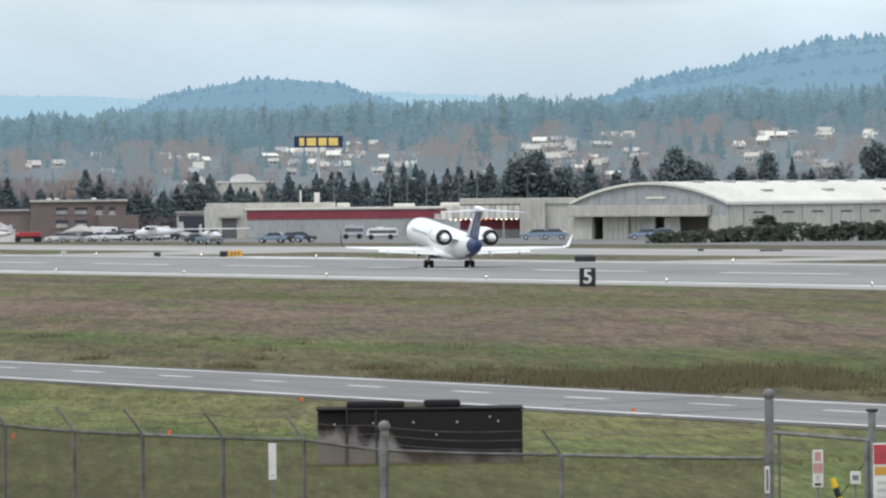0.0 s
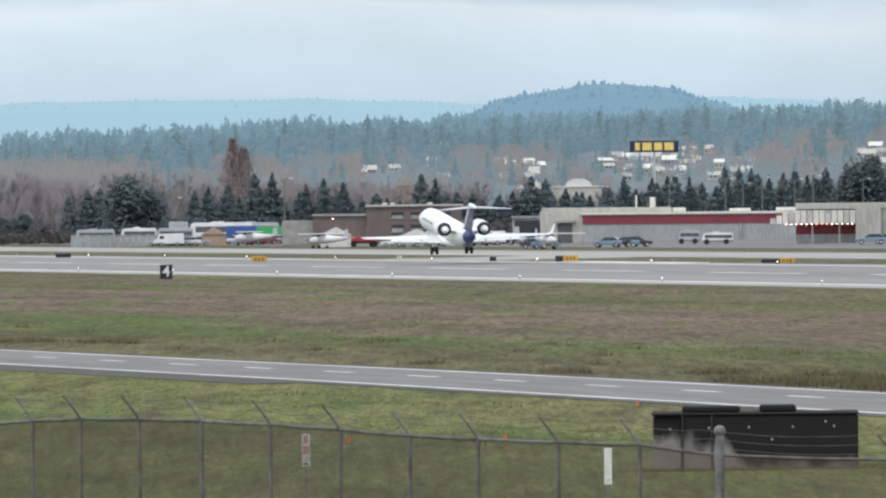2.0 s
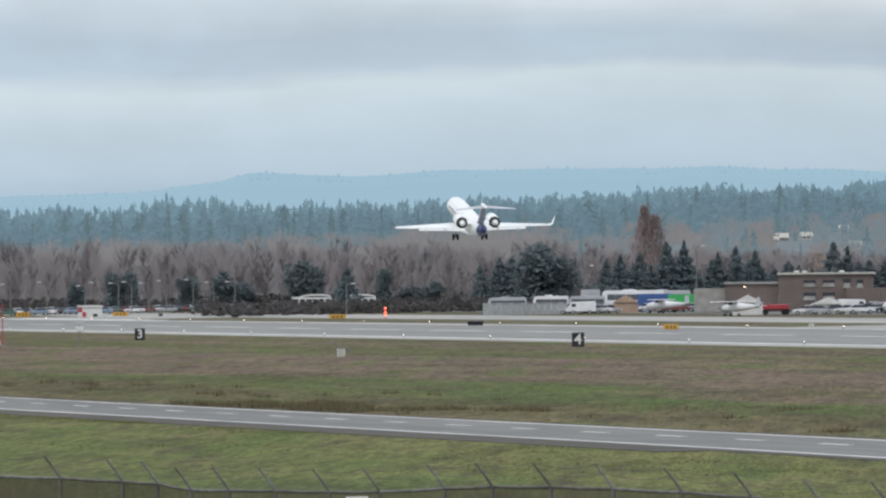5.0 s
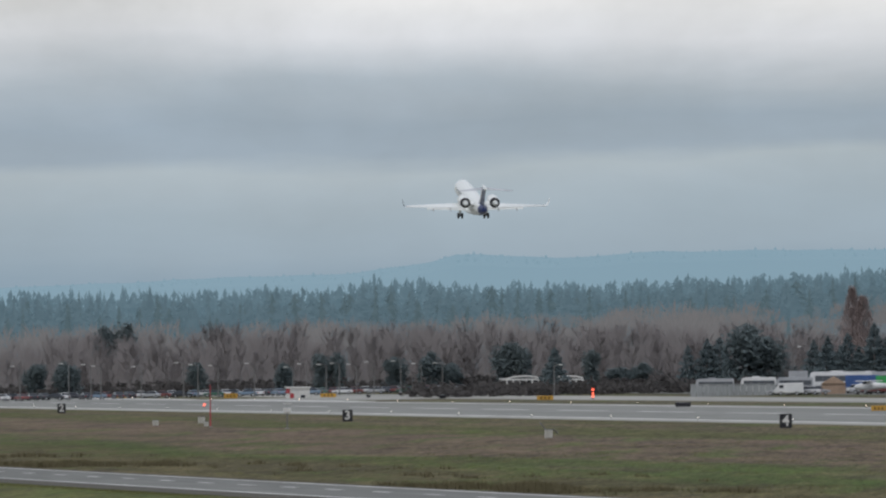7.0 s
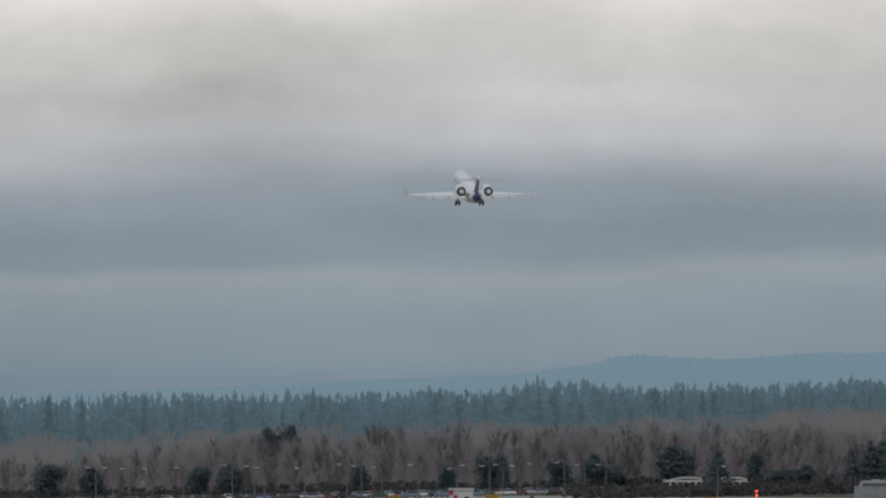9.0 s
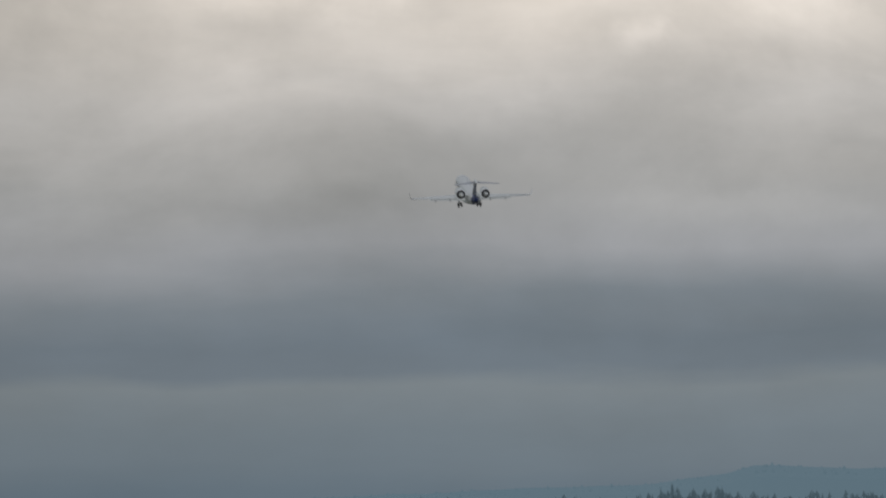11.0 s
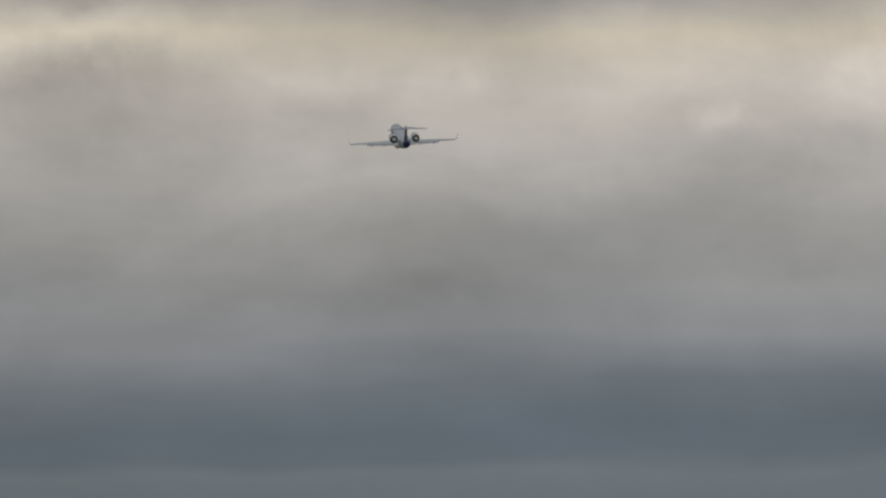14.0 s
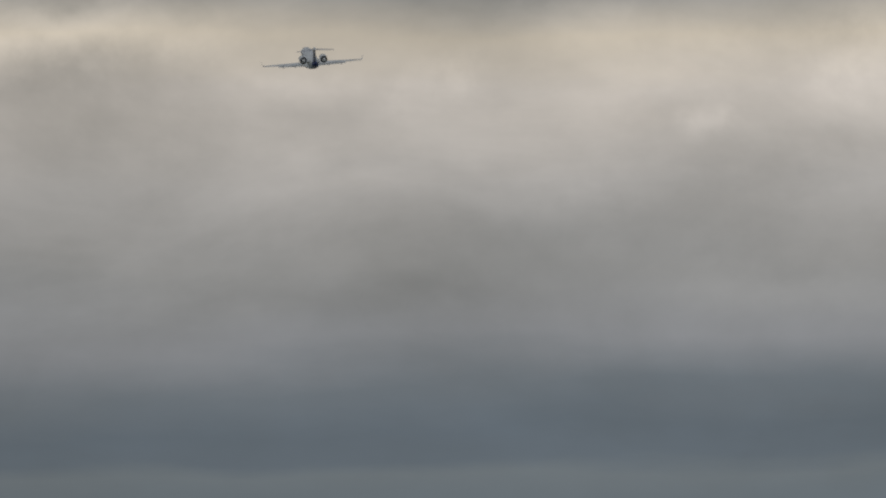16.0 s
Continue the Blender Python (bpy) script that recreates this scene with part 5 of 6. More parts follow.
def build_fence():
    f = thing("chain_link_fence", FENCE[0][0], FENCE[0][1], 0, 0, label="weathered chain-link fence with barbed-wire arms", category="fence")
    o = Vector((FENCE[0][0], FENCE[0][1], 0))
    tops = [Vector(p) - o for p in FENCE]
    wire_bm = bmesh.new()
    arm_tips = []
    for i, p in enumerate(tops):
        g = ground_z(p.x + o.x, p.y + o.y)
        thick = 0.12 if i in (0, 2) else 0.055
        tall = {0: 1.55, 2: 0.55}.get(i, 0.0)
        top = p.z + tall + 0.02
        post = part("post", tube([(p.x, p.y, g - 0.1), (p.x, p.y, top)], thick, 8), GALVANISED if i < 3 else FENCE_STEEL, f)
        if tall:
            bm = bmesh.new()
            bmesh.ops.create_icosphere(bm, subdivisions=2, radius=thick * 1.35)
            part("cap", bm, GALVANISED, post, loc=pose(p.x, p.y, top + 0.05))
            part("clamp", tube([(p.x, p.y, p.z - 0.12), (p.x, p.y, p.z + 0.12)], thick * 1.2, 8), GALVANISED, post)
        tip = p + Vector((-0.47, 0.15, 0.66))
        arm_tips.append((p, tip))
        if i not in (0, 2):
            part("barb_arm", tube([p, p * 0.5 + tip * 0.5 + Vector((0.03, 0, -0.02)), tip], [0.045, 0.035, 0.03], 6), FENCE_STEEL if i % 3 else GALVANISED, post)
            part("sleeve", tube([(p.x, p.y, p.z - 0.42), (p.x, p.y, p.z - 0.05)], thick * 1.1, 8), FENCE_STEEL, post)
    for i, (a, b) in enumerate(zip(tops, tops[1:])):
        mid = (a + b) / 2 + Vector((0, 0, -0.02))
        part("top_rail", tube([a, mid, b], 0.042, 8), FENCE_STEEL if i % 4 else GALVANISED, f)
        for k in (0.3, 0.65, 1.0):
            pa = arm_tips[i][0].lerp(arm_tips[i][1], k)
            pb = arm_tips[i + 1][0].lerp(arm_tips[i + 1][1], k)
            n = 6
            part("barbed_wire", tube([pa.lerp(pb, q / n) - Vector((0, 0, 0.12 * math.sin(math.pi * q / n))) for q in range(n + 1)], 0.007, 3), FENCE_STEEL, f)
        # the mesh: two sets of crossing wires
        length = (Vector((b.x, b.y)) - Vector((a.x, a.y))).length
        along = (b - a) / length
        v, fc = [], []
        pitch, tall = 0.065, min(a.z, b.z) - max(ground_z(a.x + o.x, a.y + o.y), ground_z(b.x + o.x, b.y + o.y)) - 0.02
        r = 0.0048
        for sgn in (1, -1):
            c = -tall
            while c < length:
                s0, s1 = max(0.0, c), min(length, c + tall)
                if s1 > s0:
                    z0, z1 = (s0 - c, s1 - c) if sgn > 0 else (tall - (s0 - c), tall - (s1 - c))
                    p0 = a + along * s0 + Vector((0, 0, z0 - tall))
                    p1 = a + along * s1 + Vector((0, 0, z1 - tall))
                    d = (p1 - p0).normalized()
                    k = len(v)
                    n1 = Vector((0, 0, 1)) * r
                    n2 = along.cross(Vector((0, 0, 1))).normalized() * r
                    for p in (p0, p1):
                        v += [tuple(p + n1 + n1), tuple(p - n1 + n2), tuple(p - n1 - n2)]
                    fc += [(k, k + 1, k + 4, k + 3), (k + 1, k + 2, k + 5, k + 4), (k + 2, k, k + 3, k + 5)]
                c += pitch
        data_part("mesh_panel", v, fc, MESH_RUST, f)
    return f


fence = build_fence()


def notice(name, x, y, z, turn, w, h, blocks, label, ground=True):
    """A flat notice on a post, with plain bars for its writing."""
    g = ground_z(x, y)
    s = thing(name, x, y, turn, g, label=label, category="notice")
    part("panel", box(-w / 2, w / 2, -0.02, 0.02, z - g - h, z - g, 0.01), SIGN_WHITE, s)
    part("stake", tube([(0, 0.05, -0.05), (0, 0.05, z - g - 0.1)], 0.03, 6), GALVANISED, s)
    for z0, z1, x0, x1, m in blocks:
        part("plain_bar", box(-w / 2 + x0 * w, -w / 2 + x1 * w, -0.028, -0.02, z - g - h * z1, z - g - h * z0), m, s)
    return s


PINKISH = material("faded red print", (0.5, 0.27, 0.26), 0.7, scale=3.0)
PRINT = material("faded grey print", (0.2, 0.2, 0.2), 0.7, scale=3.0)
PRINT_SOFT = material("faint print", (0.5, 0.48, 0.45), 0.7, scale=3.0)
SMALL = ((0.06, 0.3, 0.2, 0.8, PINKISH), (0.36, 0.62, 0.05, 0.95, PINKISH), (0.66, 0.84, 0.3, 0.7, PRINT_SOFT), (0.89, 0.95, 0.2, 0.8, SIGN_BLACK))
notice("fence_notice", 63.82, 254.11, 2.31, -14, 0.2, 0.94, ((0.86, 0.9, 0.2, 0.8, PRINT_SOFT),), "blank narrow white notice on the fence")
notice("fence_notice", 60.11, 273.47, 2.30, -13, 0.22, 0.9, SMALL, "narrow white and red notice on the fence")
notice("fence_notice", 75.58, 244.59, 2.19, -16, 0.27, 0.95, SMALL, "narrow white and red notice by the gate")
notice("fence_notice", 74.94, 246.88, 1.72, -16, 0.13, 0.68, ((0.1, 0.9, 0.25, 0.75, PRINT),), "narrow dark notice on the gate post")
notice("fence_notice", 51.82, 283.30, 2.34, -12, 0.64, 1.5, ((0.05, 0.12, 0.15, 0.85, PRINT_SOFT), (0.33, 0.46, 0.25, 0.9, PINKISH), (0.56, 0.6, 0.1, 0.9, PRINT_SOFT), (0.66, 0.7, 0.2, 0.9, PRINT_SOFT), (0.8, 0.84, 0.1, 0.8, PINKISH)), "large white notice with faded lettering on the fence")
notice("warning_sign", 76.80, 242.11, 2.40, -16, 1.05, 1.9, ((0.02, 0.28, 0.02, 0.98, RED), (0.31, 0.42, 0.04, 0.96, SIGN_YELLOW), (0.5, 0.54, 0.1, 0.9, PRINT_SOFT), (0.6, 0.64, 0.1, 0.9, PRINT_SOFT), (0.7, 0.74, 0.1, 0.9, PRINT_SOFT)), "large red and white warning sign by the gate")
notice("gate_plate", 76.48, 244.31, 1.64, -16, 0.26, 0.32, ((0.3, 0.7, 0.2, 0.8, PRINT),), "small grey plate on the gate")


def build_gate():
    a, b = Vector((75.29, 247.29, 2.56)), Vector((77.14, 245.15, 2.39))
    g = thing("gate", a.x, a.y, 0, 0, label="galvanised chain-link gate with a tall post", category="gate")
    o = Vector((a.x, a.y, 0))
    a, b = a - o, b - o
    gz = ground_z(o.x, o.y)
    part("top_bar", tube([a, b], 0.05, 8), GALVANISED, g)
    part("bottom_bar", tube([(a.x, a.y, gz + 0.15), (b.x, b.y, gz + 0.15)], 0.05, 8), GALVANISED, g)
    part("stile", tube([(a.x + 0.1, a.y, gz), a + Vector((0.1, 0, 0))], 0.03, 8), FENCE_STEEL, g)
    part("stile", tube([(b.x - 0.1, b.y, gz), b + Vector((-0.1, 0, 0))], 0.06, 8), GALVANISED, g)
    part("post", tube([(b.x + 0.05, b.y, gz - 0.1), (b.x + 0.05, b.y, b.z + 0.75)], 0.1, 8), GALVANISED, g)
    part("cap", box(b.x - 0.08, b.x + 0.18, b.y - 0.12, b.y + 0.12, b.z + 0.72, b.z + 0.8, 0.02), DARK_METAL, g)
    c = b + Vector((2.6, -0.6, 0.0))
    part("top_bar", tube([b + Vector((0.1, 0, -0.1)), c], 0.05, 8), GALVANISED, g)
    part("brace", tube([b + Vector((-0.1, 0, -0.5)), (a.x + 1.3, a.y, gz + 0.3)], 0.012, 5), DARK_METAL, g)
    for k in (0.35, 0.75, 1.1):
        part("wire", tube([a + Vector((-5.3, 1.0, -0.35 + k)), a + Vector((0, 0, -0.1 + k))], 0.008, 3), GALVANISED, g)
    # barrier arm in yellow with black stripes
    p, q = Vector((76.23, 245.43, 1.44)) - o, Vector((76.58, 245.33, 0.24)) - o
    d = (q - p) / 5
    for i in range(5):
        part("stripe", tube([p + d * i, p + d * (i + 1)], 0.085, 6), YELLOW if i % 2 == 0 else SIGN_BLACK, g)


build_gate()


# dark stained concrete box with lids on top, standing in the grass
def build_concrete_box(x, y, turn, u):
    c = thing("concrete_box", x, y, turn, label="large black-stained concrete box in the grass", category="concrete box")
    m = bpy.data.materials.new("black-stained concrete")
    m.use_nodes = True
    n, l = m.node_tree.nodes, m.node_tree.links
    b = n["Principled BSDF"]
    b.inputs["Roughness"].default_value = 0.95
    b.inputs["Specular IOR Level"].default_value = 0.1
    co = n.new("ShaderNodeTexCoord")
    se = n.new("ShaderNodeSeparateXYZ")
    l.new(co.outputs["Object"], se.inputs[0])
    no = n.new("ShaderNodeTexNoise")
    no.inputs["Scale"].default_value, no.inputs["Detail"].default_value = 1.1, 6
    mp = n.new("ShaderNodeMapping")
    mp.inputs["Scale"].default_value = (1, 1, 0.45)
    l.new(co.outputs["Object"], mp.inputs["Vector"])
    l.new(mp.outputs[0], no.inputs["Vector"])
    ma = n.new("ShaderNodeMath")
    ma.operation = "MULTIPLY_ADD"
    ma.inputs[1].default_value = 1.7
    l.new(no.outputs[0], ma.inputs[0])
    l.new(se.outputs["Z"], ma.inputs[2])
    ra = n.new("ShaderNodeValToRGB")
    for e, (p, col) in zip(ra.color_ramp.elements, ((0.42, (0.22, 0.205, 0.19, 1)), (0.54, (0.022, 0.02, 0.02, 1)))):
        e.position, e.color = p, col
    side = n.new("ShaderNodeMapRange")
    for i, q in enumerate((2.3, 3.0, -0.1, 0.85)):
        side.inputs[i + 1].default_value = q
    l.new(se.outputs["X"], side.inputs[0])
    su = n.new("ShaderNodeMath")
    su.operation = "ADD"
    l.new(ma.outputs[0], su.inputs[0])
    l.new(side.outputs[0], su.inputs[1])
    sc = n.new("ShaderNodeMath")
    sc.operation = "MULTIPLY"
    sc.inputs[1].default_value = 0.275
    l.new(su.outputs[0], sc.inputs[0])
    l.new(sc.outputs[0], ra.inputs[0])
    l.new(ra.outputs[0], b.inputs["Base Color"])
    bp = n.new("ShaderNodeBump")
    bp.inputs["Strength"].default_value = 0.4
    l.new(no.outputs[0], bp.inputs["Height"])
    l.new(bp.outputs[0], b.inputs["Normal"])
    w, h = 364 * u, 99 * u
    part("body", box(52 * u, w, 0, 3.6, -0.2, h, 0.06), m, c)
    part("side_block", box(0, 51 * u, 0.12, 3.2, -0.2, h - 0.03, 0.05), m, c)
    part("rim", box(-0.04, w + 0.04, -0.06, 3.65, h, h + 0.05, 0.01), m, c)
    part("lid", box(52 * u, 155 * u, 1.0, 2.6, h + 0.05, h + 0.24, 0.05), m, c)
    part("lid", box(190 * u, 255 * u, 1.2, 2.6, h + 0.05, h + 0.27, 0.06), m, c)
    for px, pz in ((99, 76), (170, 77), (248, 77), (321, 78), (211, 55), (306, 86), (30, 74)):
        bm = bmesh.new()
        bmesh.ops.create_icosphere(bm, subdivisions=1, radius=0.045)
        part("bolt_patch", bm, CONCRETE, c, loc=pose(px * u, 0.0, pz * u))
    for px in (52, 104):
        part("ladder_rail", tube([(px * u, -0.08, 0), (px * u, -0.08, h)], 0.03, 6), DARK_METAL, c)
    v, f = [], []
    rnd = random.Random(4)
    for _ in range(900):
        px, py = rnd.uniform(-0.5, w + 0.5), -0.25 - abs(rnd.gauss(0, 0.5))
        k = len(v)
        hh = rnd.uniform(0.05, 0.17)
        v += [(px - 0.03, py, -0.02), (px + 0.03, py, -0.02), (px + rnd.uniform(-0.15, 0.15), py, hh)]
        f.append((k, k + 1, k + 2))
    g = tagged(data_part("grass_fringe", v, f, TUFT), "rough grass at the foot of the concrete box", "grass", kind="stuff")
    g.matrix_basis = c.matrix_basis.copy()
    return c


build_concrete_box(80.1, 313.0, -14.35, 0.0179)

# small orange survey flags in the grass
for x, y in [(99.98, 393.46), (104.58, 361.72), (83.15, 346.14), (77.76, 347.06), (78.44, 350.15), (83.53, 347.69)]:
    fl = thing("survey_flag", x, y, -14, label="small orange survey flag on a wire", category="flag", group="survey flags in the grass")
    part("wire", tube([(0, 0, -0.05), (0, 0, 0.4)], 0.008, 4), GALVANISED, fl)
    part("cloth", box(0, 0.13, -0.004, 0.004, 0.28, 0.4), material("orange plastic", (0.8, 0.14, 0.03), 0.6), fl)


# ---- vehicles and other things parked on the apron ----
CAR_PAINTS = [material("car paint " + nm, c, 0.3, spec=0.5, scale=0.4) for nm, c in (("white", (0.75, 0.75, 0.75)), ("silver", (0.42, 0.43, 0.45)), ("dark", (0.04, 0.045, 0.055)), ("red", (0.22, 0.07, 0.065)), ("blue", (0.19, 0.27, 0.36)), ("green", (0.05, 0.14, 0.1)))]
PAINT_WORDS = ("white", "silver", "dark grey", "red", "blue", "dark green")


def add_wheels(parent, spots, r, w):
    for x, y in spots:
        bm = bmesh.new()
        add_rings(bm, [[(x + q, y + k * math.cos(2 * math.pi * i / 14), r + k * math.sin(2 * math.pi * i / 14)) for i in range(14)] for q, k in ((-w / 2, r * 0.85), (-w / 2.4, r), (w / 2.4, r), (w / 2, r * 0.85))])
        wh = part("wheel", bm, RUBBER, parent)
        bm = bmesh.new()
        add_rings(bm, [[(x + q, y + 0.6 * r * math.cos(2 * math.pi * i / 10), r + 0.6 * r * math.sin(2 * math.pi * i / 10)) for i in range(10)] for q in (-w / 2 - 0.01, w / 2 + 0.01)])
        part("rim", bm, GREY_METAL, wh)


def build_car(k, van=False):
    word = PAINT_WORDS[k]
    c = new("van" if van else "car")
    tagged(c, word + (" delivery van parked on the apron" if van else " car parked on the apron"), "van" if van else "car", "parked vehicles")
    paint = CAR_PAINTS[k]
    bm = bmesh.new()
    prof = ([(2.5, 0.45), (2.55, 0.9), (2.3, 1.15), (1.6, 2.05), (-2.4, 2.15), (-2.5, 0.45)] if van else [(2.15, 0.4), (2.2, 0.75), (0.95, 0.95), (-1.7, 0.98), (-2.15, 0.9), (-2.2, 0.4)])
    add_rings(bm, [[(x, y, z) for y, z in prof] for x in (-0.88, 0.88)])
    bmesh.ops.bevel(bm, geom=list(bm.edges), offset=0.07, segments=1, affect="EDGES")
    part("body", bm, paint, c)
    if van:
        part("windscreen", box(-0.8, 0.8, 1.75, 2.2, 1.25, 1.75), DARK_GLASS, c)
        for s in (-1, 1):
            part("side_window", box(0.87 * s - 0.03, 0.87 * s + 0.03, 0.9, 1.6, 1.25, 1.75), DARK_GLASS, c)
    else:
        cab = [(1.0, 0.92), (0.35, 1.42), (-1.1, 1.45), (-1.75, 0.95)]
        bm = bmesh.new()
        add_rings(bm, [[(x * (1 if z < 1 else 0.86), y, z) for y, z in cab] for x in (-0.82, 0.82)])
        part("cabin_glass", bm, DARK_GLASS, c)
        bm = bmesh.new()
        add_rings(bm, [[(x, y, z) for y, z in ((0.4, 1.40), (0.3, 1.47), (-1.05, 1.5), (-1.15, 1.43))] for x in (-0.72, 0.72)])
        part("roof", bm, paint, c)
    for s in (-1, 1):
        part("headlight", box(0.6 * s - 0.16, 0.6 * s + 0.16, 2.1, 2.2, 0.6, 0.75), GREY_METAL, c)
        part("tail_light", box(0.65 * s - 0.12, 0.65 * s + 0.12, -2.22, -2.1, 0.65, 0.82), RED, c)
    add_wheels(c, [(0.8 * s, y) for s in (-1, 1) for y in (1.35, -1.35)], 0.33, 0.22)
    return c


first_cars = [build_car(k) for k in range(6)] + [build_car(0, True)]
used = [False] * 7


def park(k, x, y, turn):
    m = pose(x, y, ground_z(x, y) + 0.035, 0, 0, turn)
    if used[k]:
        copy_thing(first_cars[k], m)
    else:
        first_cars[k].matrix_basis = m
        used[k] = True


rnd = random.Random(5)
# near rows on the apron
for x, y in [(342.9, 1673.2), (343.1, 1666.0), (345.0, 1667.7), (347.0, 1669.3), (349.0, 1670.9), (356.2, 1667.4), (357.5, 1665.0), (358.9, 1662.7), (362.1, 1669.2), (363.5, 1666.8), (364.9, 1660.4), (368.2, 1666.8), (369.5, 1664.5), (370.9, 1662.1), (372.2, 1659.8), (347.9, 1692.6), (348.9, 1688.3), (351.8, 1692.8), (352.9, 1688.5), (360.3, 1691.0), (362.6, 1691.6), (362.9, 1683.3), (365.2, 1683.9), (367.5, 1684.4), (347.1, 1514.7), (348.4, 1511.4), (351.8, 1516.7), (353.1, 1513.3), (354.5, 1510.0), (357.9, 1515.3), (359.2, 1511.9), (360.5, 1508.5), (363.9, 1513.9), (354.4, 1541.8), (355.7, 1538.4), (357.1, 1535.0), (360.5, 1540.4), (361.9, 1537.0), (363.2, 1533.6), (366.7, 1538.9), (368.0, 1535.5), (369.4, 1532.1), (351.0, 1396.6), (353.4, 1396.0), (355.0, 1395.6), (341.0, 1399.0), (342.4, 1398.7), (375.4, 1291.5), (376.6, 1288.1), (392.3, 1260.4), (373.6, 1338.8), (375.8, 1338.2)]:
    park(rnd.choice((0, 0, 0, 1, 1, 2, 3, 4, 6)) if y > 1450 else rnd.choice((1, 2, 2, 4)) if y > 1350 else 4, x, y, rnd.choice((75, 80, 70, -100)) + rnd.uniform(-6, 6))
# far car park under the trees
for i in range(69):
    x, y = polar(5.87 + 0.0602 * i, 2080 + 8.7 * (i % 3))
    park(rnd.choice((0, 0, 1, 1, 2, 2, 3, 4, 5, 2, 1)) if rnd.random() < 0.985 else 6, x, y, rnd.choice((80, -100, 80, 10)) + rnd.uniform(-8, 8))
for x, y in [(370.5, 1571.9), (373.2, 1578.5), (370.1, 1560.7), (372.7, 1567.3), (375.4, 1573.8), (372.3, 1556.1), (374.9, 1562.7), (377.6, 1569.2), (380.3, 1575.8)]:
    park(rnd.choice((0, 0, 1, 1, 2)), x, y, rnd.choice((80, -100)) + rnd.uniform(-8, 8))


BUS_GLASS = material("tinted bus window", (0.09, 0.10, 0.115), 0.2, scale=0.5, spec=0.5)
CAR_TRIM = material("grey lower panel", (0.20, 0.205, 0.21), 0.7, scale=0.5)


def build_coach(x, y, turn, u, w, h, paint, label):
    """A coach or long bus seen from its side, w by h units."""
    c = thing("coach", x, y, turn, label=label, category="coach", group="parked coaches")
    L, H = w * u, h * u
    side = [(0.0, 0.45), (L, 0.45), (L, H * 0.93), (L - 0.18, H), (0.75, H), (0.3, H * 0.93), (0.05, H * 0.6)]
    bm = bmesh.new()
    add_rings(bm, [[(px, yy, pz) for px, pz in side] for yy in (0, 2.5)])
    bmesh.ops.recalc_face_normals(bm, faces=bm.faces)
    bmesh.ops.bevel(bm, geom=list(bm.edges), offset=0.07, segments=2, affect="EDGES")
    part("body", bm, paint, c)
    part("window_band", box(L * 0.1, L * 0.96, -0.02, 0.1, H * 0.55, H * 0.82, 0.01), BUS_GLASS, c, "dark tinted window band")
    panes = max(3, round(L / 1.5))
    for i in range(1, panes):
        a = L * (0.1 + 0.86 * i / panes)
        part("pillar", box(a - 0.04, a + 0.04, -0.03, 0.02, H * 0.55, H * 0.82), CAR_TRIM, c)
    part("skirt", box(0.02, L - 0.02, -0.012, 0.3, 0.36, 0.62), CAR_TRIM, c)
    bm = bmesh.new()
    add_rings(bm, [[(0.03, yy, H * 0.52), (0.27, yy, H * 0.9), (0.34, yy, H * 0.9), (0.12, yy, H * 0.52)] for yy in (0.2, 2.3)])
    part("windscreen", bm, DARK_GLASS, c)
    part("roof_unit", box(L * 0.35, L * 0.55, 0.6, 1.9, H, H + 0.16, 0.05), paint, c)
    for q in (0.16, 0.78):
        bm = tube([(L * q, -0.04, 0.42), (L * q, 0.3, 0.42)], 0.4, 14)
        part("wheel", bm, RUBBER, c)
        bm = tube([(L * q, 2.2, 0.42), (L * q, 2.54, 0.42)], 0.4, 14)
        part("wheel", bm, RUBBER, c)


WP, SP = CAR_PAINTS[0], CAR_PAINTS[1]
BLUE_BOX = material("blue container paint", (0.06, 0.12, 0.3), 0.6, scale=0.4)
GREEN_BOX = material("green container paint", (0.06, 0.4, 0.12), 0.6, scale=0.4)
TAN = material("tan canvas", (0.42, 0.30, 0.22), 0.9, scale=0.5)
build_coach(343.8, 1710.8, -11.36, 0.0969, 64, 31.5, WP, "white coach parked on the apron")
build_coach(350.8, 1714.5, -11.56, 0.0972, 66, 30.0, SP, "silver coach parked on the apron")
build_coach(338.1, 1722.1, -11.11, 0.0975, 70, 30.0, SP, "silver coach parked on the apron")
build_coach(372.3, 1439.1, -14.50, 0.0826, 38, 24, SP, "blue and silver coach in front of the hall")
build_coach(369.5, 1414.8, -14.64, 0.0812, 56, 21, WP, "white bus in front of the hall")
build_coach(364.9, 1660.4, -12.39, 0.0944, 50, 28.5, WP, "white coach beside the brick office")


def build_trailer(x, y, turn, u, w, h, mat, label, ribs=True):
    c = thing("box_trailer", x, y, turn, label=label, category="trailer", group="trailers on the apron")
    L, H = w * u, h * u
    part("box", box(0, L, 0, 2.5, 0.9, H, 0.05), mat, c)
    if ribs:
        for i in range(1, 12):
            part("rib", box(L * i / 12 - 0.04, L * i / 12 + 0.04, -0.05, 0, 0.95, H - 0.05), mat, c)
    part("chassis", box(0.2, L - 0.2, 0.4, 2.1, 0.7, 0.9), DARK_METAL, c)
    for q in (0.1, 0.82, 0.92):
        part("wheel", tube([(L * q, 0.0, 0.42), (L * q, 0.3, 0.42)], 0.4, 14), RUBBER, c)
        part("wheel", tube([(L * q, 2.2, 0.48), (L * q, 2.5, 0.48)], 0.48, 14), RUBBER, c)


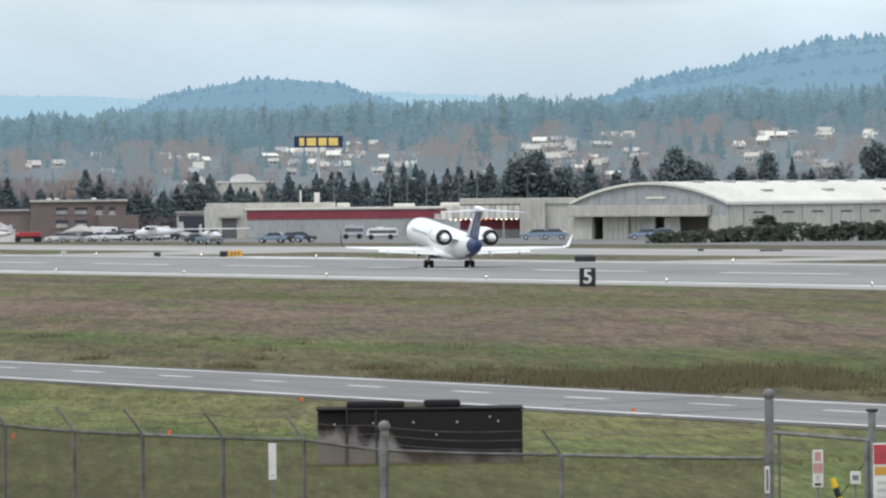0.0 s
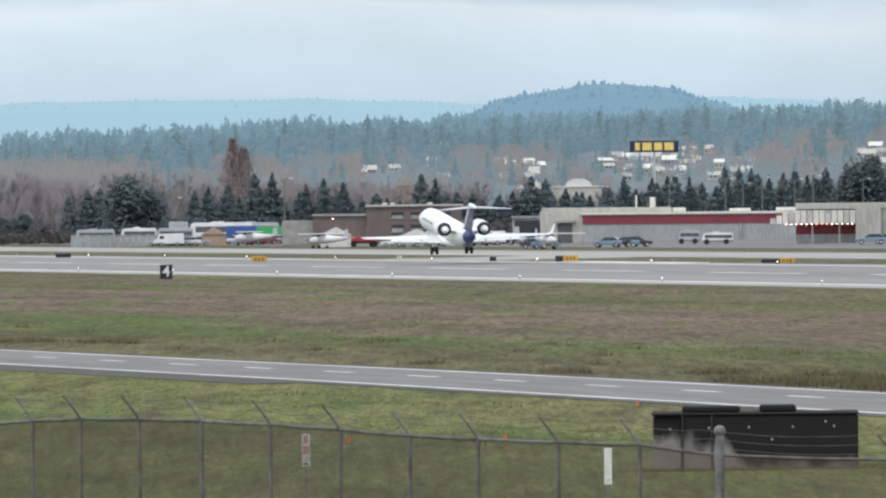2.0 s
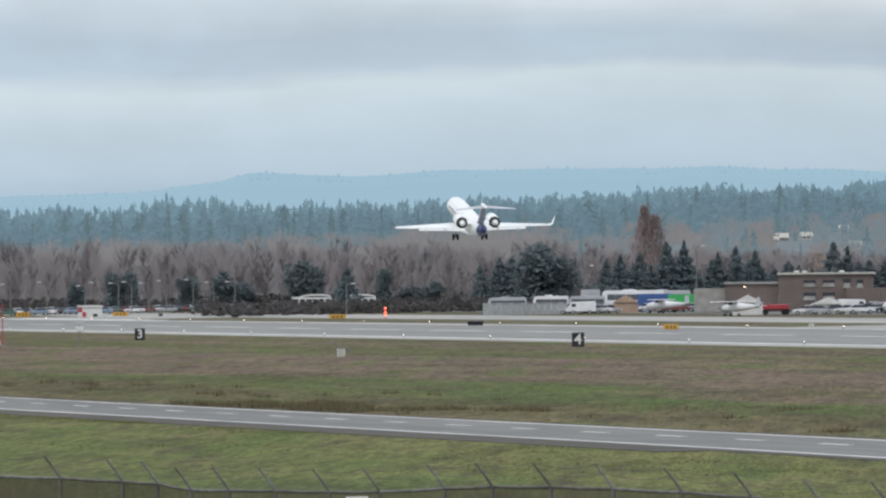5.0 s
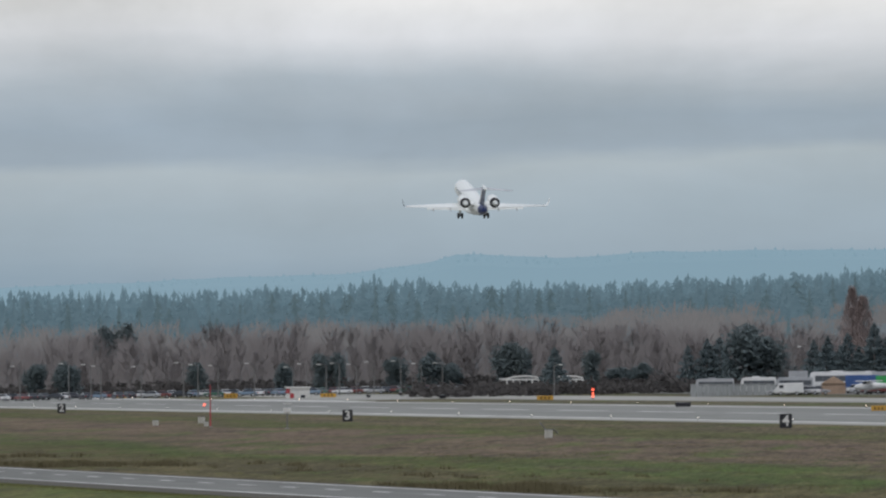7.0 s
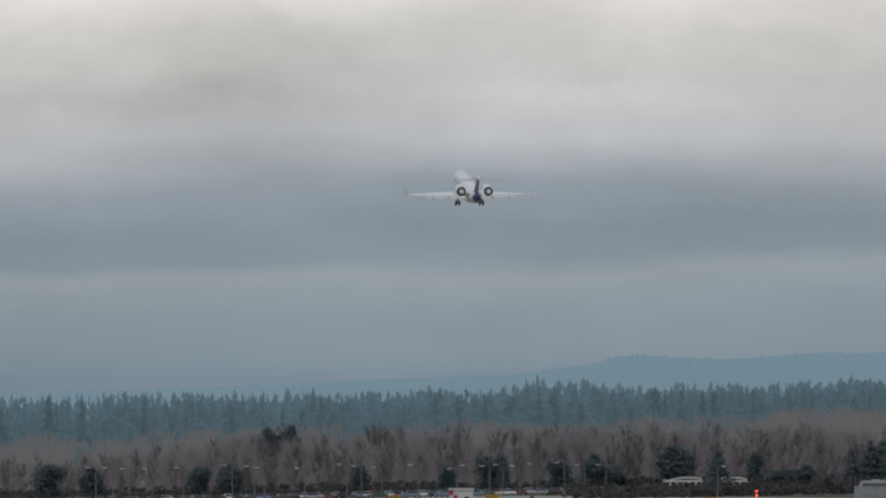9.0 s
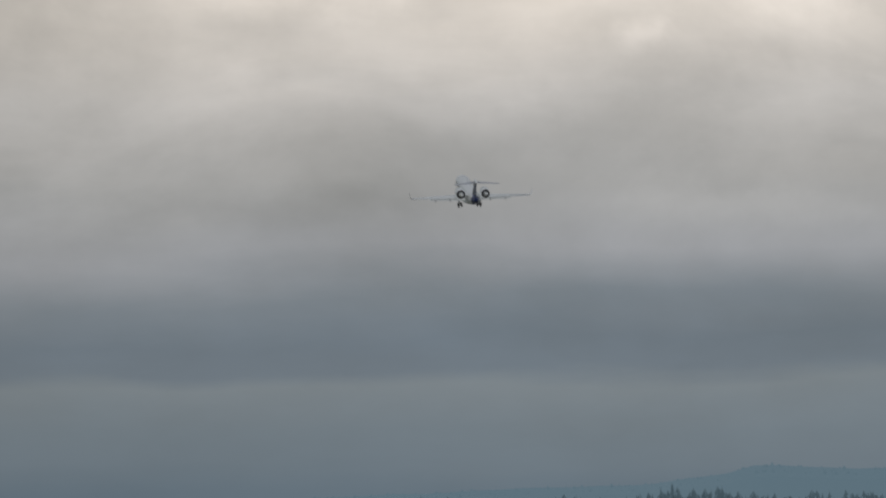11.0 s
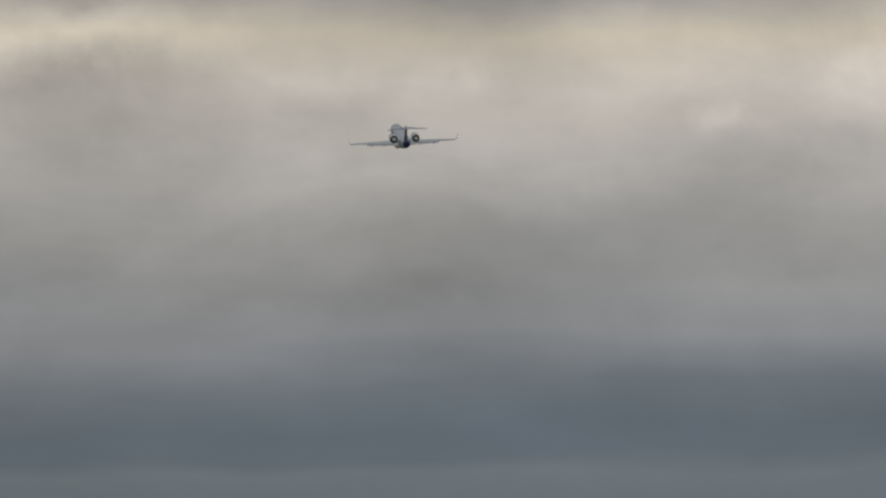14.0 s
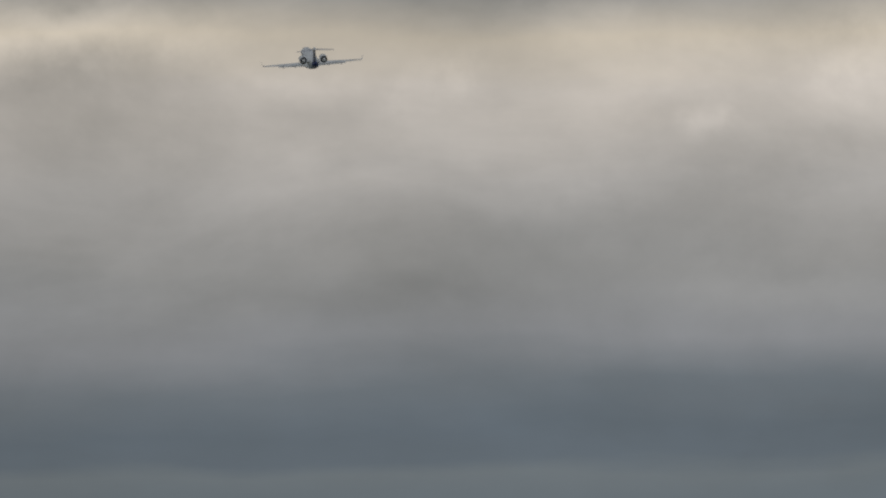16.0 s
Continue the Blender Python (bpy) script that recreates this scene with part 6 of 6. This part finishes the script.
build_coach(358.4, 1723.1, -11.75, 0.0978, 112, 38.0, WP, "long white coach among parked aircraft")
build_coach(366.2, 1727.6, -11.97, 0.0981, 90, 36.5, SP, "long silver coach among parked aircraft")
build_trailer(356.0, 1728.7, -11.64, 0.0981, 34, 40.0, SP, "short silver box trailer on the apron")
build_trailer(359.4, 1697.4, -11.95, 0.0964, 60, 32.4, BLUE_BOX, "blue box trailer on the apron")
build_trailer(360.3, 1676.7, -12.13, 0.0953, 75, 31.0, GREEN_BOX, "bright green box trailer on the apron")
build_trailer(345.2, 1536.7, -12.66, 0.0875, 46, 18.5, RED, "red box trailer on the apron")


# grey boundary wall in front of the coaches
wx, wy, w_turn, w_u, w_w, w_h = 332.2, 1695.8, -10.94, 0.0960, 155, 20.8
bw = thing("boundary_wall", wx, wy, w_turn, label="low grey concrete wall beside the apron", category="wall")
for i in range(14):
    part("wall_panel", box(w_w * w_u * i / 14, w_w * w_u * (i + 1) / 14 - 0.06, 0, 0.25, 0, w_h * w_u - 0.1 * (i % 2)), GREY_WALL, bw)
part("coping", box(-0.05, w_w * w_u, -0.05, 0.3, w_h * w_u, w_h * w_u + 0.12), GREY_WALL, bw)


def build_tent(x, y, turn, u, w, h, wall, roof, label):
    c = thing("canvas_shelter", x, y, turn, label=label, category="shelter", group="shelters on the apron")
    L, H = w * u, h * u
    part("wall", box(0.1, L - 0.1, 0.1, 4, 0, H * 0.62), wall, c)
    bm = bmesh.new()
    add_rings(bm, [[(0, -0.2, H * 0.6), (L * 0.5, -0.2, H), (L, -0.2, H * 0.6)], [(0, 4.2, H * 0.6), (L * 0.5, 4.2, H), (L, 4.2, H * 0.6)]])
    part("roof", bm, roof, c)
    for k in (0, 1):
        part("pole", tube([(k * L, 0, 0), (k * L, 0, H * 0.6)], 0.05, 6), GALVANISED, c)


build_tent(350.9, 1528.2, -12.93, 0.0871, 62, 30.3, PALE_WALL, SIGN_WHITE, "white peaked shelter on the apron")
build_tent(343.8, 1552.4, -12.49, 0.0883, 56, 35.7, SIGN_WHITE, SIGN_WHITE, "white canvas shelter on the apron")
build_tent(351.9, 1681.6, -11.82, 0.0954, 44, 32.2, TAN, TAN, "tan canvas cover on the apron")
build_tent(354.3, 1525.4, -13.07, 0.0870, 42, 22.5, PALE_WALL, SIGN_WHITE, "low white canopy on the apron")


def build_light_plane(x, y, turn):
    """A small parked propeller aeroplane."""
    a = thing("light_aeroplane", x, y, turn, label="small white parked propeller aeroplane", category="light aircraft", group="light aircraft on the apron")
    bm = bmesh.new()
    add_rings(bm, [circle(yy, 0, z, rx, rz, 12) for yy, z, rx, rz in ((2.6, 1.2, 0.15, 0.15), (2.3, 1.2, 0.45, 0.45), (1.2, 1.3, 0.55, 0.6), (0, 1.45, 0.58, 0.75), (-1.2, 1.4, 0.5, 0.6), (-4.6, 1.5, 0.12, 0.18))])
    part("fuselage", bm, WP, a, smooth=True)
    part("wing", box(-5.4, 5.4, -0.7, 0.75, 2.15, 2.3, 0.05), WP, a)
    part("tailplane", box(-1.7, 1.7, -4.8, -4.0, 1.55, 1.63, 0.02), WP, a)
    part("fin", box(-0.05, 0.05, -4.9, -4.0, 1.6, 2.9, 0.02, 0.7), SP, a)
    part("canopy", box(-0.5, 0.5, 0.3, 1.1, 1.7, 2.12, 0.05, 0.85), DARK_GLASS, a)
    part("propeller", box(-0.9, 0.9, 2.62, 2.68, 1.15, 1.25), DARK_METAL, a)
    for px, py in ((-1, 0.1), (1, 0.1), (0, 2.0)):
        part("leg", tube([(px * 0.4, py, 0.9), (px, py, 0.25)], 0.05, 6), WP, a)
        part("wheel", tube([(px - 0.08, py, 0.25), (px + 0.08, py, 0.25)], 0.25, 10), RUBBER, a)


def circle(y, cx, cz, rx, rz, n=24):
    return [(cx + rx * math.cos(2 * math.pi * i / n), y, cz + rz * math.sin(2 * math.pi * i / n)) for i in range(n)]


for x, y, a in ((354.4, 1654.5, 60), (337.8, 1523.0, 40), (339.2, 1384.0, 188), (356.5, 1493.0, 75)):
    build_light_plane(x, y, a)

# open-sided white shelters by the car park
for x, y, turn, u, w in ((358.6, 2032.0, -10.01, 0.1146, 70), (360.3, 1992.4, -10.25, 0.1125, 72)):
    s = thing("white_shelter", x, y, turn, label="white open-sided shelter with a shallow curved roof", category="shelter", group="shelters by the car park")
    L = w * u
    bm = bmesh.new()
    n = 12
    up = [(L * i / n, 21 * u + 5 * u * max(0, 1 - ((i / n - 0.62) / 0.4) ** 2) ** 0.5) for i in range(n + 1)]
    add_rings(bm, [[(px, yy, pz + 0.3) for px, pz in up] + [(px, yy, pz) for px, pz in reversed(up)] for yy in (0, 6)])
    part("roof", bm, SIGN_WHITE, s)
    part("fascia", box(0, L, -0.05, 0.0, 20 * u, 23 * u), SIGN_WHITE, s)
    for i in range(7):
        part("post", box(L * i / 6.2, L * i / 6.2 + 0.35, 0.05, 0.4, 0, 21 * u), SIGN_WHITE, s)
    part("back_panel", box(L * 0.1, L * 0.95, 5.6, 5.8, 0, 19 * u), DARK_GLASS, s)
    part("parapet", box(L * 0.0, L * 0.5, 0.45, 0.6, 0, 6 * u), CONCRETE, s)

# round shrubs in front of the hangar's side wall
for x, y, h, w in [(388.3, 1277.3, 3.2, 6.1), (393.9, 1275.6, 1.6, 5.2), (398.1, 1274.3, 1.8, 5.9), (402.0, 1273.0, 1.6, 5.2), (383.2, 1278.8, 1.4, 4.5), (380.4, 1279.7, 1.4, 4.5), (405.2, 1272.0, 1.8, 5.9)]:
    plant("shrub", x, y, h, w, "shrubs beside the hangar")


# ---- the aircraft: a white regional jet with a blue tail ----
def foil(y0, chord, x, z, thick, n=8):
    """A wing section at x; y0 is its leading edge, the chord runs back."""
    up = [(k / n) for k in range(n + 1)]
    shape = lambda u: thick * chord * 2.6 * (0.2969 * math.sqrt(u) - 0.126 * u - 0.3516 * u * u + 0.2843 * u ** 3 - 0.1015 * u ** 4) * 2
    top = [(x, y0 - chord * u, z + shape(u)) for u in up]
    low = [(x, y0 - chord * u, z - 0.6 * shape(u)) for u in up[-2:0:-1]]
    return top + low


FIN_PAINT = material("streaked navy paint", (0.016, 0.026, 0.075), 0.35, color2=(0.13, 0.16, 0.24), scale=1.0, stretch=(1, 0.6, 1.6), spec=0.5)
# tailplane colour greyed to paint in the shade on its underside
TAIL_SHADE = material("aircraft paint greyed for shade", (0.5, 0.51, 0.53), 0.4, color2=(0.46, 0.47, 0.49), scale=0.3, spec=0.4)


def build_aircraft():
    jet = new("passenger_jet")
    tagged(jet, "white twin-engine passenger jet with a deep blue tail", "aircraft")
    # fuselage
    prof = [(17.0, 2.55, 0.05), (16.7, 2.5, 0.45), (16.0, 2.52, 0.8), (15.0, 2.62, 1.08), (13.6, 2.74, 1.28), (11.8, 2.78, 1.345), (4, 2.78, 1.345), (-4, 2.78, 1.345),
            (-6.5, 2.84, 1.3), (-9, 3.0, 1.08), (-11, 3.2, 0.78), (-12.6, 3.4, 0.45), (-13.4, 3.5, 0.18)]
    bm = bmesh.new()
    add_rings(bm, [circle(y, 0, z, r, r, 28) for y, z, r in prof])
    for f in bm.faces:
        c = f.calc_center_median()
        f.material_index = 1 if c.y < -8.8 and abs(c.x) < 0.46 or c.y < -11.5 else 0
    part("fuselage", bm, [WHITE_PAINT, BLUE_PAINT], jet, smooth=True)
    bm = bmesh.new()
    add_rings(bm, [circle(y, 0, 1.62, rx, rz, 16) for y, rx, rz in ((6.2, 0.3, 0.1), (5.2, 1.2, 0.42), (2, 1.55, 0.55), (-2, 1.55, 0.55), (-4.2, 1.1, 0.4), (-5.6, 0.2, 0.1))])
    part("belly_fairing", bm, WHITE_PAINT, jet, smooth=True)
    for s in (-1, 1):
        bm = bmesh.new()
        secs = [foil(5.0, 6.2, 0.9 * s, 1.72, 0.06), foil(3.4, 4.5, 3.6 * s, 1.86, 0.055), foil(-1.3, 1.75, 11.0 * s, 2.32, 0.05)]
        add_rings(bm, secs if s > 0 else [r[::-1] for r in secs])
        wing = part("wing", bm, WHITE_PAINT, jet, smooth=True)
        bm = bmesh.new()
        secs = [foil(-1.35, 1.7, 10.95 * s, 2.32, 0.045), foil(-1.9, 1.35, 11.35 * s, 2.55, 0.045), foil(-2.9, 0.6, 11.62 * s, 3.65, 0.045)]
        add_rings(bm, secs if s > 0 else [r[::-1] for r in secs])
        part("winglet", bm, [FIN_PAINT if s < 0 else WHITE_PAINT], wing, smooth=True)
        # lowered flaps, in two sections, behind and below the wing
        for x0, x1, ya, yb, z0, z1 in ((1.3, 3.7, -0.9, -0.85, 1.72, 1.84), (3.9, 7.6, -0.85, -1.95, 1.85, 2.08)):
            bm = bmesh.new()
            secs = []
            for x, yy, zz, ch in ((x0, ya, z0, 0.8), (x1, yb, z1, 0.6)):
                secs.append([(x * s, yy, zz + 0.09), (x * s, yy - ch * 0.5, zz - 0.06), (x * s, yy - ch, zz - 0.19), (x * s, yy - ch * 0.95, zz - 0.22), (x * s, yy - ch * 0.4, zz - 0.13), (x * s, yy, zz - 0.08)])
            add_rings(bm, secs if s > 0 else [r[::-1] for r in secs])
            part("flap", bm, WHITE_PAINT, wing, smooth=False)
        for x in (3.8, 6.6):
            bm = bmesh.new()
            yy = 0.4 - 0.32 * (x - 3.8)
            add_rings(bm, [circle(yy + a, x * s, 1.66 + 0.055 * x - 0.1 + dz, r, r * 1.3, 8) for a, dz, r in ((0.6, 0.05, 0.02), (0, 0, 0.12), (-1.4, -0.1, 0.14), (-2.6, -0.3, 0.02))])
            part("flap_fairing", bm, GREY_METAL, wing, smooth=True)
        # engine on its pylon
        ex, ez = 2.32 * s, 3.75
        bm = bmesh.new()
        body = [(-4.85, 0.60), (-4.7, 0.72), (-4.3, 0.8), (-5.6, 0.86), (-6.8, 0.84), (-8.2, 0.68)]
        body = sorted(body, key=lambda q: -q[0])
        rings = [circle(-5.4, ex, ez, 0.56, 0.56)] + [circle(y, ex, ez, r, r) for y, r in body] + [circle(-8.2, ex, ez, 0.63, 0.63), circle(-7.2, ex, ez, 0.6, 0.6)]
        add_rings(bm, rings)
        engine = part("engine", bm, [WHITE_PAINT], jet, smooth=True)
        bm = bmesh.new()
        add_rings(bm, [circle(-7.75, ex, ez, 0.79, 0.79), circle(-8.3, ex, ez, 0.72, 0.72), circle(-8.3, ex, ez, 0.58, 0.58), circle(-7.4, ex, ez, 0.56, 0.56)], caps=False)
        part("exhaust_ring", bm, DARK_METAL, engine, "dark exhaust ring", smooth=True)
        bm = bmesh.new()
        add_rings(bm, [circle(-7.35, ex, ez, 0.60, 0.60), circle(-7.36, ex, ez, 0.2, 0.2)])
        part("exhaust_duct", bm, DARK_METAL, engine, "dark fan duct")
        bm = bmesh.new()
        add_rings(bm, [circle(-7.2, ex, ez, 0.46, 0.46), circle(-8.3, ex, ez, 0.45, 0.45), circle(-9.0, ex, ez, 0.30, 0.30), circle(-9.5, ex, ez, 0.06, 0.06)])
        part("core_nozzle", bm, WHITE_PAINT, engine, "pale metal core nozzle", smooth=True)
        bm = bmesh.new()
        add_rings(bm, [[(1.0 * s, y, 3.55 + h) for y, h in ((-5.2, 0), (-6.2, 0.13), (-8.0, 0.05), (-8.6, 0), (-8.0, -0.05), (-6.2, -0.13))], [(1.7 * s, y, 3.7 + h) for y, h in ((-5.4, 0), (-6.2, 0.13), (-7.8, 0.05), (-8.2, 0), (-7.8, -0.05), (-6.2, -0.13))]])
        part("pylon", bm, WHITE_PAINT, engine)
        # tailplane
        bm = bmesh.new()
        secs = [foil(-11.9, 2.7, 0.05 * s, 6.85, 0.038), foil(-14.4, 1.1, 4.2 * s, 6.75, 0.035)]
        add_rings(bm, secs if s > 0 else [r[::-1] for r in secs])
        part("tailplane", bm, TAIL_SHADE, jet, smooth=True)
    # fin: a swept section that grows out of the tail cone
    bm = bmesh.new()
    rows = []
    for z, y0, ch, th in ((3.3, -6.9, 5.4, 0.30), (4.6, -8.4, 4.6, 0.24), (6.0, -10.0, 3.7, 0.19), (6.9, -11.6, 3.0, 0.16)):
        rows.append([(0, y0, z), (th, y0 - 0.25 * ch, z), (th * 0.9, y0 - 0.5 * ch, z), (0.03, y0 - ch, z), (-0.03, y0 - ch, z), (-th * 0.9, y0 - 0.5 * ch, z), (-th, y0 - 0.25 * ch, z)])
    add_rings(bm, rows)
    fin = part("fin", bm, FIN_PAINT, jet, "dark navy fin with pale streaks", smooth=False)
    bm = bmesh.new()
    add_rings(bm, [circle(y, 0, 6.95, r, r, 12) for y, r in ((-10.9, 0.03), (-11.5, 0.2), (-13.2, 0.26), (-14.6, 0.2), (-15.4, 0.03))])
    part("fin_cap", bm, WHITE_PAINT, fin, "white fin cap", smooth=True)
    bm = bmesh.new()
    for s in (-1, 1):
        add_rings(bm, [[(s * 0.30, -9.0, 4.0), (s * 0.33, -10.2, 4.0), (s * 0.33, -10.2, 4.05), (s * 0.30, -9.0, 4.05)], [(s * 0.21, -11.3, 6.4), (s * 0.21, -12.2, 6.4), (s * 0.21, -12.2, 6.45), (s * 0.21, -11.3, 6.45)]])
    part("tail_emblem", bm, GREY_METAL, fin, "pale grey patch on the fin")
    # main landing gear: two struts with two wheels each, and the nose leg
    legs = []
    for s in (-1, 1):
        leg = new("main_gear")
        leg.parent = jet
        leg.matrix_basis = pose(2.05 * s, 0, 1.6)
        bm = tube([(0, 0, 0.2), (0, 0, -1.15)], 0.11)
        part("strut", bm, GREY_METAL, leg, smooth=True)
        bm = tube([(-0.42, 0, -1.15), (0.42, 0, -1.15)], 0.08)
        part("axle", bm, DARK_METAL, leg)
        part("gear_door", box(0.16 * s - 0.02, 0.16 * s + 0.02, -0.4, 0.4, -0.75, 0.1), WHITE_PAINT, leg)
        for w in (-0.3, 0.3):
            bm = bmesh.new()
            add_rings(bm, [[(w + q, r * math.cos(2 * math.pi * i / 18), -1.15 + r * math.sin(2 * math.pi * i / 18)) for i in range(18)] for q, r in ((-0.15, 0.3), (-0.13, 0.41), (-0.06, 0.45), (0.06, 0.45), (0.13, 0.41), (0.15, 0.3))])
            part("wheel", bm, RUBBER, leg, smooth=True)
        legs.append(leg)
    leg = new("nose_gear")
    leg.parent = jet
    leg.matrix_basis = pose(0, 14.6, 1.7)
    part("strut", tube([(0, 0, 0.2), (0, 0.1, -1.35)], 0.08), GREY_METAL, leg, smooth=True)
    for w in (-0.18, 0.18):
        bm = bmesh.new()
        add_rings(bm, [[(w + q, 0.1 + r * math.cos(2 * math.pi * i / 14), -1.35 + r * math.sin(2 * math.pi * i / 14)) for i in range(14)] for q, r in ((-0.1, 0.2), (-0.08, 0.3), (0.08, 0.3), (0.1, 0.2))])
        part("wheel", bm, RUBBER, leg, smooth=True)
    # row of cabin windows and a door
    for s in (-1, 1):
        for i in range(17):
            a = 0.22
            y = 11.0 - i * 0.82
            bm = bmesh.new()
            x, z = 1.335 * s, 3.05
            add_box(bm, x - 0.012, x + 0.012, y - 0.12, y + 0.12, z - 0.17, z + 0.17)
            part("cabin_window", bm, DARK_GLASS, jet)
    return jet, legs


jet, main_legs = build_aircraft()


# ---- what moves ----
JET = [(0.0, 260.13, 963.86, -0.10, -2.6, 4.3, 0.5), (0.5, 262.82, 1009.23, -0.15, -2.6, 4.7, 0.2), (1.0, 266.17, 1058.47, -0.03, -2.6, 5.0, -0.2), (1.5, 269.01, 1106.73, 0.16, -2.6, 5.3, -0.5), (2.0, 271.04, 1153.07, 0.80, -2.6, 5.7, -0.8), (2.5, 272.34, 1197.44, 1.66, -2.6, 6.1, -1.2), (3.0, 273.34, 1241.83, 2.71, -2.6, 6.4, -1.5), (3.5, 273.80, 1284.22, 4.21, -2.6, 6.8, -1.3), (4.0, 274.27, 1326.58, 5.96, -2.5, 7.8, -1.1), (4.5, 274.61, 1368.91, 8.22, -2.5, 8.8, -0.9), (7.0, 273.13, 1570.17, 27.69, -2.5, 9.9, 0.0), (7.5, 272.99, 1610.29, 32.74, -2.5, 10.1, 0.0), (8.0, 272.72, 1650.39, 38.03, -2.5, 10.3, 0.0), (8.5, 272.38, 1690.48, 43.68, -2.5, 10.5, 0.0), (9.0, 271.98, 1730.55, 49.47, -2.5, 10.7, 0.0), (9.5, 271.45, 1770.63, 55.49, -2.5, 10.9, -1.0), (10.0, 270.90, 1810.68, 61.51, -2.5, 11.1, -2.0), (12.5, 273.74, 2009.78, 92.68, -2.4, 11.1, -1.5), (13.0, 274.16, 2049.58, 99.20, -2.4, 11.0, -1.9), (13.5, 275.07, 2089.31, 105.02, -2.4, 10.9, -2.2), (14.0, 275.71, 2129.06, 111.83, -2.4, 10.8, -2.6), (14.5, 276.24, 2168.82, 118.88, -2.4, 10.8, -2.9), (15.0, 277.40, 2208.48, 125.69, -2.4, 10.7, -3.3), (15.5, 278.03, 2248.21, 131.97, -2.4, 10.6, -3.6), (16.0, 278.71, 2287.92, 138.09, -2.4, 10.5, -4.0)]


def motions():
    walk(jet, [(t, pose(x, y, z) @ pose(0, 0, 0, 0, 0, turn) @ pose(0, 0, 0, nose, 0, 0) @ pose(0, 0, 0, 0, bank, 0)) for t, x, y, z, turn, nose, bank in JET])
    # the main legs fold inwards after the climb begins
    for leg, s in zip(main_legs, (-1, 1)):
        walk(leg, [(t, pose(2.05 * s, 0, 1.6, 0, s * fold, 0)) for t, fold in ((0, 0), (10.2, 0), (12.0, 40), (13.5, 62), (15.0, 82), (16.0, 84))])


motions()
